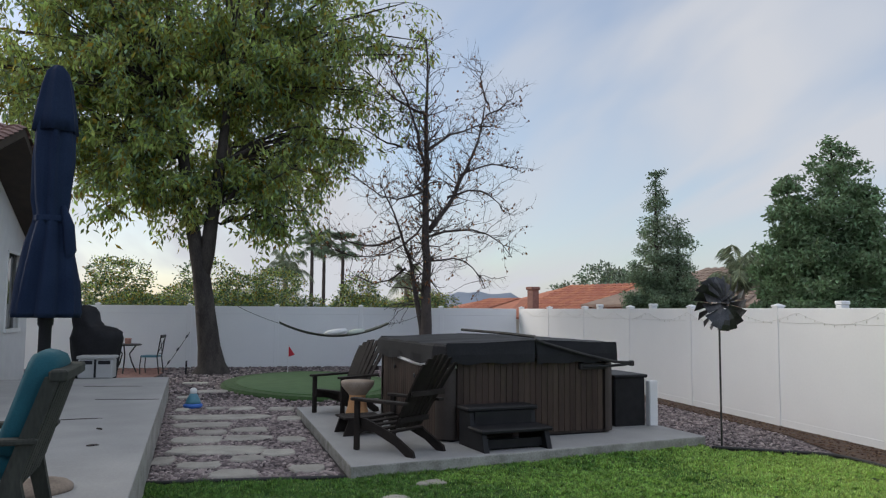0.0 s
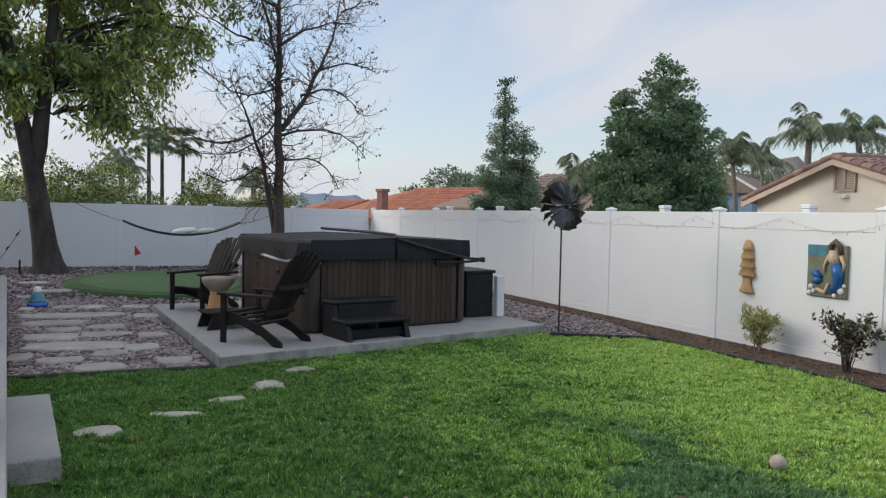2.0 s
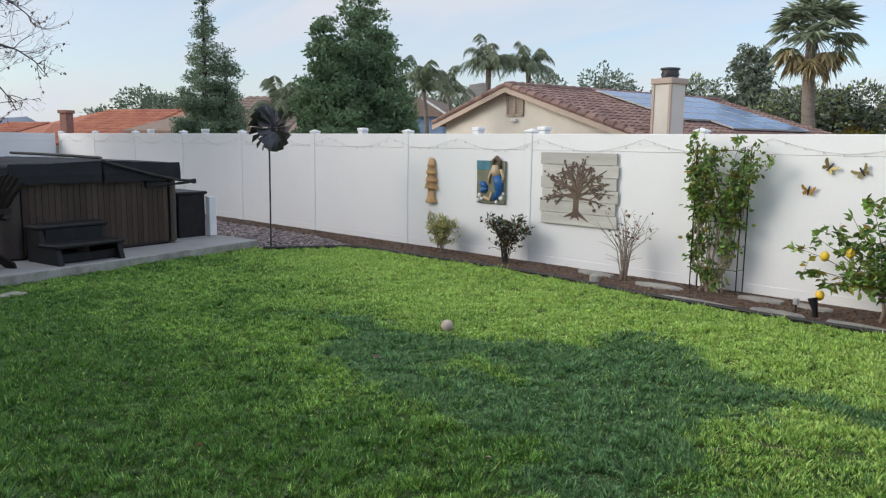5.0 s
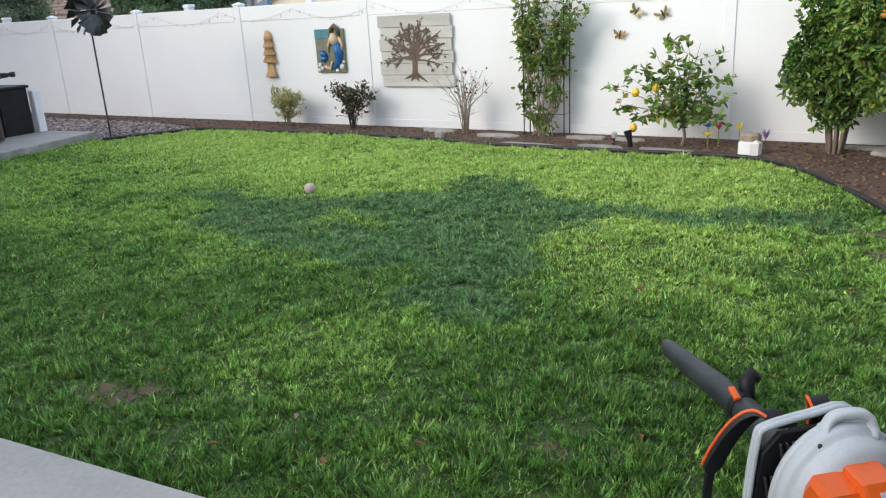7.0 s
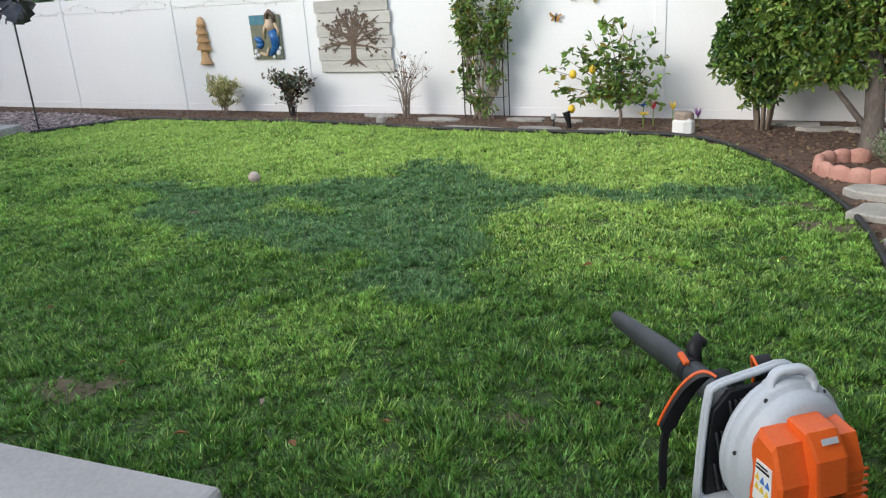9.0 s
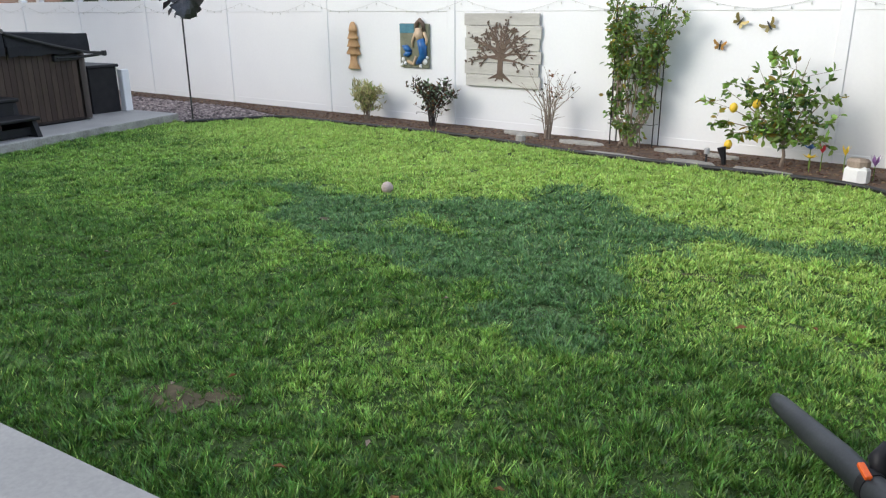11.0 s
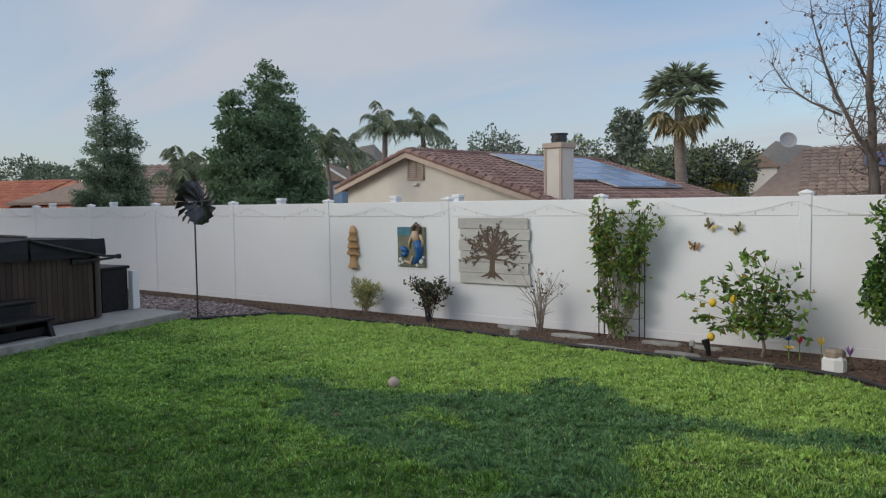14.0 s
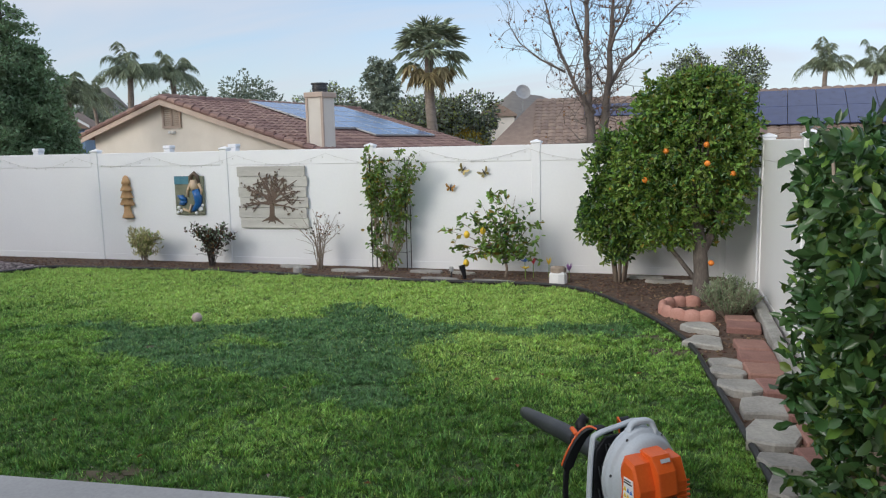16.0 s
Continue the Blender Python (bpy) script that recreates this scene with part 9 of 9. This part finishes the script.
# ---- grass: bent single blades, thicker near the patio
DARK_PATCH = [(-4.5, -4.15), (-3.4, -3.92), (-2.75, -3.9), (-2.42, -3.66), (-2.05, -3.33), (-1.74, -3.04), (-1.67, -2.49), (-1.5, -2.33), (-0.96, -3.0), (-0.54, -3.2), (0.4, -3.15), (0.78, -2.94), (1.5, -2.95), (1.54, -3.38),
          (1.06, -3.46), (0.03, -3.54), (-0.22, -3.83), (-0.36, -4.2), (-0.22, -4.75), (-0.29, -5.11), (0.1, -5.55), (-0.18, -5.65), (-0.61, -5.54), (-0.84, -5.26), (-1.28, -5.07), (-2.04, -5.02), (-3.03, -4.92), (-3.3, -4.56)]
# lawn outlines filled with a larger share of deep blades
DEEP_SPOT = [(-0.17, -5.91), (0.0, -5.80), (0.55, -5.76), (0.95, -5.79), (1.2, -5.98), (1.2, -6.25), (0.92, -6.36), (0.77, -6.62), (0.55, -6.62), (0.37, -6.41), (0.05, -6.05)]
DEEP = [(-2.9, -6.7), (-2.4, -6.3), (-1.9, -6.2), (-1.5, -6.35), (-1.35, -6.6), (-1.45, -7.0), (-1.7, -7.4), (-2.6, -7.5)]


def patches(x, y, size, seed):
    """Smooth random patches of about the given size, 0 to 1 (numpy)."""
    rng = np.random.default_rng(seed)
    grid = rng.random((260, 260))
    u, v = (x + 40) / size, (y + 40) / size
    i, j = np.floor(u).astype(int), np.floor(v).astype(int)
    fu, fv = u - i, v - j
    fu, fv = fu * fu * (3 - 2 * fu), fv * fv * (3 - 2 * fv)
    at = lambda a, b: grid[a % 260, b % 260]
    return (at(i, j) * (1 - fu) + at(i + 1, j) * fu) * (1 - fv) + (at(i, j + 1) * (1 - fu) + at(i + 1, j + 1) * fu) * fv


def lawn_blades():
    """Tufts of short bent blades that spread from their middle, thick near the patio."""
    rng = np.random.default_rng(101)
    xs, ys = [p[0] for p in LAWN], [p[1] for p in LAWN]
    n = 300000
    p = np.stack([rng.uniform(min(xs), max(xs), n), rng.uniform(min(ys), max(ys), n)], 1)
    p = p[inside(LAWN, p[:, 0], p[:, 1])]
    x, y = p[:, 0], p[:, 1]
    far = np.clip((y + 5.5) / 4.0, 0, 1)
    clump = patches(x, y, 0.21, 1)
    gap = np.clip((0.5 * patches(x, y, 0.085, 2) + 0.5 * patches(x, y, 0.045, 20) - 0.26) / 0.22, 0.42, 1)
    dens = (1 - 0.50 * far) * (0.75 + 0.25 * clump) * np.maximum(gap, 0.75 * far)
    for bx, by, r in BARE:
        dens *= 1 - 0.72 * np.exp(-(((x - bx) * 0.8) ** 2 + ((y - by) * 1.4) ** 2) / (r * r))
    for sx, sy, r in ((-5.29, -7.77, 0.13), (-5.60, -7.20, 0.09), (-5.94, -6.76, 0.10), (-6.38, -6.33, 0.14), (-7.0, -5.87, 0.10)):
        dens *= 1 - 0.97 * ((x - sx) ** 2 + (y - sy) ** 2 < r * r)
    dens *= ~((x > -6.09) & (x < -4.28) & (y < -7.95 + 0.09 * (x + 4.3)))
    p = p[rng.random(len(p)) < dens]
    nt, nb = len(p), 9
    lump = 1.1 * (2 * patches(p[:, 0], p[:, 1], 0.13, 3) - 1) + 0.9 * (2 * patches(p[:, 0], p[:, 1], 0.055, 4) - 1)
    tall = rng.uniform(0.6, 1.25, nt) * np.clip(1 + 0.58 * lump, 0.22, 2.1) * (1 + 0.10 * np.clip((-p[:, 1] - 6.0) / 2.0, 0, 1))
    wide = rng.uniform(0.010, 0.026, nt)
    # neighbouring tufts lean the same way
    tilt_a = 2 * np.pi * (1.6 * patches(p[:, 0], p[:, 1], 0.14, 21) + 0.6 * rng.random(nt))
    tilt = 0.1 + 0.5 * patches(p[:, 0], p[:, 1], 0.10, 22) * rng.uniform(0.3, 1.3, nt)
    rep = lambda v: np.repeat(v, nb)
    m = nt * nb
    a = rng.uniform(0, 2 * np.pi, m)
    rad = rep(wide) * np.sqrt(rng.random(m))
    x, y = rep(p[:, 0]) + rad * np.cos(a), rep(p[:, 1]) + rad * np.sin(a)
    hgt = 0.028 * rep(tall) * rng.uniform(0.55, 1.35, m)
    out = hgt * rng.uniform(0.2, 1.0, m) * (0.35 + rad / 0.02)
    lx = out * np.cos(a) + hgt * rep(tilt * np.cos(tilt_a))
    ly = out * np.sin(a) + hgt * rep(tilt * np.sin(tilt_a))
    w = 0.0043 * rng.uniform(0.7, 1.4, m) * (1 + 1.0 * np.clip((y + 6.2) / 3.5, 0, 1))
    b2 = a + np.pi / 2 + rng.normal(0, 0.5, m)
    base = np.stack([x, y, np.full(m, -0.002)], 1)
    s = np.stack([np.cos(b2) * w, np.sin(b2) * w, np.zeros(m)], 1)
    tip = base + np.stack([lx, ly, hgt], 1)
    v = np.stack([base - s, base + s, tip], 1).reshape(-1, 3)
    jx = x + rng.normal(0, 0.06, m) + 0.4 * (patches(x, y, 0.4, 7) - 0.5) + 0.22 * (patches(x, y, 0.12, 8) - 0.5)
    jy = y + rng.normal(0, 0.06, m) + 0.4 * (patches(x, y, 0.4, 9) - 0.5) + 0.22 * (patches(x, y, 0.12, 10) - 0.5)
    # darker blue-green blades inside the outline, apart from one hole
    dark = inside(DARK_PATCH, jx, jy)
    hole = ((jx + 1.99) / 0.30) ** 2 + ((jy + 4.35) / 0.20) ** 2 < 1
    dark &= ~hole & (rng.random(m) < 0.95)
    # sunlight on the far lawn painted as paler blades, more towards the fence
    sunlit = np.clip((jy + 5.0 + 0.25 * (jx + 2.0)) / 2.0, 0.05, 0.96) * np.clip((1.5 - jx) / 0.9, 0, 1)
    lumpy = 0.6 * patches(jx, jy, 0.5, 5) + 0.4 * patches(jx, jy, 0.16, 6)
    light = ~dark & (rng.random(m) < sunlit * (0.55 + 0.9 * lumpy))
    # shade towards the patio painted as deep green blades, besides loose deep patches
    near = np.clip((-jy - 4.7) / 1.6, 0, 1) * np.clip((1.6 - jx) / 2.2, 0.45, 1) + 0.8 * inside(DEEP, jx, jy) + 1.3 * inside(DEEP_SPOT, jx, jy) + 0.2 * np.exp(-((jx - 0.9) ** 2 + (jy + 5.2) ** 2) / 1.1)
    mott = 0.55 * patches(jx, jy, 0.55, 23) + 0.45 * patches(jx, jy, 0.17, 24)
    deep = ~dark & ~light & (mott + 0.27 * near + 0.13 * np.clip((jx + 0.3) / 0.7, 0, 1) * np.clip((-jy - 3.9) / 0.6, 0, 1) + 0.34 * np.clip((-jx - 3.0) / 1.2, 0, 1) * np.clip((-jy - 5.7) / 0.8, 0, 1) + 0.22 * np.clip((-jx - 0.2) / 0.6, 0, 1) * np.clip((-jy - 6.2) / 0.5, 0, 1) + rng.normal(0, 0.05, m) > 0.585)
    for nm, sel, mat, lab in (("deep_shaded_lawn_grass", deep, "grass_deep_shaded", "deep green lawn blades, painted as shade towards the patio and in loose patches"), ("lawn_grass", ~dark & ~light & ~deep, "grass", "short bright green lawn grass blades"), ("sunlit_lawn_grass", light, "grass_sunlit", "yellow-green lawn blades with sunlight put into their colour"), ("dark_lawn_grass", dark, "grass_dark", "darker blue-green grass blades in patches")):
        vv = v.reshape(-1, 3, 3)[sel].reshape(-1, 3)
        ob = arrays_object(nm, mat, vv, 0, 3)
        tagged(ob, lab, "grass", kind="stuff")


lawn_blades()
